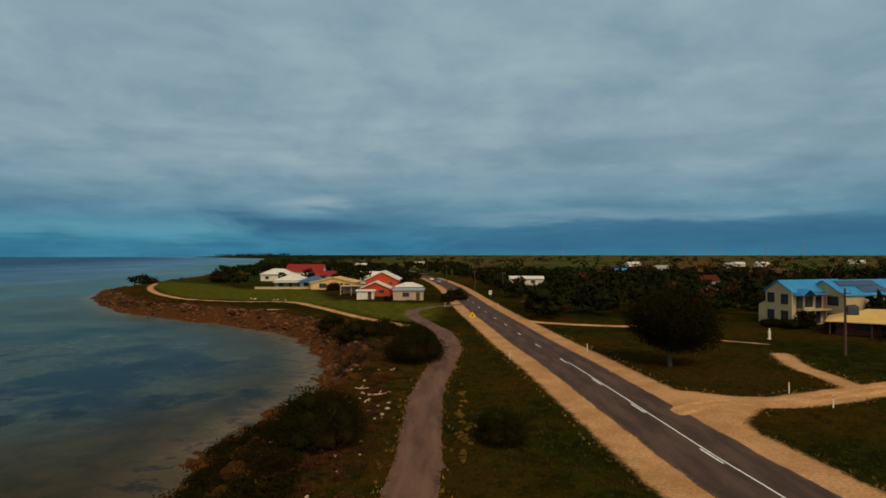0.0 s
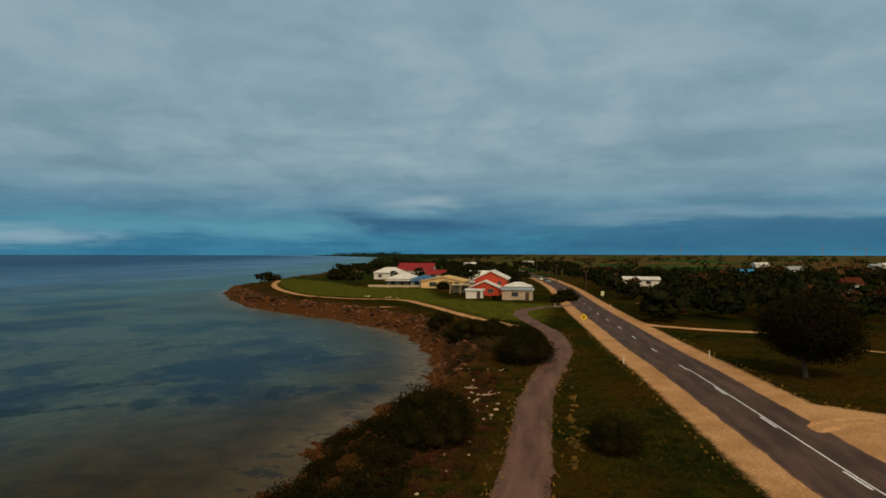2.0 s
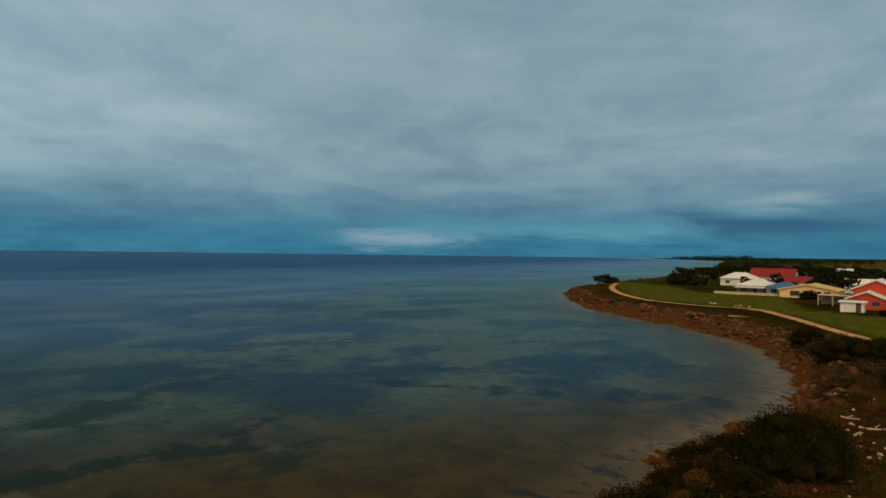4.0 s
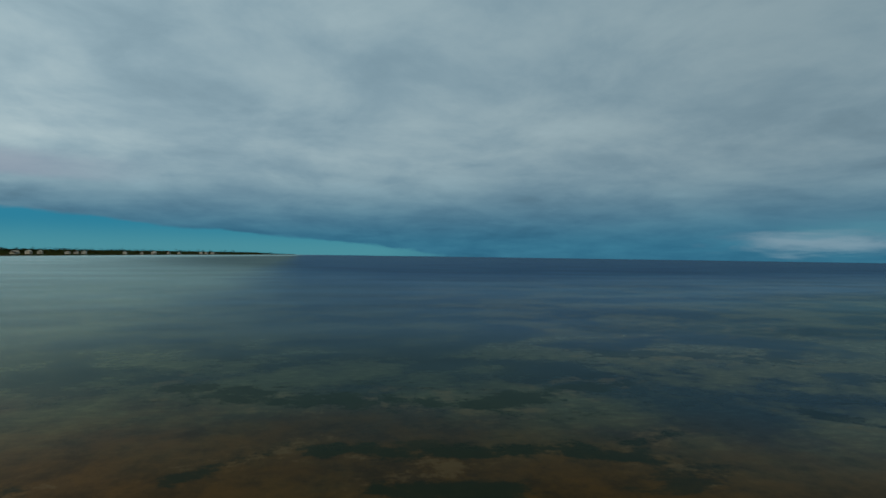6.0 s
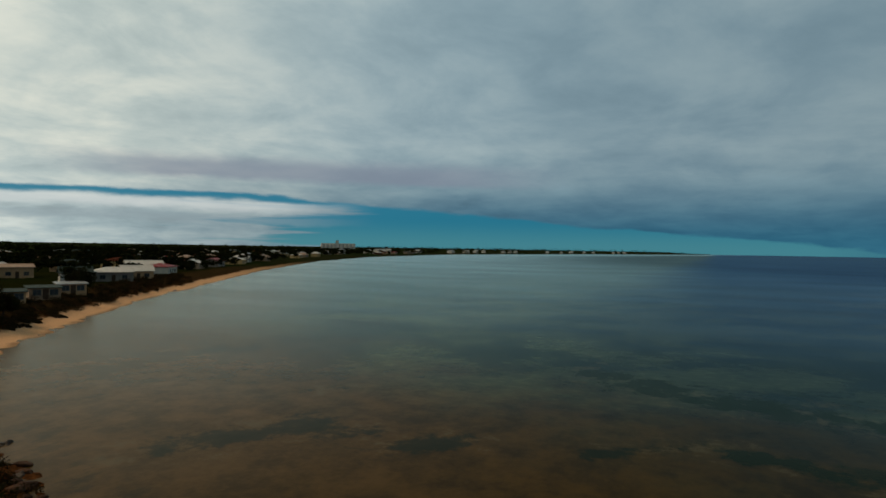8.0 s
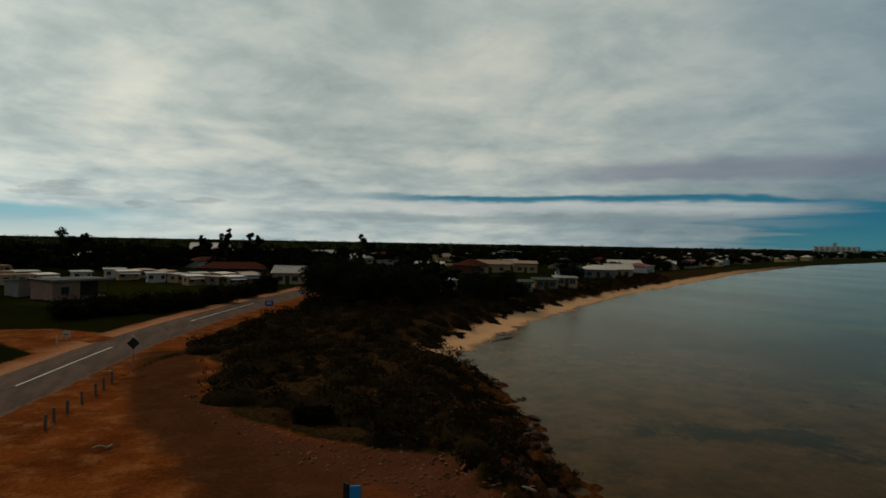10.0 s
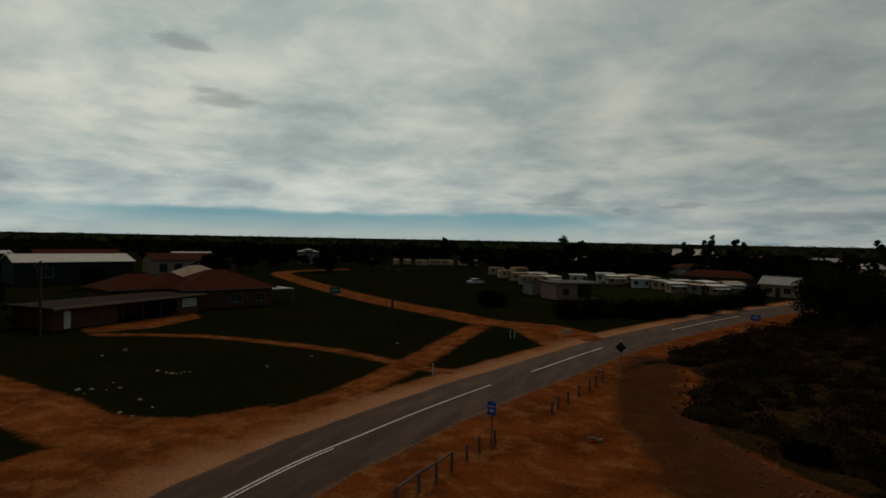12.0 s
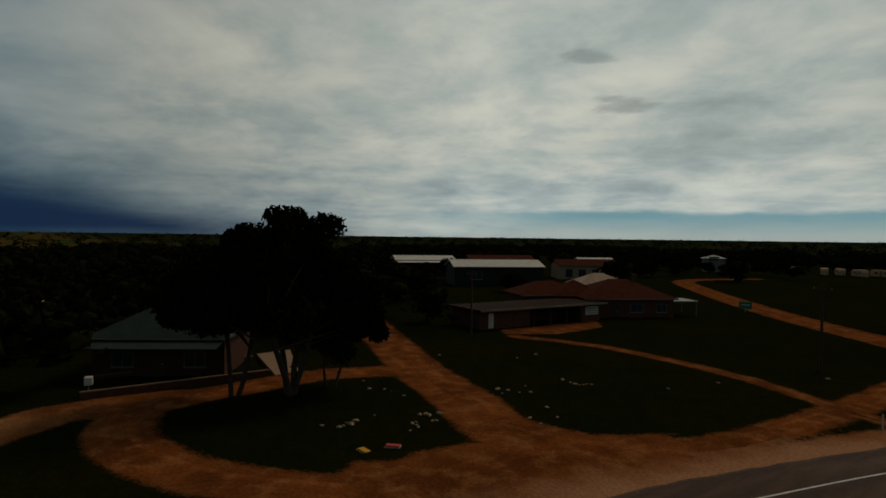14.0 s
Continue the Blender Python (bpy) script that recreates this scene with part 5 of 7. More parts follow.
part("wall", boxes((-7.2, -2.4, -0.3, 7.6, 4.6, 2.3)), BRICK, annex)
for px in (-7.8, -2.6, 2.6, 7.8):
    part("post", boxes((px - 0.08, -4.9, -0.3, px + 0.08, -4.74, 2.2)), DARKWOOD, annex)
for wx in (-3.5, 0.5, 4.2):
    add_window(annex, "s", wx, 0.7, 1.6, 1.3, 0, 4.86, mat=FRAMEDARK)
statue = solid([(0.22 * math.cos(i * math.pi / 4) * s, 0.18 * math.sin(i * math.pi / 4) * s, z) for z, s in ((0, 1.3), (0.15, 1.2), (0.2, 0.8), (0.7, 0.9), (1.1, 1.1), (1.3, 0.5), (1.38, 0.6), (1.55, 0.55), (1.65, 0.2)) for i in range(8)],
               [(r * 8 + i, r * 8 + (i + 1) % 8, r * 8 + 8 + (i + 1) % 8, r * 8 + 8 + i) for r in range(8) for i in range(8)])
statue = tagged(part("garden_statue", statue, WHITE), "pale stone garden statue standing on a lawn", "statue")
statue.matrix_world = pose(46.8, 87.6, ground_z(46.8, 87.6) - 0.02)

# ---- street furniture ----
YELLOW = surf("yellow_sheet", (0.72, 0.44, 0.01), (0.62, 0.37, 0.01), 3.0, 0.45, 0.0)
BLACK = surf("black_paint", (0.012, 0.012, 0.012), (0.02, 0.02, 0.02), 3.0, 0.5, 0.0)
BLUE = surf("blue_sheet", (0.015, 0.10, 0.36), (0.012, 0.08, 0.30), 3.0, 0.45, 0.0)
CYAN = surf("cyan_paint", (0.03, 0.30, 0.58), (0.025, 0.25, 0.5), 3.0, 0.45, 0.0)
SIGNBACK = surf("sign_back", (0.035, 0.033, 0.03), (0.025, 0.024, 0.022), 3.0, 0.5, 0.0)
GREENSIGN = surf("green_sheet", (0.02, 0.16, 0.09), (0.02, 0.13, 0.07), 3.0, 0.5, 0.0)
REFL = surf("red_reflector", (0.5, 0.02, 0.015), (0.4, 0.02, 0.015), 9.0, 0.3, 0.0)


def road_sign(x, y, shape, w, h, z, face, label, turn=0.0, post=STEEL, back=None, bars=()):
    """A sign plate on a post; bars are raised marks (x0, z0, x1, z1) on its face."""
    e = thing("road_sign", x, y, None, turn, label, "road sign")
    part("post", rods(((0, 0.05, -0.4), (0, 0.05, z + h * 0.6), 0.035, 0.035)), post, e)
    if shape == "diamond":
        s = w / 2
        pl = solid([(0, -0.012, z - s), (s, -0.012, z), (0, -0.012, z + s), (-s, -0.012, z), (0, 0.012, z - s), (s, 0.012, z), (0, 0.012, z + s), (-s, 0.012, z)],
                   [(0, 1, 2, 3), (7, 6, 5, 4), (0, 4, 5, 1), (1, 5, 6, 2), (2, 6, 7, 3), (3, 7, 4, 0)])
    elif shape == "disc":
        pl = rods(((0, -0.012, z), (0, 0.012, z), w / 2, w / 2), sides=8)
    else:
        pl = boxes((-w / 2, -0.012, z - h / 2, w / 2, 0.012, z + h / 2), bevel=0.008)
    part("plate", pl, face, e)
    if back:
        part("backing", boxes((-w * 0.42, 0.013, z - 0.05, w * 0.42, 0.035, z + 0.05)), back, e)
    for x0, z0, x1, z1, mat in bars:
        part("symbol", boxes((x0, -0.017, z0, x1, -0.0125, z1)), mat, e)
    return e


road_sign(5.0, 103.4, "diamond", 1.15, 1.15, 1.75, YELLOW, "yellow diamond warning sign with a black symbol", -2, bars=((-0.22, 1.62, 0.22, 1.74, BLACK), (-0.14, 1.78, 0.14, 1.96, BLACK), (-0.1, 1.5, 0.1, 1.58, BLACK)))
road_sign(8.4, -32.0, "plate", 0.52, 0.74, 2.0, BLUE, "blue rectangular parking sign on a timber post", 166, DARKWOOD, bars=((-0.13, 1.8, 0.13, 1.95, WHITE), (-0.18, 2.08, 0.18, 2.14, WHITE)))
road_sign(3.1, -54.5, "diamond", 0.95, 0.95, 2.15, SIGNBACK, "dark back of a diamond road sign on a post", 176, STEEL)
road_sign(-12.7, -96.6, "plate", 1.25, 0.8, 0.85, BLUE, "blue information sign at the roadside", 170, bars=((-0.4, 0.75, 0.4, 0.85, WHITE), (-0.4, 0.95, 0.3, 1.05, WHITE)))
road_sign(13.5, 174.2, "plate", 0.9, 1.2, 1.3, surf("cream_sheet", (0.62, 0.55, 0.30), (0.5, 0.45, 0.25), 3.0, 0.5, 0.0), "pale yellow sign beside the far road", 0, bars=((-0.3, 1.2, 0.3, 1.3, BLACK),))
road_sign(57.6, -100.6, "plate", 2.0, 1.2, 1.2, GREENSIGN, "green place sign beside the dirt side road", 210, bars=((-0.7, 1.2, 0.7, 1.35, WHITE),))
road_sign(10.3, -72.4, "plate", 0.75, 0.6, 0.6, WHITE, "small white sign at the road junction", 180, bars=((-0.2, 0.5, 0.2, 0.6, BLACK),))
board = thing("notice_board", -5.8, -21.5, None, 168, "bright blue two-sided notice board on dark posts", "notice board")
part("panel", boxes((-0.05, -0.03, 0.7, 0.34, 0.03, 1.95), bevel=0.012), CYAN, board)
place(part("panel", boxes((-0.3, -0.03, 0.7, 0.0, 0.03, 2.02), bevel=0.012), BLACK, board), -0.06, 0.0, 0, 0, 0, -55)
for bx in (-0.06, 0.32):
    part("post", rods(((bx, 0.08, -0.3), (bx, 0.08, 1.9), 0.035, 0.045)), DARKWOOD, board)


def guide_post():
    e = thing("guide_post", 7.7, 70.4, None, 0, "white roadside guide post with a red reflector", "guide post", "guide posts along the road")
    part("post", boxes((-0.055, -0.02, -0.25, 0.055, 0.02, 1.0), bevel=0.012), WHITE, e)
    part("reflector", boxes((-0.035, -0.028, 0.78, 0.035, -0.021, 0.9)), REFL, e)
    return e


gp = guide_post()
for px, py in ((17.9, 75.8), (30.0, 53.0), (30.7, 48.1), (0.5, 142), (12.6, 140), (3.6, 205), (17.3, -46.5), (10.6, -69.2), (24.2, 28), (16.0, -67.8), (15.6, -68.2)):
    copy_thing(gp, pose(px, py, ground_z(px, py), 0, 0, rng.uniform(-20, 20)))


def power_pole(x, y, h, turn=0):
    e = thing("power_pole", x, y, None, turn, "tall weathered power pole with a crossarm and insulators", "power pole", "power poles")
    part("pole", rods(((0, 0, -0.5), (0, 0, h), 0.16, 0.11)), DARKWOOD, e)
    part("crossarm", boxes((-0.8, -0.05, h - 0.7, 0.8, 0.05, h - 0.58)), DARKWOOD, e)
    for ix in (-0.72, 0.0, 0.72):
        part("insulator", rods(((ix, 0, h - 0.56), (ix, 0, h - 0.4), 0.04, 0.05)), GREYWALL, e)
    return e


for px, py, ph in ((48, 72.9, 8.0), (17.3, 176.6, 7.2), (10.6, 204.4, 7.0), (28.2, -62.2, 8.2), (62.3, -46.6, 8.0), (1.5, 262, 8), (-9, 345, 8), (82, 145, 8)):
    power_pole(px, py, ph, 10)
box = thing("transformer", 48, 72.9, 4.9, -20, "grey pole-mounted transformer box", "transformer")
part("tank", boxes((0.15, -0.35, 0, 1.35, 0.35, 1.05), bevel=0.05), surf("dark_grey_paint", (0.06, 0.06, 0.065), (0.04, 0.04, 0.045), 3, 0.5, 0.1), box)
part("bracket", boxes((-0.16, -0.06, 0.2, 0.15, 0.06, 0.34), (-0.16, -0.06, 0.7, 0.15, 0.06, 0.84)), STEEL, box)

# car-park fence and bollards
POSTS = ((9.9, -22.8), (9.7, -24.8), (9.4, -26.2), (9.2, -27.8), (8.9, -29.3), (8.7, -30.8), (8.25, -32.3), (6.4, -39.6), (6.2, -41.0), (5.8, -42.6), (5.3, -44.7), (4.8, -46.8), (4.5, -48.5), (4.2, -50.5))


def log_post(x, y, h, r):
    bm = rods(((0, 0, -0.4), (0.01, 0, h - 0.05), r, r * 0.96), ((0.01, 0, h - 0.05), (0.01, 0, h), r * 0.96, r * 0.8))
    return bm


fence = thing("fence", 9.4, -26.2, None, 0, "low timber post-and-rail fence at a car park", "fence")
z0 = ground_z(9.4, -26.2)
for px, py in POSTS[:4]:
    place(part("post", log_post(0, 0, 0.85, 0.085), GREYWOOD, fence), px - 9.4, py + 26.2, 0)
for (ax, ay), (bx, by) in zip(POSTS[:3], POSTS[1:4]):
    part("rail", rods(((ax - 9.4, ay + 26.2, 0.86), (bx - 9.4, by + 26.2, 0.86), 0.065, 0.06)), GREYWOOD, fence)
for px, py in POSTS[4:]:
    b = tagged(part("bollard", log_post(0, 0, 0.8, 0.085), GREYWOOD), "weathered round timber bollard beside the road", "bollard", "bollards along the car park")
    b.matrix_world = pose(px, py, ground_z(px, py), rng.normal(0, 2), rng.normal(0, 2), rng.uniform(0, 90))

# ---- south: town ----
grp = "houses of the town"
PINK = surf("pink_render", (0.33, 0.175, 0.115), (0.25, 0.13, 0.085), 1.0, 0.85, 0.3)
SLATE = surf("slate_steel", (0.075, 0.070, 0.068), (0.05, 0.047, 0.046), 1.0, 0.7, 0.1, spec=0.03)
shel = thing("house", 17.0, -121.5, None, 35, "square pinkish building with a dark open veranda and a flat roof", "house", grp)
part("wall", boxes((0.2, -3.5, -0.3, 4.6, 3.5, 3.1)), PINK, shel)
part("back_wall", boxes((-4.6, -3.5, -0.3, 0.2, 0.2, 3.1)), SHADEBRICK, shel)
part("roof", boxes((-5.2, -4.0, 3.1, 5.1, 4.0, 3.32), bevel=0.04), SLATE, shel)
part("fascia", boxes((-5.25, 4.0, 3.06, 5.15, 4.06, 3.36)), GREYWALL, shel)
part("deck", boxes((-4.6, 0.2, -0.2, 0.2, 3.5, 0.25)), GREYWOOD, shel)
for px in (-4.5, -2.2):
    part("post", boxes((px - 0.06, 3.3, 0.25, px + 0.06, 3.42, 3.1)), DARKWOOD, shel)
part("rail", boxes((-4.44, 3.33, 1.1, 0.2, 3.39, 1.2), (-4.44, 3.33, 0.6, 0.2, 3.39, 0.66)), DARKWOOD, shel)
place(add_window(shel, "s", 0, 0, 1.2, 1.1, 0, 0, mat=FRAMEDARK), 2.6, 3.52, 1.0, 0, 0, 180)
place(add_window(shel, "s", 0, 0, 1.8, 1.9, 0, 0, mat=FRAMEDARK, sill=False), -2.2, 0.22, 0.3, 0, 0, 180)
house(24.0, -128, 6, 5, 2.6, 0.4, 35, GREYWALL, ROOF_GREY, "small grey annex with a pale flat roof", "skillion", (("n", 0, 0.8, 1.5, 1.1),))
for hx, hy, hw_, hd, hh, hrise, tr, wall, roof, lab, st in (
        (-56, -130, 6, 4.4, 2.2, 0.3, 160, TANWALL, ROOF_GREY, "cream fibro cabin with a low roof", "skillion"), (-47.5, -122, 8, 5, 2.3, 0.4, 160, BUFF, ROOF_GREY, "low buff cabin with a flat roof", "skillion"),
        (-70.5, -120, 5, 4.4, 2.2, 0.3, 155, TANWALL, ROOF_GREEN, "cream cabin with a green flat roof", "skillion"), (-79.5, -124, 5.4, 4.4, 2.2, 0.3, 155, BUFF, ROOF_GREEN, "buff cabin with a pale green roof", "skillion"),
        (-90, -131, 5.4, 4.4, 2.2, 0.3, 155, TANWALL, ROOF_GREY, "cream beach cabin with a flat roof", "skillion"), (-84, -212, 13, 8, 2.8, 0.7, 160, ORANGEWALL, ROOF_WHITE, "tan house with a long white roof", "gable"),
        (-68, -205, 9, 7, 2.7, 1.6, 160, GREYWALL, ROOF_GREEN, "grey house with a green gable roof", "gable"), (-108, -207, 15, 8, 3.2, 1.4, 158, TANWALL, ROOF_TAN, "tan house with a tan steel roof", "gable"),
        (-122, -205, 9, 8, 3.4, 0.9, 158, TANWALL, ROOF_TAN, "tall tan house with a low roof", "gable"), (-98, -200, 10, 6, 2.6, 1.2, 158, TANWALL, ROOF_TERRA, "cream house with a terracotta roof", "hip"),
        (-25, -153, 7, 6, 2.8, 1.5, 155, TANWALL, ROOF_GREY, "cream cottage behind roadside trees", "gable"), (-14, -181, 18, 7, 2.6, 1.6, 165, BRICK, ROOF_TERRA, "long brown house with a terracotta roof", "hip"),
        (-14, -330, 18, 12, 5.5, 3.0, 172, WHITE, ROOF_WHITE, "tall white building with a gable roof", "gable"),
        (-128, -168, 11, 8, 2.8, 1.5, 150, GREYWALL, ROOF_WHITE, "grey house with a white hipped roof", "hip"), (-140, -172, 9, 7, 2.8, 1.6, 150, TANWALL, ROOF_WHITE, "cream house with a white gable roof", "gable"),
        (-118, -170, 8, 7, 2.8, 1.6, 150, WHITE, ROOF_GREEN, "white house with a green gable roof", "gable"), (-170, -205, 13, 9, 3.0, 1.8, 150, WHITE, ROOF_WHITE, "white seaside house with a pale roof", "gable")):
    house(hx, hy, hw_, hd, hh, hrise, tr, wall, roof, lab, st, (("s", -hw_ * 0.25, 0.8, 1.5, 1.2), ("s", hw_ * 0.28, 0.8, 1.5, 1.2), ("n", 0, 0.8, 1.5, 1.2), ("e", 0, 0.9, 1.2, 1.1), ("w", 0, 0.9, 1.2, 1.1)), (("s", 0.1),), None, group=grp)


def town(n):
    """Houses scattered inland of the bay, in streets that follow its shore."""
    sh = smooth_line(SHORE[33:40], 4)
    done = []
    walls = (WHITE, TANWALL, BUFF, GREYWALL, ORANGEWALL, BRICK)
    roofs = (ROOF_WHITE, ROOF_WHITE, ROOF_GREY, ROOF_GREEN, ROOF_TERRA, ROOF_TAN, ROOF_RED)
    words = {WHITE: "white", TANWALL: "light tan", BUFF: "buff brick", GREYWALL: "grey", ORANGEWALL: "tan", BRICK: "red-brick"}
    tone = {ROOF_WHITE: "white", ROOF_GREY: "grey", ROOF_GREEN: "green", ROOF_TERRA: "terracotta", ROOF_TAN: "tan", ROOF_RED: "red"}
    tries = 0
    while len(done) < n and tries < 4000:
        tries += 1
        i = int(rng.integers(1, len(sh) - 2))
        i = int(i * rng.uniform(0.25, 1))
        d = sh[i + 1] - sh[i]
        d /= np.linalg.norm(d)
        inl = rng.choice([24, 58, 64, 100, 106, 150, 200, 260]) + rng.uniform(-3, 3)
        x, y = sh[i] + np.array([-d[1], d[0]]) * inl
        if x > -150 and inl < 60 or any((x - a) ** 2 + (y - b) ** 2 < 340 for a, b in done) or abs(line_dist(np.array([x]), np.array([y]), ROAD)[0]) < 16:
            continue
        done.append((x, y))
        w, dd = rng.uniform(9, 16), rng.uniform(7, 10)
        wl, rf = walls[rng.integers(len(walls))], roofs[rng.integers(len(roofs))]
        st = ("gable", "hip")[rng.integers(2)]
        house(x, y, w, dd, rng.uniform(2.6, 3.4), rng.uniform(1.2, 2.2), math.degrees(math.atan2(d[1], d[0])), wl, rf, "%s house with a %s %s roof" % (words[wl], tone[rf], "hipped" if st == "hip" else "gabled"), st,
              (("n", -w * 0.28, 0.8, 1.7, 1.2), ("n", w * 0.28, 0.8, 1.7, 1.2), ("s", -w * 0.25, 0.8, 1.7, 1.2), ("s", w * 0.25, 0.8, 1.7, 1.2), ("e", 0, 0.8, 1.5, 1.2)), (("s", 0), ("n", 0)), None, group=grp)
    return done


# holiday cabins in two loose rows behind the roadside scrub
CABINS = {"a": (TANWALL, ROOF_WHITE, "tan holiday cabin with a white steel roof"), "b": (WHITE, ROOF_GREY, "white holiday cabin with a grey roof"),
          "c": (BUFF, ROOF_TAN, "buff holiday cabin under a low tan roof"), "d": (TANWALL, ROOF_GREY, "tan holiday cabin with a grey roof")}
for cx, cy, cw, ch, ct, sort in ((11.8, -171, 6, 2.5, 196, "a"), (5.2, -162, 5, 2.4, 190, "b"), (0.2, -160, 5, 2.3, 230, "d"), (-3.0, -150.5, 5, 2.4, 205, "a"), (-7.4, -149.5, 4.5, 2.2, 250, "c"),
                                 (-11.4, -149, 5, 2.3, 208, "a"), (-15.4, -152, 4.6, 2.4, 190, "d"), (3.4, -171, 6, 2.5, 240, "c"), (-4.5, -160.5, 5, 2.4, 200, "d"), (-10.0, -159, 5.5, 2.5, 226, "a"),
                                 (-16.0, -162, 5, 2.4, 204, "c"), (15.5, -180, 6, 2.5, 190, "b"), (27.5, -160, 5, 2.3, 220, "a"), (33, -170, 6, 2.4, 205, "d"), (8.6, -180, 5, 2.4, 215, "c"), (22, -172, 5, 2.4, 200, "b")):
    wall, roof, lab = CABINS[sort]
    house(cx, cy, cw * 0.78, 3.0, ch * 0.84, 0.22, ct, wall, roof, lab, "skillion", (("s", -cw * 0.24, 0.8, 1.0, 0.8), ("s", cw * 0.27, 0.8, 0.8, 0.8), ("e", 0, 0.8, 0.9, 0.8), ("w", 0, 0.8, 0.9, 0.8)), (),
          ("s", 1.2) if sort in "ad" else None, name="cabin", category="cabin", group="holiday cabins")

town(80)
# small white houses round the far side of the bay
FAR = smooth_line([(-777, -465), (-1305, -574), (-2400, -470), (-3400, -280)], 30)
for i in range(26):
    x, y = FAR[int(rng.integers(5, len(FAR) - 3))] + np.array([0, -rng.uniform(25, 90)])
    house(x, y, rng.uniform(12, 26), 10, rng.uniform(4, 6), 3, rng.uniform(-10, 10), WHITE, (ROOF_WHITE, ROOF_GREY)[i % 2], "distant pale house on the far shore", ("gable", "hip")[i % 2], (("n", 0, 1, 3, 2),), group="houses across the bay")


def caravan(x, y, turn, length=5.5):
    e = thing("caravan", x, y, None, turn, "cream parked caravan with dark windows", "caravan", "parked caravans")
    l = length / 2
    prof = [(-l, 0.45), (l, 0.45), (l, 2.3), (l - 0.35, 2.65), (-l + 0.45, 2.65), (-l, 1.9)]
    pts = [(a, -1.15, b) for a, b in prof] + [(a, 1.15, b) for a, b in prof]
    part("body", solid(pts, [(0, 1, 2, 3, 4, 5), (11, 10, 9, 8, 7, 6)] + [(i, i + 6, (i + 1) % 6 + 6, (i + 1) % 6) for i in range(6)]), TANWALL, e)
    for wx in (-l * 0.5, l * 0.45):
        part("window", boxes((wx - 0.5, -1.18, 1.35, wx + 0.5, -1.15, 2.0), (wx - 0.5, 1.15, 1.35, wx + 0.5, 1.18, 2.0)), GLASS, e)
    part("door", boxes((-0.35, 1.15, 0.5, 0.3, 1.18, 2.3)), FRAME, e)
    for s in (-1, 1):
        w = part("wheel", rods(((0.2, s * 1.0, 0.33), (0.2, s * 1.16, 0.33), 0.33, 0.33), sides=12), BLACK, e)
        part("rim", rods(((0.2, s * 1.161, 0.33), (0.2, s * 1.175, 0.33), 0.18, 0.18), sides=10), STEEL, w)
    part("drawbar", boxes((-l - 1.1, -0.06, 0.4, -l, 0.06, 0.48)), STEEL, e)
    part("jockey_wheel", rods(((-l - 0.9, 0, 0.0), (-l - 0.9, 0, 0.6), 0.06, 0.04)), STEEL, e)
    return e


def car(x, y, turn, label, paint, ute=False):
    e = thing("car", x, y, 0.0 if abs(x) > 60 else None, turn, label, "car")
    if abs(line_dist(np.array([x]), np.array([y]), ROAD)[0]) < 3:
        e.matrix_world = pose(x, y, 0.06, 0, 0, turn)
    top = [(-0.9, 1.0), (-0.5, 1.62), (0.55, 1.62), (0.75, 1.0)] if ute else [(-1.1, 0.95), (-0.6, 1.5), (1.2, 1.5), (1.9, 0.95)]
    low = [(-2.3, 0.35), (2.4, 0.35), (2.4, 0.95), (top[3][0], 1.0), (top[0][0], 1.0), (-2.2, 0.85)]
    pts = [(a, s * 0.88, b) for s in (-1, 1) for a, b in low]
    part("body", solid(pts, [(0, 1, 2, 3, 4, 5), (11, 10, 9, 8, 7, 6)] + [(i, i + 6, (i + 1) % 6 + 6, (i + 1) % 6) for i in range(6)]), paint, e)
    pts = [(a, s * (0.86 if i in (0, 3) else 0.7), b) for s in (-1, 1) for i, (a, b) in enumerate(top)]
    part("cabin", solid(pts, [(0, 1, 2, 3), (7, 6, 5, 4), (1, 5, 6, 2), (0, 4, 5, 1), (2, 6, 7, 3)]), GLASS, e)
    part("roof", boxes((top[1][0], -0.7, 1.5 if not ute else 1.62, top[2][0], 0.7, 1.54 if not ute else 1.66)), paint, e)
    for wx in (-1.4, 1.45):
        for s in (-1, 1):
            w = part("wheel", rods(((wx, s * 0.7, 0.32), (wx, s * 0.9, 0.32), 0.32, 0.32), sides=12), BLACK, e)
            part("rim", rods(((wx, s * 0.905, 0.32), (wx, s * 0.915, 0.32), 0.19, 0.19), sides=10), STEEL, w)
    for s in (-1, 1):
        part("headlight", boxes((-2.28, s * 0.7 - 0.15, 0.62, -2.2, s * 0.7 + 0.15, 0.76)), FRAME, e)
        part("tail_light", boxes((2.38, s * 0.75 - 0.08, 0.62, 2.43, s * 0.75 + 0.08, 0.85)), REFL, e)
    return e


car(118, -101.4, 65, "white utility parked before a large shed", WHITE, True)
car(-5.5, 286, 100, "white car driving on the far road", WHITE)
car(-2.0, 262, 100, "grey car parked at the far roadside", surf("grey_car", (0.2, 0.2, 0.2), (0.18, 0.18, 0.18), 2, 0.35, 0))
car(4, -193, 20, "white car parked beside caravans", WHITE)
car(45, -150, 60, "white car parked near the caravans", WHITE)
for i in range(8):
    caravan(112 - 5.4 * i + rng.normal(0, 1.6), -232 - 2.6 * i + rng.normal(0, 3), rng.uniform(-90, 10), rng.uniform(5, 7))
for x, y, t in ((36, -162, 10), (42, -172, 30), (50, -190, 15), (44, -196, 40), (31, -150, 10)):
    caravan(x, y, t)

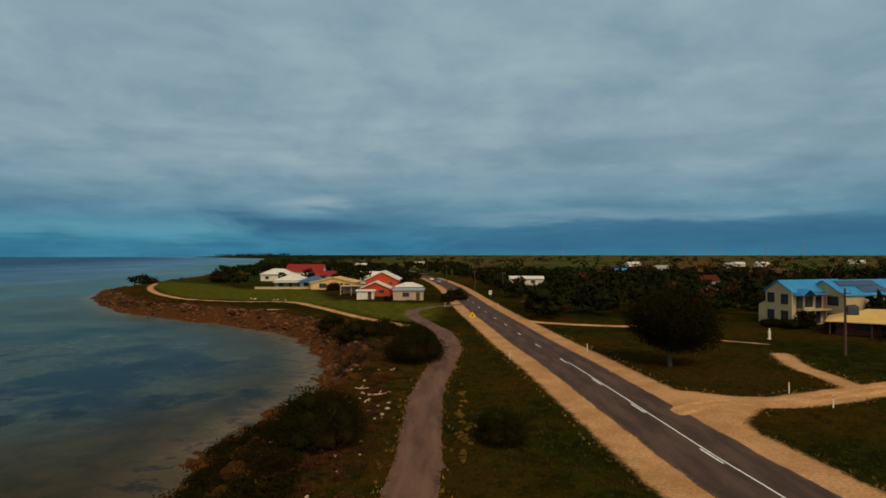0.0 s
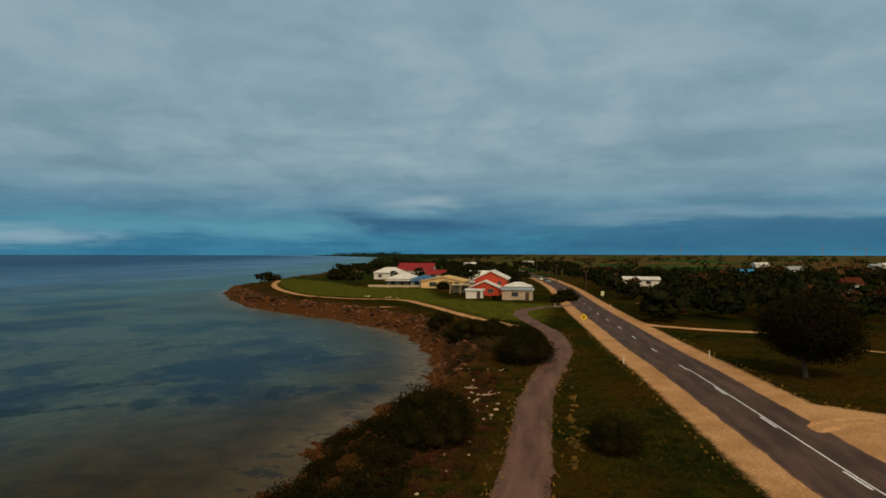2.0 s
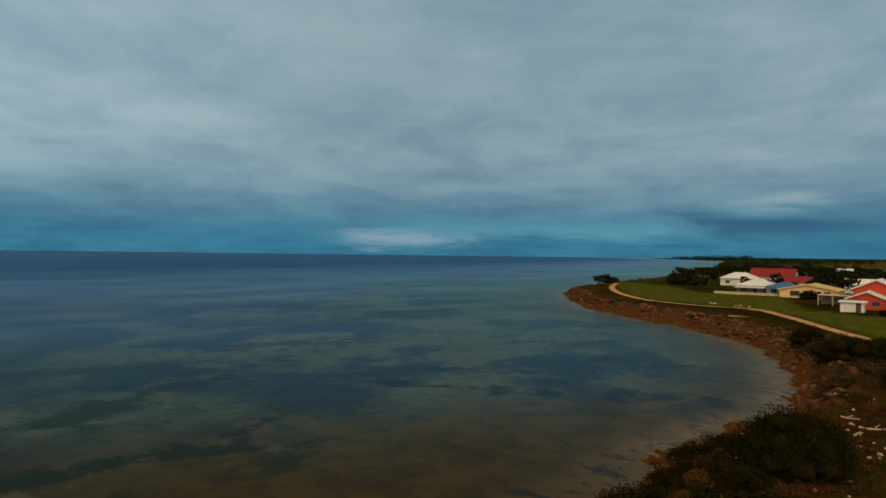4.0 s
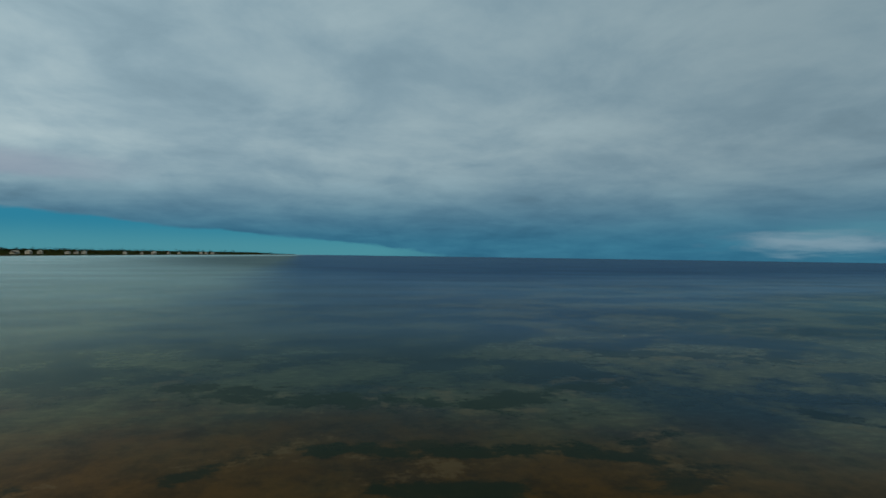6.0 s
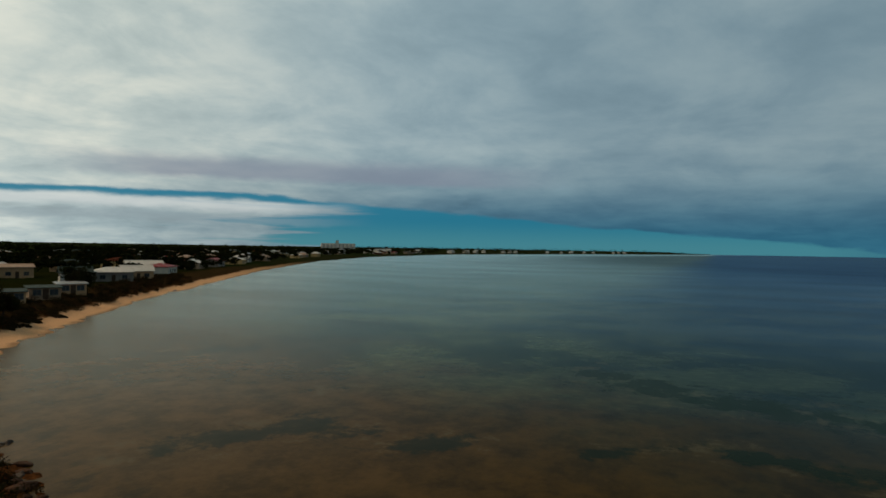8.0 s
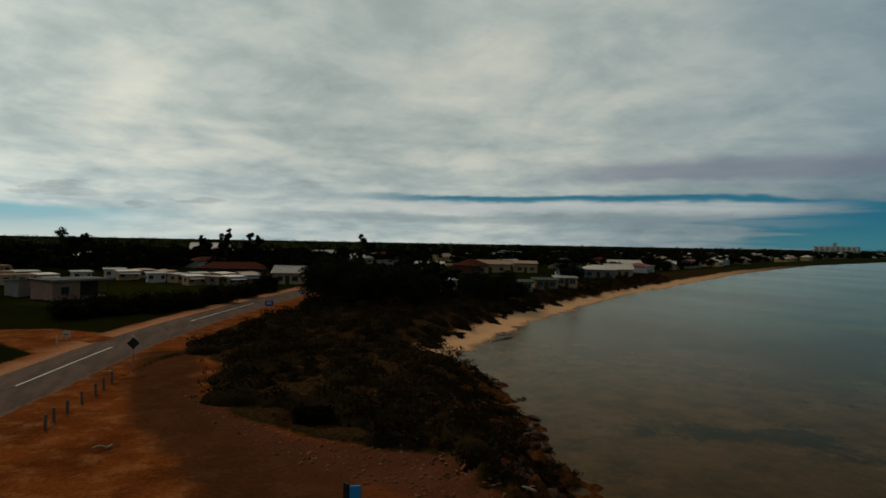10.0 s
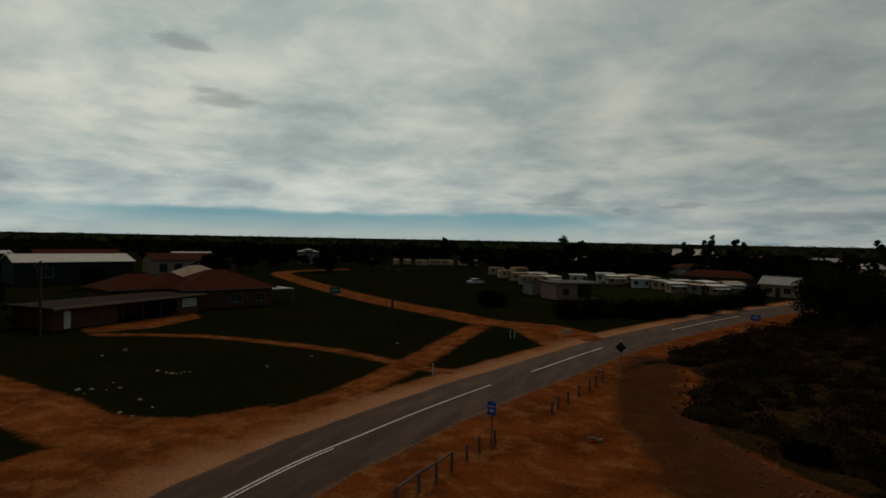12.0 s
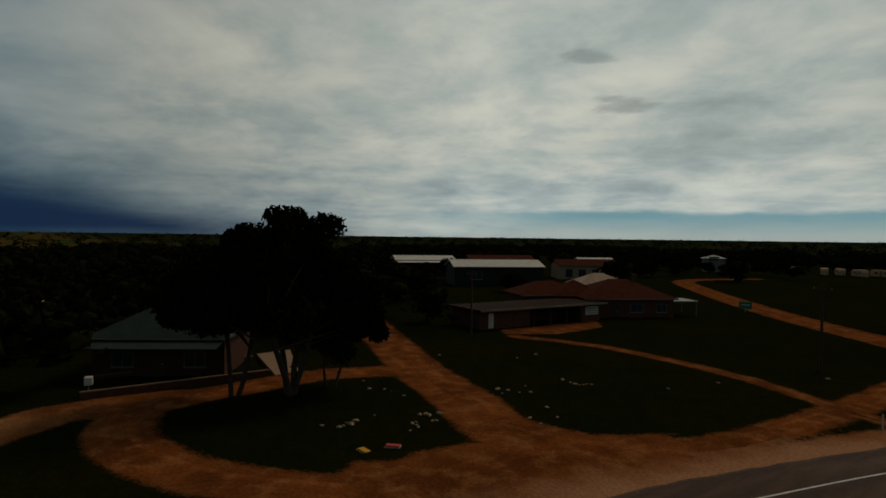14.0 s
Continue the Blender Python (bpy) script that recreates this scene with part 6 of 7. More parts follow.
# grain silos far along the bay
silo = thing("grain_silo", -2155, -1454, None, -56, "distant pale concrete grain silos with a tower", "grain silo")
for i in range(9):
    part("cylinder", rods(((-64 + i * 16, 0, -1), (-64 + i * 16, 0, 19), 8, 8), sides=20), ROOF_WHITE, silo)
part("tower", boxes((-2, -5, 0, 10, 5, 34)), WHITE, silo)
part("gallery", boxes((-70, -3, 19, 70, 3, 22)), WHITE, silo)

# wind turbines on the northern horizon
def wind_turbine():
    e = thing("wind_turbine", 820, 4200, None, 0, "distant pale wind turbine on flat farmland", "wind turbine", "wind turbines")
    part("tower", rods(((0, 0, -1), (0, 0, 46), 1.7, 1.0), sides=10), GREYWALL, e)
    part("nacelle", boxes((-1.2, -2.4, 45.2, 1.2, 4.0, 47.8), bevel=0.3), GREYWALL, e)
    for i in range(3):
        a = radians(20 + 120 * i)
        part("blade", rods(((0, -2.8, 46.5), (22 * math.sin(a), -2.8, 46.5 + 22 * math.cos(a)), 0.9, 0.25), sides=6), GREYWALL, e)
    return e


turbine = wind_turbine()
for px, py, tr in ((1630, 4100, 20), (1790, 4050, -15), (1880, 4120, 35), (2090, 3950, 5), (2140, 3960, -30), (2280, 3850, 15)):
    copy_thing(turbine, pose(px, py, ground_z(px, py), 0, 0, tr))

# ---- east: sheds, houses, gum tree ----
hip = house(60.5, -11.8, 11, 8.5, 3.3, 2.6, 239, SHADEBRICK, ROOF_GREEN, "brick house with a grey-green hipped steel roof", "hip", (("s", -3, 0.8, 1.8, 1.3), ("s", 3, 0.8, 1.8, 1.3), ("n", 0, 0.8, 1.8, 1.3)), (("s", 0),), ("s", 2.4))
house(98, 4, 14, 8, 2.2, 1.0, 268, GREYWALL, ROOF_SAND, "low house with a pale roof edge", "hip", (("s", 0, 0.8, 1.8, 1.3),))
house(171, -107, 19, 12, 4.6, 1.2, 248, BRICK, ROOF_WHITE, "long brown shed with a white roof edge", "gable", (("s", -5, 1.2, 2.2, 1.6), ("s", 4, 1.2, 2.2, 1.6)), (("s", 0),), ("s", 5), name="shed", category="shed")
house(125.5, -100.5, 23, 12, 4.7, 1.5, 246, surf("dark_green_steel", (0.018, 0.019, 0.014), (0.013, 0.014, 0.010), 1, 0.6, 0.1), ROOF_WHITE, "large dark shed with a pale steel roof", "gable", (("s", -6, 1.5, 3, 2.0),), (("s", 2),), name="shed", category="shed")
house(133, -142, 18, 10, 4.0, 1.6, 240, BUFF, ROOF_TERRA, "buff building with a brown roof and wide openings", "gable", (("s", -6, 0.5, 2.2, 2.4), ("s", -2, 0.5, 2.2, 2.4), ("s", 2, 0.5, 2.2, 2.4), ("s", 6, 0.5, 2.2, 2.4)), (), name="shed", category="shed")
house(150, -122, 20, 11, 5.0, 1.6, 245, BRICK, ROOF_TERRA, "brown shed behind other sheds", "gable", (("s", 0, 1, 2.4, 1.6),), (), name="shed", category="shed")
house(150, -165, 12, 9, 4.2, 1.2, 240, GREYWALL, ROOF_WHITE, "grey shed with a white roof", "gable", (("s", 0, 1, 2.4, 1.6),), (), name="shed", category="shed")
house(139, -220, 8, 7, 5.0, 1.2, 215, GREYWALL, ROOF_GREY, "pale two-storey house at the end of the road", "hip", (("s", -2, 0.8, 1.6, 1.3), ("s", 2, 0.8, 1.6, 1.3), ("s", 0, 4.3, 3.5, 1.4)), (("s", 0),))
gar = thing("garage", 67.0, -60.5, None, 268, "long low brick garage with a flat roof", "garage")
part("wall", boxes((-11, -3.2, -0.3, -2.5, 3.5, 2.3), (-2.5, 0.5, -0.3, 7.0, 3.5, 2.3), (7.0, -3.2, -0.3, 11, 3.5, 2.3)), BRICK, gar)
part("roof", boxes((-11.5, -4.2, 2.3, 11.4, 4.2, 2.55), bevel=0.03), surf("brown_steel", (0.030, 0.013, 0.007), (0.020, 0.009, 0.005), 0.8, 0.8, 0.1, spec=0.02), gar)
part("fascia", boxes((-11.6, -4.26, 2.36, 11.5, -4.2, 2.62)), surf("tan_board", (0.28, 0.18, 0.11), (0.22, 0.14, 0.085), 2, 0.7, 0.1), gar)
for px in (-2.4, 0.6, 3.6, 6.6):
    part("post", boxes((px - 0.07, -4.0, -0.2, px + 0.07, -3.86, 2.3)), DARKWOOD, gar)
part("notice", boxes((8.0, -3.26, 0.8, 10.6, -3.2, 2.0), bevel=0.01), WHITE, gar, "white board of unreadable lines")
for i in range(3):
    part("bar", boxes((8.2, -3.275, 1.0 + i * 0.32, 10.4, -3.262, 1.12 + i * 0.32)), GREYWALL, gar)
part("door", boxes((-9.6, -3.26, 0, -8.8, -3.2, 2.0)), WHITE, gar)
rb = house(67.5, -80, 14, 11, 2.9, 2.7, 242, BRICK, ROOF_TERRA, "red-brick house with a terracotta hipped roof", "hip", (("s", 1, 0.8, 2.0, 1.3), ("s", 5, 0.8, 1.6, 1.3), ("w", 0, 0.8, 1.8, 1.3)), (("s", -2.5),), chimney=True)
place(part("wing_roof", hip_roof(8, 8, 2.9, 2.4), ROOF_TERRA, rb), -6.5, 2.5, 0)
place(part("wing_wall", boxes((-4, -4, -0.3, 4, 4, 2.9)), BRICK, rb), -6.5, 2.5, 0)
place(part("carport_roof", boxes((-2.2, -2.5, 2.25, 2.2, 2.5, 2.4), bevel=0.02), ROOF_GREY, rb), 9.6, -1.5, 0)
for cx, cy in ((11.6, -3.8), (11.6, 0.8), (7.7, -3.8)):
    part("post", boxes((cx - 0.06, cy - 0.06, -0.2, cx + 0.06, cy + 0.06, 2.26)), FRAME, rb)
house(76, -72, 11, 8, 3.0, 2.0, 250, BRICK, ROOF_TERRA, "brick house with a dark red roof behind a garage", "hip", (("s", 0, 0.8, 1.8, 1.3),))
house(86, -96, 10, 8, 3.0, 2.2, 240, BRICK, ROOF_TAN, "brick house with a pale tan roof", "hip", (("s", 0, 0.8, 1.8, 1.3),))
# garden walls and ramp before the hip-roofed house
gw = thing("garden_wall", 52.0, -10.6, None, 272, "low brick garden wall with a pale coping at a track", "wall")
part("brickwork", boxes((-7.0, -0.12, -0.3, 7.0, 0.12, 0.5)), BRICK, gw)
part("coping", boxes((-7.05, -0.17, 0.5, 7.05, 0.17, 0.58), bevel=0.015), COPING, gw)
gw2 = thing("garden_wall", 58.6, -11.6, None, 278, "upper brick garden wall with a pale coping", "wall")
part("brickwork", boxes((-6.8, -0.12, -0.3, 6.8, 0.12, 0.45)), BRICK, gw2)
part("coping", boxes((-6.85, -0.17, 0.45, 6.85, 0.17, 0.53), bevel=0.015), COPING, gw2)
rampc = part("ramp", solid([(52.0, -18.1, 0.05), (52.6, -20.4, 0.05), (61.0, -22.6, 0.4), (60.4, -19.0, 0.4), (52.0, -18.1, -0.2), (52.6, -20.4, -0.2), (61.0, -22.6, -0.2), (60.4, -19.0, -0.2)],
                           [(0, 1, 2, 3), (7, 6, 5, 4), (0, 4, 5, 1), (1, 5, 6, 2), (2, 6, 7, 3), (3, 7, 4, 0)]), surf("ramp_concrete", (0.33, 0.205, 0.125), (0.24, 0.15, 0.09), 1.0, 0.9, 0.3))
tagged(rampc, "pale concrete driveway ramp beside a garden wall", "ramp")
bin_ = thing("letterbox", 53.0, -4.2, None, 80, "white letterbox on a short post", "letterbox")
part("box", boxes((-0.28, -0.3, 0.75, 0.28, 0.3, 1.35), bevel=0.04), WHITE, bin_)
part("post", boxes((-0.06, -0.06, -0.2, 0.06, 0.06, 0.75)), GREYWOOD, bin_)
for nm, x, y, c in (("yellow_cover", 31.6, -16.4, surf("cover_yellow", (0.75, 0.36, 0.02), (0.6, 0.28, 0.02), 4, 0.6, 0.1)), ("red_cover", 31.1, -18.0, surf("cover_red", (0.55, 0.05, 0.03), (0.45, 0.04, 0.03), 4, 0.6, 0.1))):
    o = thing("hydrant_cover", x, y, None, rng.uniform(0, 90), ("yellow" if "yellow" in nm else "red") + " painted hydrant cover lying in the grass", "hydrant cover")
    part("lid", boxes((-0.42, -0.22, 0.06, 0.42, 0.22, 0.14), bevel=0.03), c, o)
    part("collar", boxes((-0.46, -0.26, -0.1, 0.46, 0.26, 0.06)), CONCRETE, o)

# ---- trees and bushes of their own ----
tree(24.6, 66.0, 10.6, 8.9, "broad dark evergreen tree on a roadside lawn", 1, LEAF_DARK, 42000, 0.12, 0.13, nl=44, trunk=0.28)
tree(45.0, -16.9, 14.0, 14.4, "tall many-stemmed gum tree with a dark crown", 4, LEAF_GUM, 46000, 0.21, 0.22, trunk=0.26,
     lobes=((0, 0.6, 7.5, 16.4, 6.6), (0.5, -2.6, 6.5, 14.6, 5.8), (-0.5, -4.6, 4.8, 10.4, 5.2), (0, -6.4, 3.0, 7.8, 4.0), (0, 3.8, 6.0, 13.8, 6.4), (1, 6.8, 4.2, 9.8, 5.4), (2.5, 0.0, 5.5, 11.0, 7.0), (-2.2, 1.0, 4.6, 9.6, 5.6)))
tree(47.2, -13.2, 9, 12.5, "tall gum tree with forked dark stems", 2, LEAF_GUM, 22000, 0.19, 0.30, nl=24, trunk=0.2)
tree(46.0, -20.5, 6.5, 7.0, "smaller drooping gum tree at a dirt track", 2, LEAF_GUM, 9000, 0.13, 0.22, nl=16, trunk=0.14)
grp_k = "dense dark trees beside the road"
for x, y, w, h in ((-21.5, -101, 8, 8), (-27, -98, 9, 8.6), (-33, -95, 8, 7.4), (-24.5, -106, 8, 8), (-38, -99, 7, 6)):
    tree(x, y, w, h, "dense dark evergreen tree beside the bay", 1, LEAF_CLUMP, 6500, 0.22, 0.1, grp_k, 18)
for x, y, w, h in ((-50.5, -103, 7, 6), (-55.5, -101.5, 7, 6), (-60, -104, 5, 4.5), (-94, -134, 6, 6)):
    tree(x, y, w, h, "rounded dark coastal tree behind the beach", 1, LEAF_CLUMP, 4500, 0.22, 0.1, "coastal trees", 14)
for x, y, w, h in ((-17, -259, 7, 16.2), (-83, -288, 9, 15), (36, -257, 14, 14.5), (168, -470, 12, 15), (-27, -262, 9, 14.5), (-9, -266, 8, 13)):
    tree(x, y, w, h, "tall dark pine standing over the town", 1, LEAF_CLUMP, 6000, 0.3, 0.2, "tall trees on the skyline", 20, 0.35,
         lobes=[(rng.uniform(-0.32, 0.32) * w, rng.uniform(-0.2, 0.2) * w, h * b, h * t, w * g) for b, t, g in ((0.35, 0.62, 0.6), (0.45, 0.76, 0.5), (0.5, 0.86, 0.42), (0.62, 1.0, 0.36), (0.3, 0.7, 0.5), (0.55, 0.92, 0.3))])
bush(-3.1, 69.5, 7.4, 5.2, "large dark rounded bush beside the old lane", count=19000, size=0.095)
bush(-8.0, 39.0, 6.4, 3.9, "wide dark coastal bush above the water", count=19000, size=0.078)
bush(3.7, 39.0, 3.5, 2.3, "rounded dark bush on the grass verge", count=9000, size=0.06)
bush(-18.6, 101, 5, 2.6, "dark bush on the rocky bank", count=3000)
bush(-12.0, 85.5, 6.5, 3.2, "broad dark bush above the rocks", count=4500)
bush(-8.5, 90, 5, 3.0, "dark bush beside the footpath", count=3000)
bush(-123.3, 256, 8, 2.6, "round dark bush at the tip of the point", count=2000, size=0.25)
bush(-96, 268, 14, 6.8, "tall dark bush behind the lawn of the point", count=3000, size=0.35)
bush(-37, 207, 5.5, 3.0, "dark garden bush before an ochre house", count=1800, size=0.2)
bush(-14.5, 160, 2.5, 1.6, "small dark garden bush", count=900, size=0.15)
bush(3.5, 163, 7, 3.2, "dark hedge-like bush beside the lane", count=2500, size=0.18)
bush(1.2, 156, 4, 2.2, "dark low bush beside the lane", count=1500, size=0.16)
for x, y, w, h in ((55.5, 103, 4, 1.2), (59.2, 99.5, 3.5, 3.6), (64, 99.5, 3.5, 1.2), (58, 100.5, 5, 1.2), (63.5, 84.5, 5, 3.0)):
    bush(x, y, w, h, "dark garden shrub before a cream house", count=1500, size=0.14)
for x, y, w, h in ((-7.5, -36.5, 2.2, 0.8), (27, -101, 6, 2.4), (31, -111, 4, 1.6), (12.5, -92, 6, 2.6), (8, -95, 7, 2.8), (3, -98, 7, 3.0), (-1.5, -101, 6, 2.8), (-6, -108, 7, 3.2), (-11, -117, 6, 3), (-16, -128, 6, 4)):
    bush(x, y, w, h, "low dark bush in rough grass", count=1600, size=0.16)

# ---- woods, scrub, grass, stones ----
BUILT = np.array([(o.matrix_world.translation.x, o.matrix_world.translation.y) for o in scene.objects if o.parent is None and o.name.split(".")[0] in
                  ("house", "shed", "farm_shed", "caravan", "garage", "outbuilding", "veranda_annex", "house_wing", "carport", "car", "grain_silo", "cabin")])
LAWNS = [[(-130, 280), (-100, 235), (-60, 212), (-4, 155), (-20, 120), (-48, 150), (-80, 180)], [(16, 47), (13, 116), (40, 114), (52, 104), (62, 100), (66, 82), (90, 70), (90, 55), (40, 40)],
         [(18, -30), (20, -78), (34, -86), (62, -106), (62, -40), (52, 6), (20, 30)], [(11, -80), (26, -84), (100, -145), (130, -190), (130, -250), (80, -225), (0, -165), (-8, -100)],
         [(13, 140), (17, 240), (6, 240), (2, 150)], [(-72, 203), (-10, 168), (-4, 200), (-28, 236), (-72, 238)], [(-150, 330), (-150, 205), (-85, 235), (-80, 276), (-95, 330)],
         [(18, 20), (18, 60), (60, 60), (60, 20)], [(22, 165), (30, 165), (43, 243), (25, 243)], [(-10, -104), (24, -100), (28, -186), (-20, -190), (-32, -152), (-22, -126)],
         [(58, -40), (62, -110), (128, -190), (190, -140), (182, -88), (118, -76)], [(-40, -112), (-60, -145), (-90, -222), (-128, -214), (-104, -150), (-75, -118)]]


def clear_of(x, y, gap):
    ok = np.ones(x.shape, bool)
    for bx, by in BUILT:
        ok &= (x - bx) ** 2 + (y - by) ** 2 > gap * gap
    return ok


def scatter(n, x0, x1, y0, y1, gap=9.0, road=7.0, inland=10.0, lawns=True):
    x, y = rng.uniform(x0, x1, n), rng.uniform(y0, y1, n)
    ok = (shore_dist(x, y) > inland) & (dirt_dist(x, y) < -road * 0.35) & (line_dist(x, y, ROAD) > road) & clear_of(x, y, gap)
    if lawns:
        for p in LAWNS:
            ok &= ~inside(x, y, p)
    ok &= np.hypot(x, y) > 34
    return x[ok], y[ok]


def spots(x, y, w0, w1, h0, h1):
    w = rng.uniform(w0, w1, len(x))
    return np.column_stack([x, y, w, np.clip(w * rng.uniform(0.6, 0.95, len(x)), h0, h1)])


x, y = scatter(900, 18, 330, 118, 330, 8)
wood("wood", spots(x, y, 5, 10, 3.5, 6.5), "dense dark low coastal woodland beside the road", LEAF_FAR, 72)
x, y = scatter(90, 20, 260, 115, 420, 8)
wood("wood", spots(x, y, 5, 9, 3.5, 6), "reddish-brown trees in the woodland", LEAF_RUSTY, 140)
x, y = scatter(520, -150, 20, 205, 640, 9)
wood("wood", spots(x, y, 5, 10, 3.5, 6), "dark trees among the houses of the point", LEAF_FAR, 72)
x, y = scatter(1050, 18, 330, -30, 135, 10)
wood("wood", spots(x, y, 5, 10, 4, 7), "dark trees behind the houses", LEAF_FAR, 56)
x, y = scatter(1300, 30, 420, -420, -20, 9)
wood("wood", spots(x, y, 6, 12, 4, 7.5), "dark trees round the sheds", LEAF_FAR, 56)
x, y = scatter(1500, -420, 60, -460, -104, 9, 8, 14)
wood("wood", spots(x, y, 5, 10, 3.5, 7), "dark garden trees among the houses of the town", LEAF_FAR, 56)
x, y = scatter(1100, -1300, -300, -1000, -280, 10, 6, 16)
wood("wood", spots(x, y, 7, 13, 5, 9), "dark trees round the bay", LEAF_FAR, 46)


for px, py, lab in ((np.array([66, 68, 71, 74, 84, 86, 80, 92, 95, 78, 88]), np.array([4, 1, -1, 2, 1, -4, 8, -8, 2, -3, 6]), "dark trees behind a hip-roofed house"),
                    (rng.uniform(-60, 75, 260), rng.uniform(-330, -232, 260), "dark trees behind the caravans"),
                    (rng.uniform(96, 190, 46), rng.uniform(-215, -60, 46), "dark trees between the sheds")):
    ok = clear_of(px.astype(float), py.astype(float), 11) & (dirt_dist(px.astype(float), py.astype(float)) < -4)
    wood("wood", spots(px[ok].astype(float), py[ok].astype(float), 6, 10, 4.5, 7), lab, LEAF_FAR, 180)


def far_wood(n, a0, a1, r0, r1, lab, lo=6, hi=9):
    a, r = np.radians(rng.uniform(a0, a1, n)), r0 * (r1 / r0) ** rng.random(n)
    x, y = -r * np.sin(a), r * np.cos(a)
    ok = (shore_dist(x, y) > 18) & clear_of(x, y, 14)
    x, y = x[ok], y[ok]
    w = rng.uniform(9, 17, len(x)) * (np.hypot(x, y) / 900) ** 0.45
    wood("far_wood", np.column_stack([x, y, w, np.clip(w * 0.7, lo, hi)]), lab, LEAF_FAR, 36, False)


far_wood(620, -60, 24, 340, 3000, "far low woods and hedgerows on flat farmland")
far_wood(1900, 120, 285, 380, 3600, "far dark woods behind the town", 6, 10)
far_wood(260, 14, 22.6, 2600, 4000, "dark trees on a far headland", 10, 19)
far_wood(500, 91, 122, 1500, 4400, "dark line of trees along the far shore", 7, 11)


def scrub(name, x, y, w, h, label, leaf, count, size):
    vs, fs, n = [], [], 0
    z = ground_z(x, y)
    for i in range(len(x)):
        bl = [(x[i] + rng.normal(0, w[i] * 0.22), y[i] + rng.normal(0, w[i] * 0.22), z[i] + h[i] * rng.uniform(0.2, 0.6), w[i] * rng.uniform(0.2, 0.36)) for _ in range(4)]
        v, f = leaves(bl, count, size, min(1.0, h[i] / w[i] * 1.1), 0.55)
        v[:, 2] = np.maximum(v[:, 2], z[i] - 0.15)
        vs.append(v)
        fs.append(f + n)
        n += len(v)
    return tagged(link_mesh(name, np.concatenate(vs), np.concatenate(fs), leaf), label, "scrub", kind="stuff")


def heath_underlay(x, y, w, h, label, step=0.45, reach=75.0):
    """A closed, uneven sheet added under low heath, rising over each shrub, coloured as its inner shade."""
    near = x > -reach
    x, y, w, h = x[near], y[near], w[near], h[near]
    gx, gy = np.meshgrid(np.arange(x.min() - 2, x.max() + 2, step), np.arange(y.min() - 2, y.max() + 2, step), indexing="ij")
    px, py = (gx + rng.uniform(-0.4, 0.4, gx.shape) * step).ravel(), (gy + rng.uniform(-0.4, 0.4, gx.shape) * step).ravel()
    top = np.full(px.shape, -0.5)
    for i in range(len(x)):
        d = ((px - x[i]) ** 2 + (py - y[i]) ** 2) / (0.62 * w[i]) ** 2
        hit = d < 1
        top[hit] = np.maximum(top[hit], 0.32 * h[i] * np.sqrt(1 - d[hit]))
    z = ground_z(px, py) + top + 0.07 * wobble(px, py, 2.9, 3)
    n, m = gx.shape
    i, j = np.meshgrid(np.arange(n - 1), np.arange(m - 1), indexing="ij")
    q = np.stack([i * m + j, (i + 1) * m + j, (i + 1) * m + j + 1, i * m + j + 1], -1).reshape(-1, 4)
    q = q[(top[q] > -0.4).sum(1) >= 2]
    # dark colour stands for shade between the shrubs
    return tagged(link_mesh("heath", np.column_stack([px, py, z]), q, surf("shaded_twigs", (0.008, 0.007, 0.003), (0.026, 0.016, 0.007), 0.5, 0.95, 0.9, fine=7.0, stain=(0.040, 0.020, 0.008), spec=0.0)), label, "scrub", kind="stuff")


def scrub_spots(n, poly, inland, dirt=-0.6):
    p = np.array(poly)
    x, y = rng.uniform(p[:, 0].min(), p[:, 0].max(), n), rng.uniform(p[:, 1].min(), p[:, 1].max(), n)
    ok = inside(x, y, poly) & (shore_dist(x, y) > inland) & (dirt_dist(x, y) < dirt)
    return x[ok], y[ok]


x, y = scrub_spots(5200, [p for p in HEATH if p[0] > -200], 3.6)
w = rng.uniform(1.2, 3.2, len(x))
h = w * rng.uniform(0.3, 0.7, len(x))
heath_underlay(x, y, w, h, "dark sheet for shade under the coastal heath leaves")
scrub("scrub", x, y, w, h, "dense dark coastal heath between road and beach", LEAF_HEATH, 160, 0.125)
x, y = scrub_spots(2600, [p for p in HEATH if p[0] > -200], 3.4)
w = rng.uniform(0.8, 2.0, len(x))
scrub("scrub", x, y, w, w * rng.uniform(0.35, 0.6, len(x)), "brown and olive patches of coastal heath", LEAF_RUSTY, 110, 0.07)
BANK = [(-13, 22), (-4.2, 24), (-4.5, 45), (-5, 62), (-6, 80), (-14, 108), (-30, 126), (-60, 148), (-100, 190), (-118, 215), (-118, 203), (-79, 149), (-45, 125), (-20, 97), (-11, 64), (-15, 45)]
x, y = scrub_spots(2600, BANK, 1.4)
keep = rng.random(len(x)) < np.where(y < 64, 0.22, 0.75)
x, y = x[keep], y[keep]
w = rng.uniform(0.5, 1.7, len(x))
scrub("scrub", x, y, w, w * rng.uniform(0.4, 0.65, len(x)), "olive-brown scrub on the rocky bank", LEAF_OLIVE, 110, 0.075)
x, y = scrub_spots(900, BANK, 1.0)
keep = y > 60
x, y = x[keep], y[keep]
w = rng.uniform(0.8, 2.4, len(x))
scrub("scrub", x, y, w, w * rng.uniform(0.4, 0.65, len(x)), "dark green scrub in clumps on the rocky bank", LEAF_HEATH, 130, 0.09)
x, y = scrub_spots(420, [(-17.5, 20), (-7, 20), (-7.5, 33), (-10, 37), (-12.5, 46), (-16.5, 44), (-17.5, 30)], 1.3)
w = rng.uniform(1.0, 2.6, len(x))
scrub("scrub", x, y, w, w * rng.uniform(0.3, 0.55, len(x)), "dark scrub above the water's edge", LEAF_DARK, 240, 0.075)
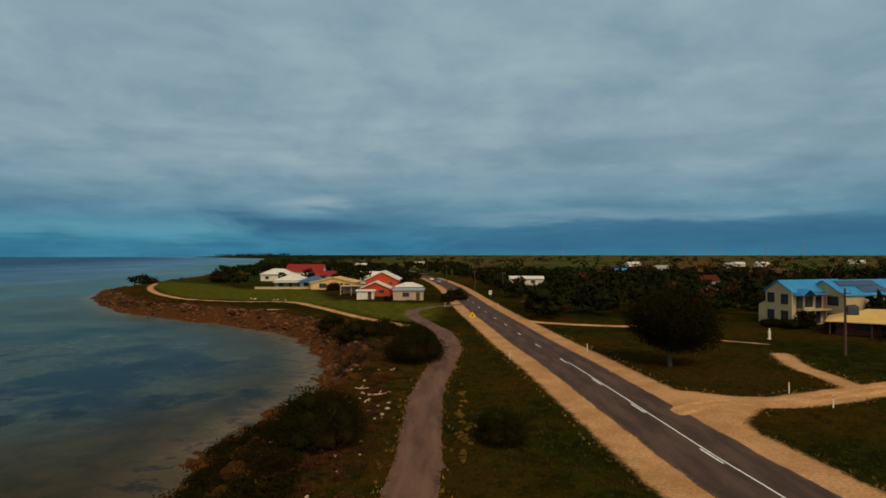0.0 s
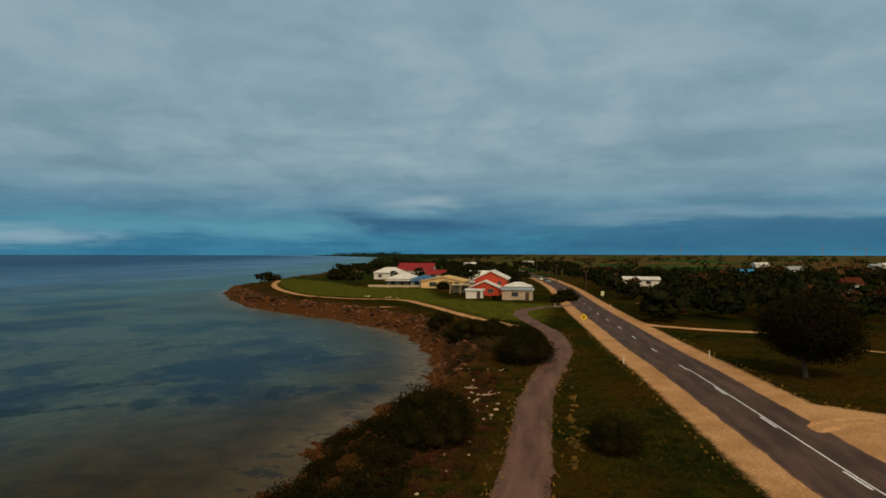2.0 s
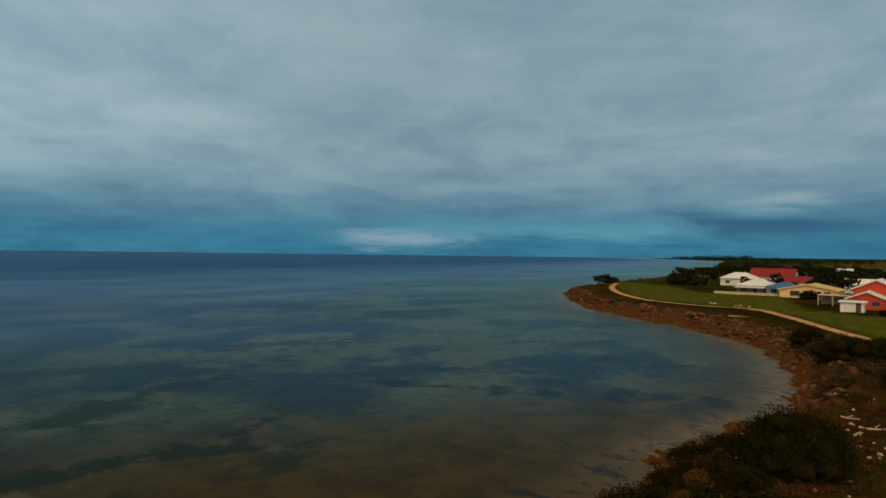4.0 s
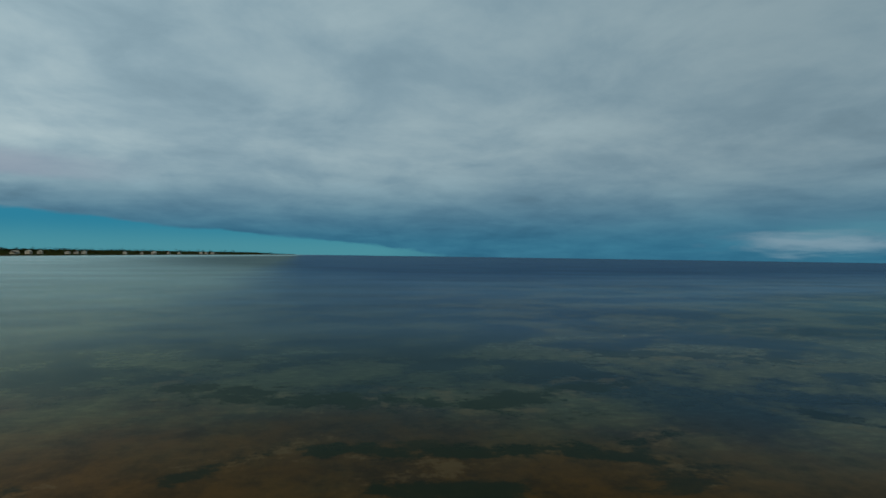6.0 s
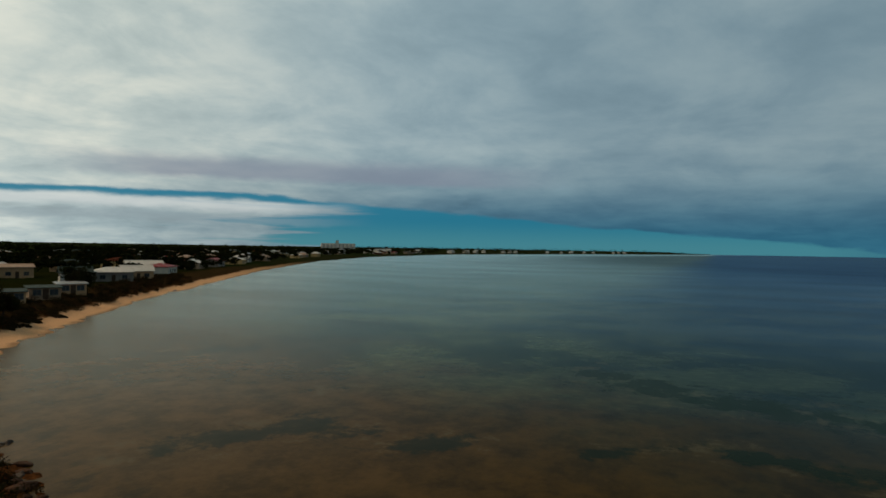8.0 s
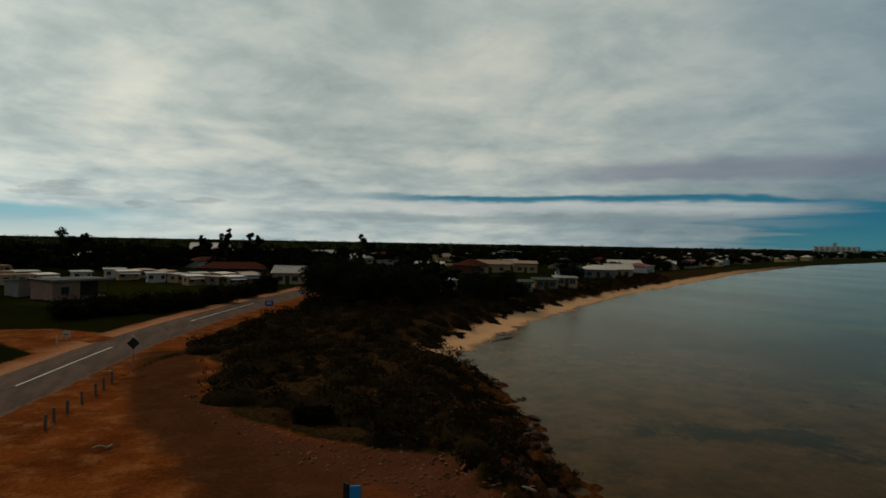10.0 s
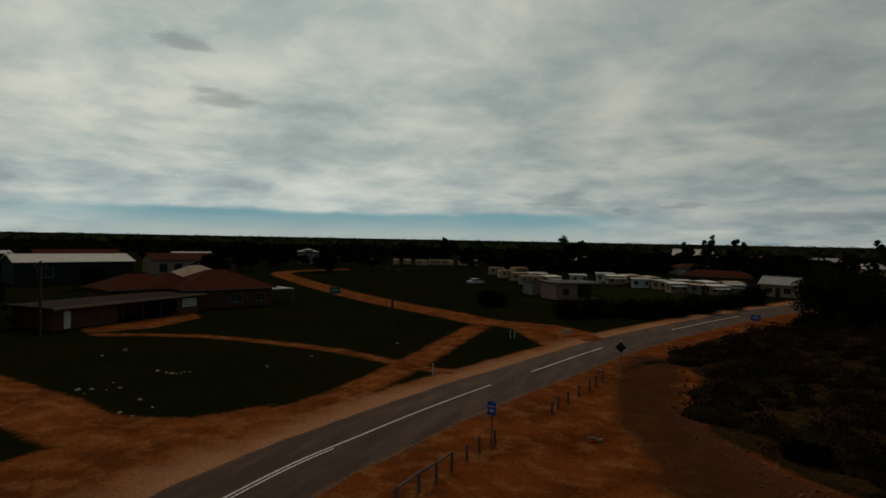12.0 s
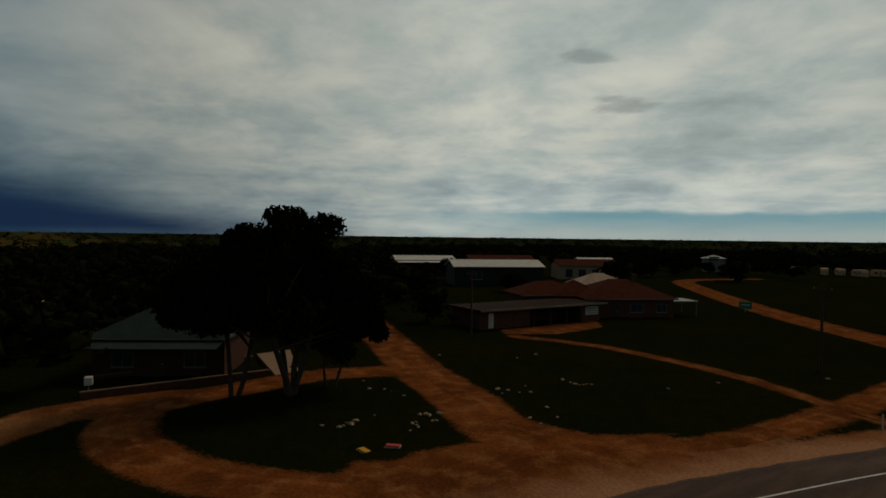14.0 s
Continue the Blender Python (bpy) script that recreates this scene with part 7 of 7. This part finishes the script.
x, y = scrub_spots(620, [(-17.5, 20), (-4.5, 20), (-4.7, 50), (-5, 62), (-12, 62), (-13, 46), (-17.5, 30)], 0.6)
w = rng.uniform(0.35, 1.2, len(x))
scrub("scrub", x, y, w, w * rng.uniform(0.3, 0.5, len(x)), "brown low scrub between bare earth and stones", LEAF_RUSTY, 110, 0.07)
x, y = scrub_spots(200, [(-22, 104), (-16, 106), (-6, 92), (-6, 74), (-11, 64), (-13, 78), (-19, 96)], 1.5)
w = rng.uniform(0.8, 2.2, len(x))
scrub("scrub", x, y, w, w * rng.uniform(0.4, 0.7, len(x)), "dark scrub along the foot of the bank", LEAF_HEATH, 170, 0.10)
x, y = scrub_spots(1500, [(-30, -60), (-22, -24), (-10, -24), (-9, -30), (-18, -46), (-22, -58)], 0.3)
w = rng.uniform(0.5, 1.5, len(x))
scrub("scrub", x, y, w, w * rng.uniform(0.35, 0.6, len(x)), "dark saltbush over the rocks at the shore", LEAF_HEATH, 130, 0.075)
x, y = scrub_spots(260, [(-12, -40), (2, -44), (-2, -60), (-9, -28), (-11, -20), (-4, -18)], 4.0, 1.6)
w = rng.uniform(0.25, 0.7, len(x))
scrub("scrub", x, y, w, w * 0.5, "low tufts in the red gravel of the car park", LEAF_OLIVE, 40, 0.06)


y = rng.uniform(35, 57, 34)
x = 1.15 + np.abs(rng.normal(0, 0.35, 34)) + np.clip((y - 50) * 0.08, 0, 1)
w = rng.uniform(0.2, 0.6, 34)
scrub("scrub", x, y, w, w * 0.5, "dry yellow tussocks along the old lane", LEAF_DRY, 60, 0.05)


def tufts(n, polys, label, leaf, size=0.22, dirt=(-3.0, -0.15), near=95):
    """Grass blades in small clumps."""
    xs, ys = [], []
    for poly in polys:
        p = np.array(poly)
        x, y = rng.uniform(p[:, 0].min(), p[:, 0].max(), n), rng.uniform(p[:, 1].min(), p[:, 1].max(), n)
        d = dirt_dist(x, y)
        ok = inside(x, y, poly) & (d > dirt[0]) & (d < dirt[1]) & (shore_dist(x, y) > 3) & (np.hypot(x, y) < near) & (np.hypot(x, y) > 20)
        xs.append(x[ok])
        ys.append(y[ok])
    x, y = np.concatenate(xs), np.concatenate(ys)
    z = ground_z(x, y)
    m = 9
    c = np.repeat(np.column_stack([x, y, z]), m, 0)
    k = len(c)
    a = rng.uniform(0, 6.28, k)
    out = np.column_stack([np.cos(a), np.sin(a), np.zeros(k)])
    s = (size * rng.uniform(0.5, 1.5, k))[:, None]
    base = c + out * s * 0.5 * rng.random((k, 1))
    side = np.column_stack([-np.sin(a), np.cos(a), np.zeros(k)]) * s * 0.14
    tip = base + out * s * 0.6 + np.array([0, 0, 1]) * s
    v = np.stack([base - side - [0, 0, 0.05], base + side - [0, 0, 0.05], tip], 1).reshape(-1, 3)
    return tagged(link_mesh("grass", v, np.arange(len(v)).reshape(-1, 3), leaf), label, "grass", kind="stuff")


LEAF_GRASS = leafy("leaf_grass", (0.022, 0.023, 0.003), (0.048, 0.036, 0.006), (0.068, 0.034, 0.006))
NEAR_N = [(-6, 22), (-6, 95), (30, 95), (50, 60), (26, 20)]
tufts(16000, [NEAR_N], "green and olive grass tufts on the verges", LEAF_GRASS, 0.12, (-9.5, -0.1))
tufts(5000, [NEAR_N], "dry yellow grass tufts along the gravel edges", LEAF_DRY, 0.16, (-1.0, 0.1))


def rock_mesh(name, seed):
    r = np.random.default_rng(seed)
    bm = bmesh.new()
    bmesh.ops.create_icosphere(bm, subdivisions=2, radius=1)
    ax = r.normal(size=(7, 3))
    ax /= np.linalg.norm(ax, axis=1)[:, None]
    lim = r.uniform(0.55, 0.95, 7)
    for v in bm.verts:
        p = np.array(v.co)
        for n, l in zip(ax, lim):
            over = p @ n - l
            if over > 0:
                p = p - n * over
        v.co = p * [1, 0.75, 0.45] + r.normal(0, 0.02, 3)
    me = bpy.data.meshes.new(name)
    bm.to_mesh(me)
    bm.free()
    return me


STONE = surf("shore_stone", (0.175, 0.066, 0.024), (0.060, 0.025, 0.011), 1.2, 0.9, 0.5, vary=0.5, stain=(0.05, 0.026, 0.012))
PALE = surf("pale_stone", (0.42, 0.29, 0.18), (0.30, 0.20, 0.12), 2.0, 0.9, 0.4, vary=0.3)
DARKROCK = surf("wet_rock", (0.055, 0.035, 0.022), (0.035, 0.024, 0.016), 2.0, 0.5, 0.5)
ROCKS = []
for i in range(5):
    me = rock_mesh("rock", 40 + i)
    me.materials.append(STONE)
    ROCKS.append(me)


def loose_rocks(n, poly, s0, s1, label, group, inl, mats=None, edge=99.0):
    p = np.array(poly)
    x, y = rng.uniform(p[:, 0].min(), p[:, 0].max(), n * 30), rng.uniform(p[:, 1].min(), p[:, 1].max(), n * 30)
    s = shore_dist(x, y)
    ok = inside(x, y, poly) & (s > inl) & (s < edge)
    x, y = x[ok][:n], y[ok][:n]
    z = ground_z(x, y)
    for i in range(len(x)):
        me = ROCKS[int(rng.integers(5))]
        if mats:
            me = mats[int(rng.integers(len(mats)))]
        o = tagged(new("rock", me), label, "rock", group)
        k = rng.uniform(s0, s1)
        o.matrix_world = pose(x[i], y[i], z[i] + k * 0.12, rng.uniform(-15, 15), rng.uniform(-15, 15), rng.uniform(0, 360)) @ Matrix.Diagonal((k, k, k, 1))


PALES = []
for i in range(3):
    me = rock_mesh("rock", 60 + i)
    me.materials.append(PALE)
    PALES.append(me)
DARKS = []
for i in range(3):
    me = rock_mesh("rock", 70 + i)
    me.materials.append(surf("brown_rock", (0.080, 0.034, 0.015), (0.034, 0.016, 0.008), 1.5, 0.9, 0.5, vary=0.6))
    DARKS.append(me)
def rock_shelf(n, poly, s0, s1, inl, edge, kinds, label):
    """Broken rock along the water, as one mesh."""
    p = np.array(poly)
    x, y = rng.uniform(p[:, 0].min(), p[:, 0].max(), n * 30), rng.uniform(p[:, 1].min(), p[:, 1].max(), n * 30)
    s = shore_dist(x, y)
    ok = inside(x, y, poly) & (s > inl) & (s < edge)
    x, y = x[ok][:n], y[ok][:n]
    z = ground_z(x, y)
    vs, fs, k = [], [], 0
    for i in range(len(x)):
        me = kinds[int(rng.integers(len(kinds)))]
        v = np.empty(len(me.vertices) * 3)
        me.vertices.foreach_get("co", v)
        f = np.empty(len(me.polygons) * 3, int)
        me.polygons.foreach_get("vertices", f)
        a, g = rng.uniform(0, 6.28), rng.uniform(s0, s1)
        v = v.reshape(-1, 3) * [g, g, g * rng.uniform(0.6, 1.3)]
        v = np.column_stack([v[:, 0] * math.cos(a) - v[:, 1] * math.sin(a), v[:, 0] * math.sin(a) + v[:, 1] * math.cos(a), v[:, 2] + v[:, 0] * rng.normal(0, 0.3)])
        vs.append(v + [x[i], y[i], z[i]])
        fs.append(f.reshape(-1, 3) + k)
        k += len(v)
    return tagged(link_mesh("rock_shelf", np.concatenate(vs), np.concatenate(fs), kinds[0].materials[0]), label, "rocks", kind="stuff")


NORTH_SHORE = [(-130, 225), (-95, 200), (-40, 140), (-22, 112), (-10, 90), (-8, 62), (-19, 58), (-24, 98), (-30, 105), (-70, 135), (-110, 165), (-135, 215)]
rock_shelf(520, NORTH_SHORE, 0.2, 0.9, 0.6, 5.5, ROCKS, "broken orange-brown rock along the shore")
rock_shelf(620, NORTH_SHORE, 0.2, 0.8, 0.2, 6.5, DARKS, "broken dark brown rock at the water's edge")
rock_shelf(420, SCREE, 0.04, 0.16, 1.0, 99, ROCKS + DARKS, "brown rubble along the edge of a dirt car park")
loose_rocks(50, [(-130, 225), (-95, 200), (-40, 140), (-22, 112), (-24, 100), (-30, 105), (-70, 135), (-110, 165), (-135, 215)], 0.25, 0.85, "weathered orange-brown shore rock", "rocks along the point", 0.0, ROCKS + DARKS, 6)
loose_rocks(55, [(-14, 100), (-9, 66), (-17, 62), (-24, 98)], 0.2, 0.5, "brown shore rock on the bank", "rocks below the bushes", 0.0, ROCKS + DARKS, 6)
loose_rocks(75, [(-16, 60), (-5, 70), (-4, 45), (-5, 28), (-13, 28), (-16, 45)], 0.1, 0.3, "small pale limestone rock in the scrub", "pale rocks above the bank", 1.5, PALES)
loose_rocks(40, [(-30, -62), (-14, -24), (-19, -22), (-24, -34), (-31, -58)], 0.3, 0.8, "brown rock at the water's edge", "rocks south of the car park", -0.3, DARKS, 5)
loose_rocks(5, [(-58, 170), (-10, 150), (-10, 146), (-30, 150), (-60, 165)], 0.4, 0.7, "white-painted boundary rock on a lawn", "boundary rocks", 5, PALES)
for poly, n in (([(34, -20), (37, -24.5), (34.5, -24), (32, -20)], 12), ([(36, -16), (38.5, -16), (38.5, -18.5), (36, -18.5)], 7), ([(40, -23), (47, -23.4), (46.5, -24.4), (40, -24.2)], 5),
                ([(35, -37), (39, -37), (38, -40), (35, -39.5)], 7), ([(36.5, -31), (39, -31), (39, -34), (36.5, -34)], 5), ([(30, -28), (33, -29), (32, -32), (29, -31)], 4), ([(22, -64), (40, -50), (36, -42), (24, -44)], 4),
                ([(27, -35), (60, -50), (48, -20), (30, -12)], 8)):
    loose_rocks(n, poly, 0.08, 0.26, "small pale stone lying in the dark grass", "loose stones", 5, PALES)


def reef(x, y, w, d, turn):
    """Flat weed-covered rock just out of the water."""
    bm = bmesh.new()
    bmesh.ops.create_grid(bm, x_segments=28, y_segments=18, size=0.5)
    s = rng.uniform(0, 9)
    for v in bm.verts:
        r = math.hypot(v.co.x, v.co.y) * 2
        n = noise.noise(Vector((v.co.x * 4 + s, v.co.y * 4, s))) * 0.5 + noise.noise(Vector((v.co.x * 11 + s, v.co.y * 11, s))) * 0.25
        v.co.z = (0.75 - r + n * 1.3) * 0.35
        v.co.x *= w
        v.co.y *= d
    o = tagged(part("reef", bm, DARKROCK, None, "", True), "dark weed-covered rock shelf in the shallows", "reef", "reefs off the beach")
    o.matrix_world = pose(x, y, SEA_Z - 0.02, 0, 0, turn)


for r in ((-43.2, -78.2, 6, 4, 40), (-29.2, -61.2, 3.5, 1.3, 50), (-41, -74, 7, 1.4, 30), (-26.6, -45, 1.6, 1.0, 20), (-23.4, -38.2, 2.2, 1.2, 60), (-60, -97, 9, 1.2, 40), (-70, -104, 8, 1.5, 38), (-98, -125, 12, 1.5, 36), (-135, -149, 14, 2, 33)):
    reef(*r)
for x, y, t, l in ((-20.6, -41.5, 60, 1.6), (-14.7, -24.5, 120, 0.8), (4.9, -54, 30, 0.7), (3.2, -35, 10, 0.9), (-5.4, 52, 18, 2.0), (-7.4, 54.5, -12, 1.5), (-6.0, 49.6, 55, 1.0)):
    o = tagged(part("driftwood", limb_tubes([bent((-l / 2, 0, 0.1), (l / 2, 0.2, 0.16), 0.09, 0.05, 5, 0.12), bent((0, 0, 0.12), (0.3, 0.35, 0.3), 0.05, 0.02, 4, 0.05)]), PALE), "bleached driftwood branch lying on the ground", "driftwood")
    o.matrix_world = pose(x, y, ground_z(x, y), 0, 0, t)
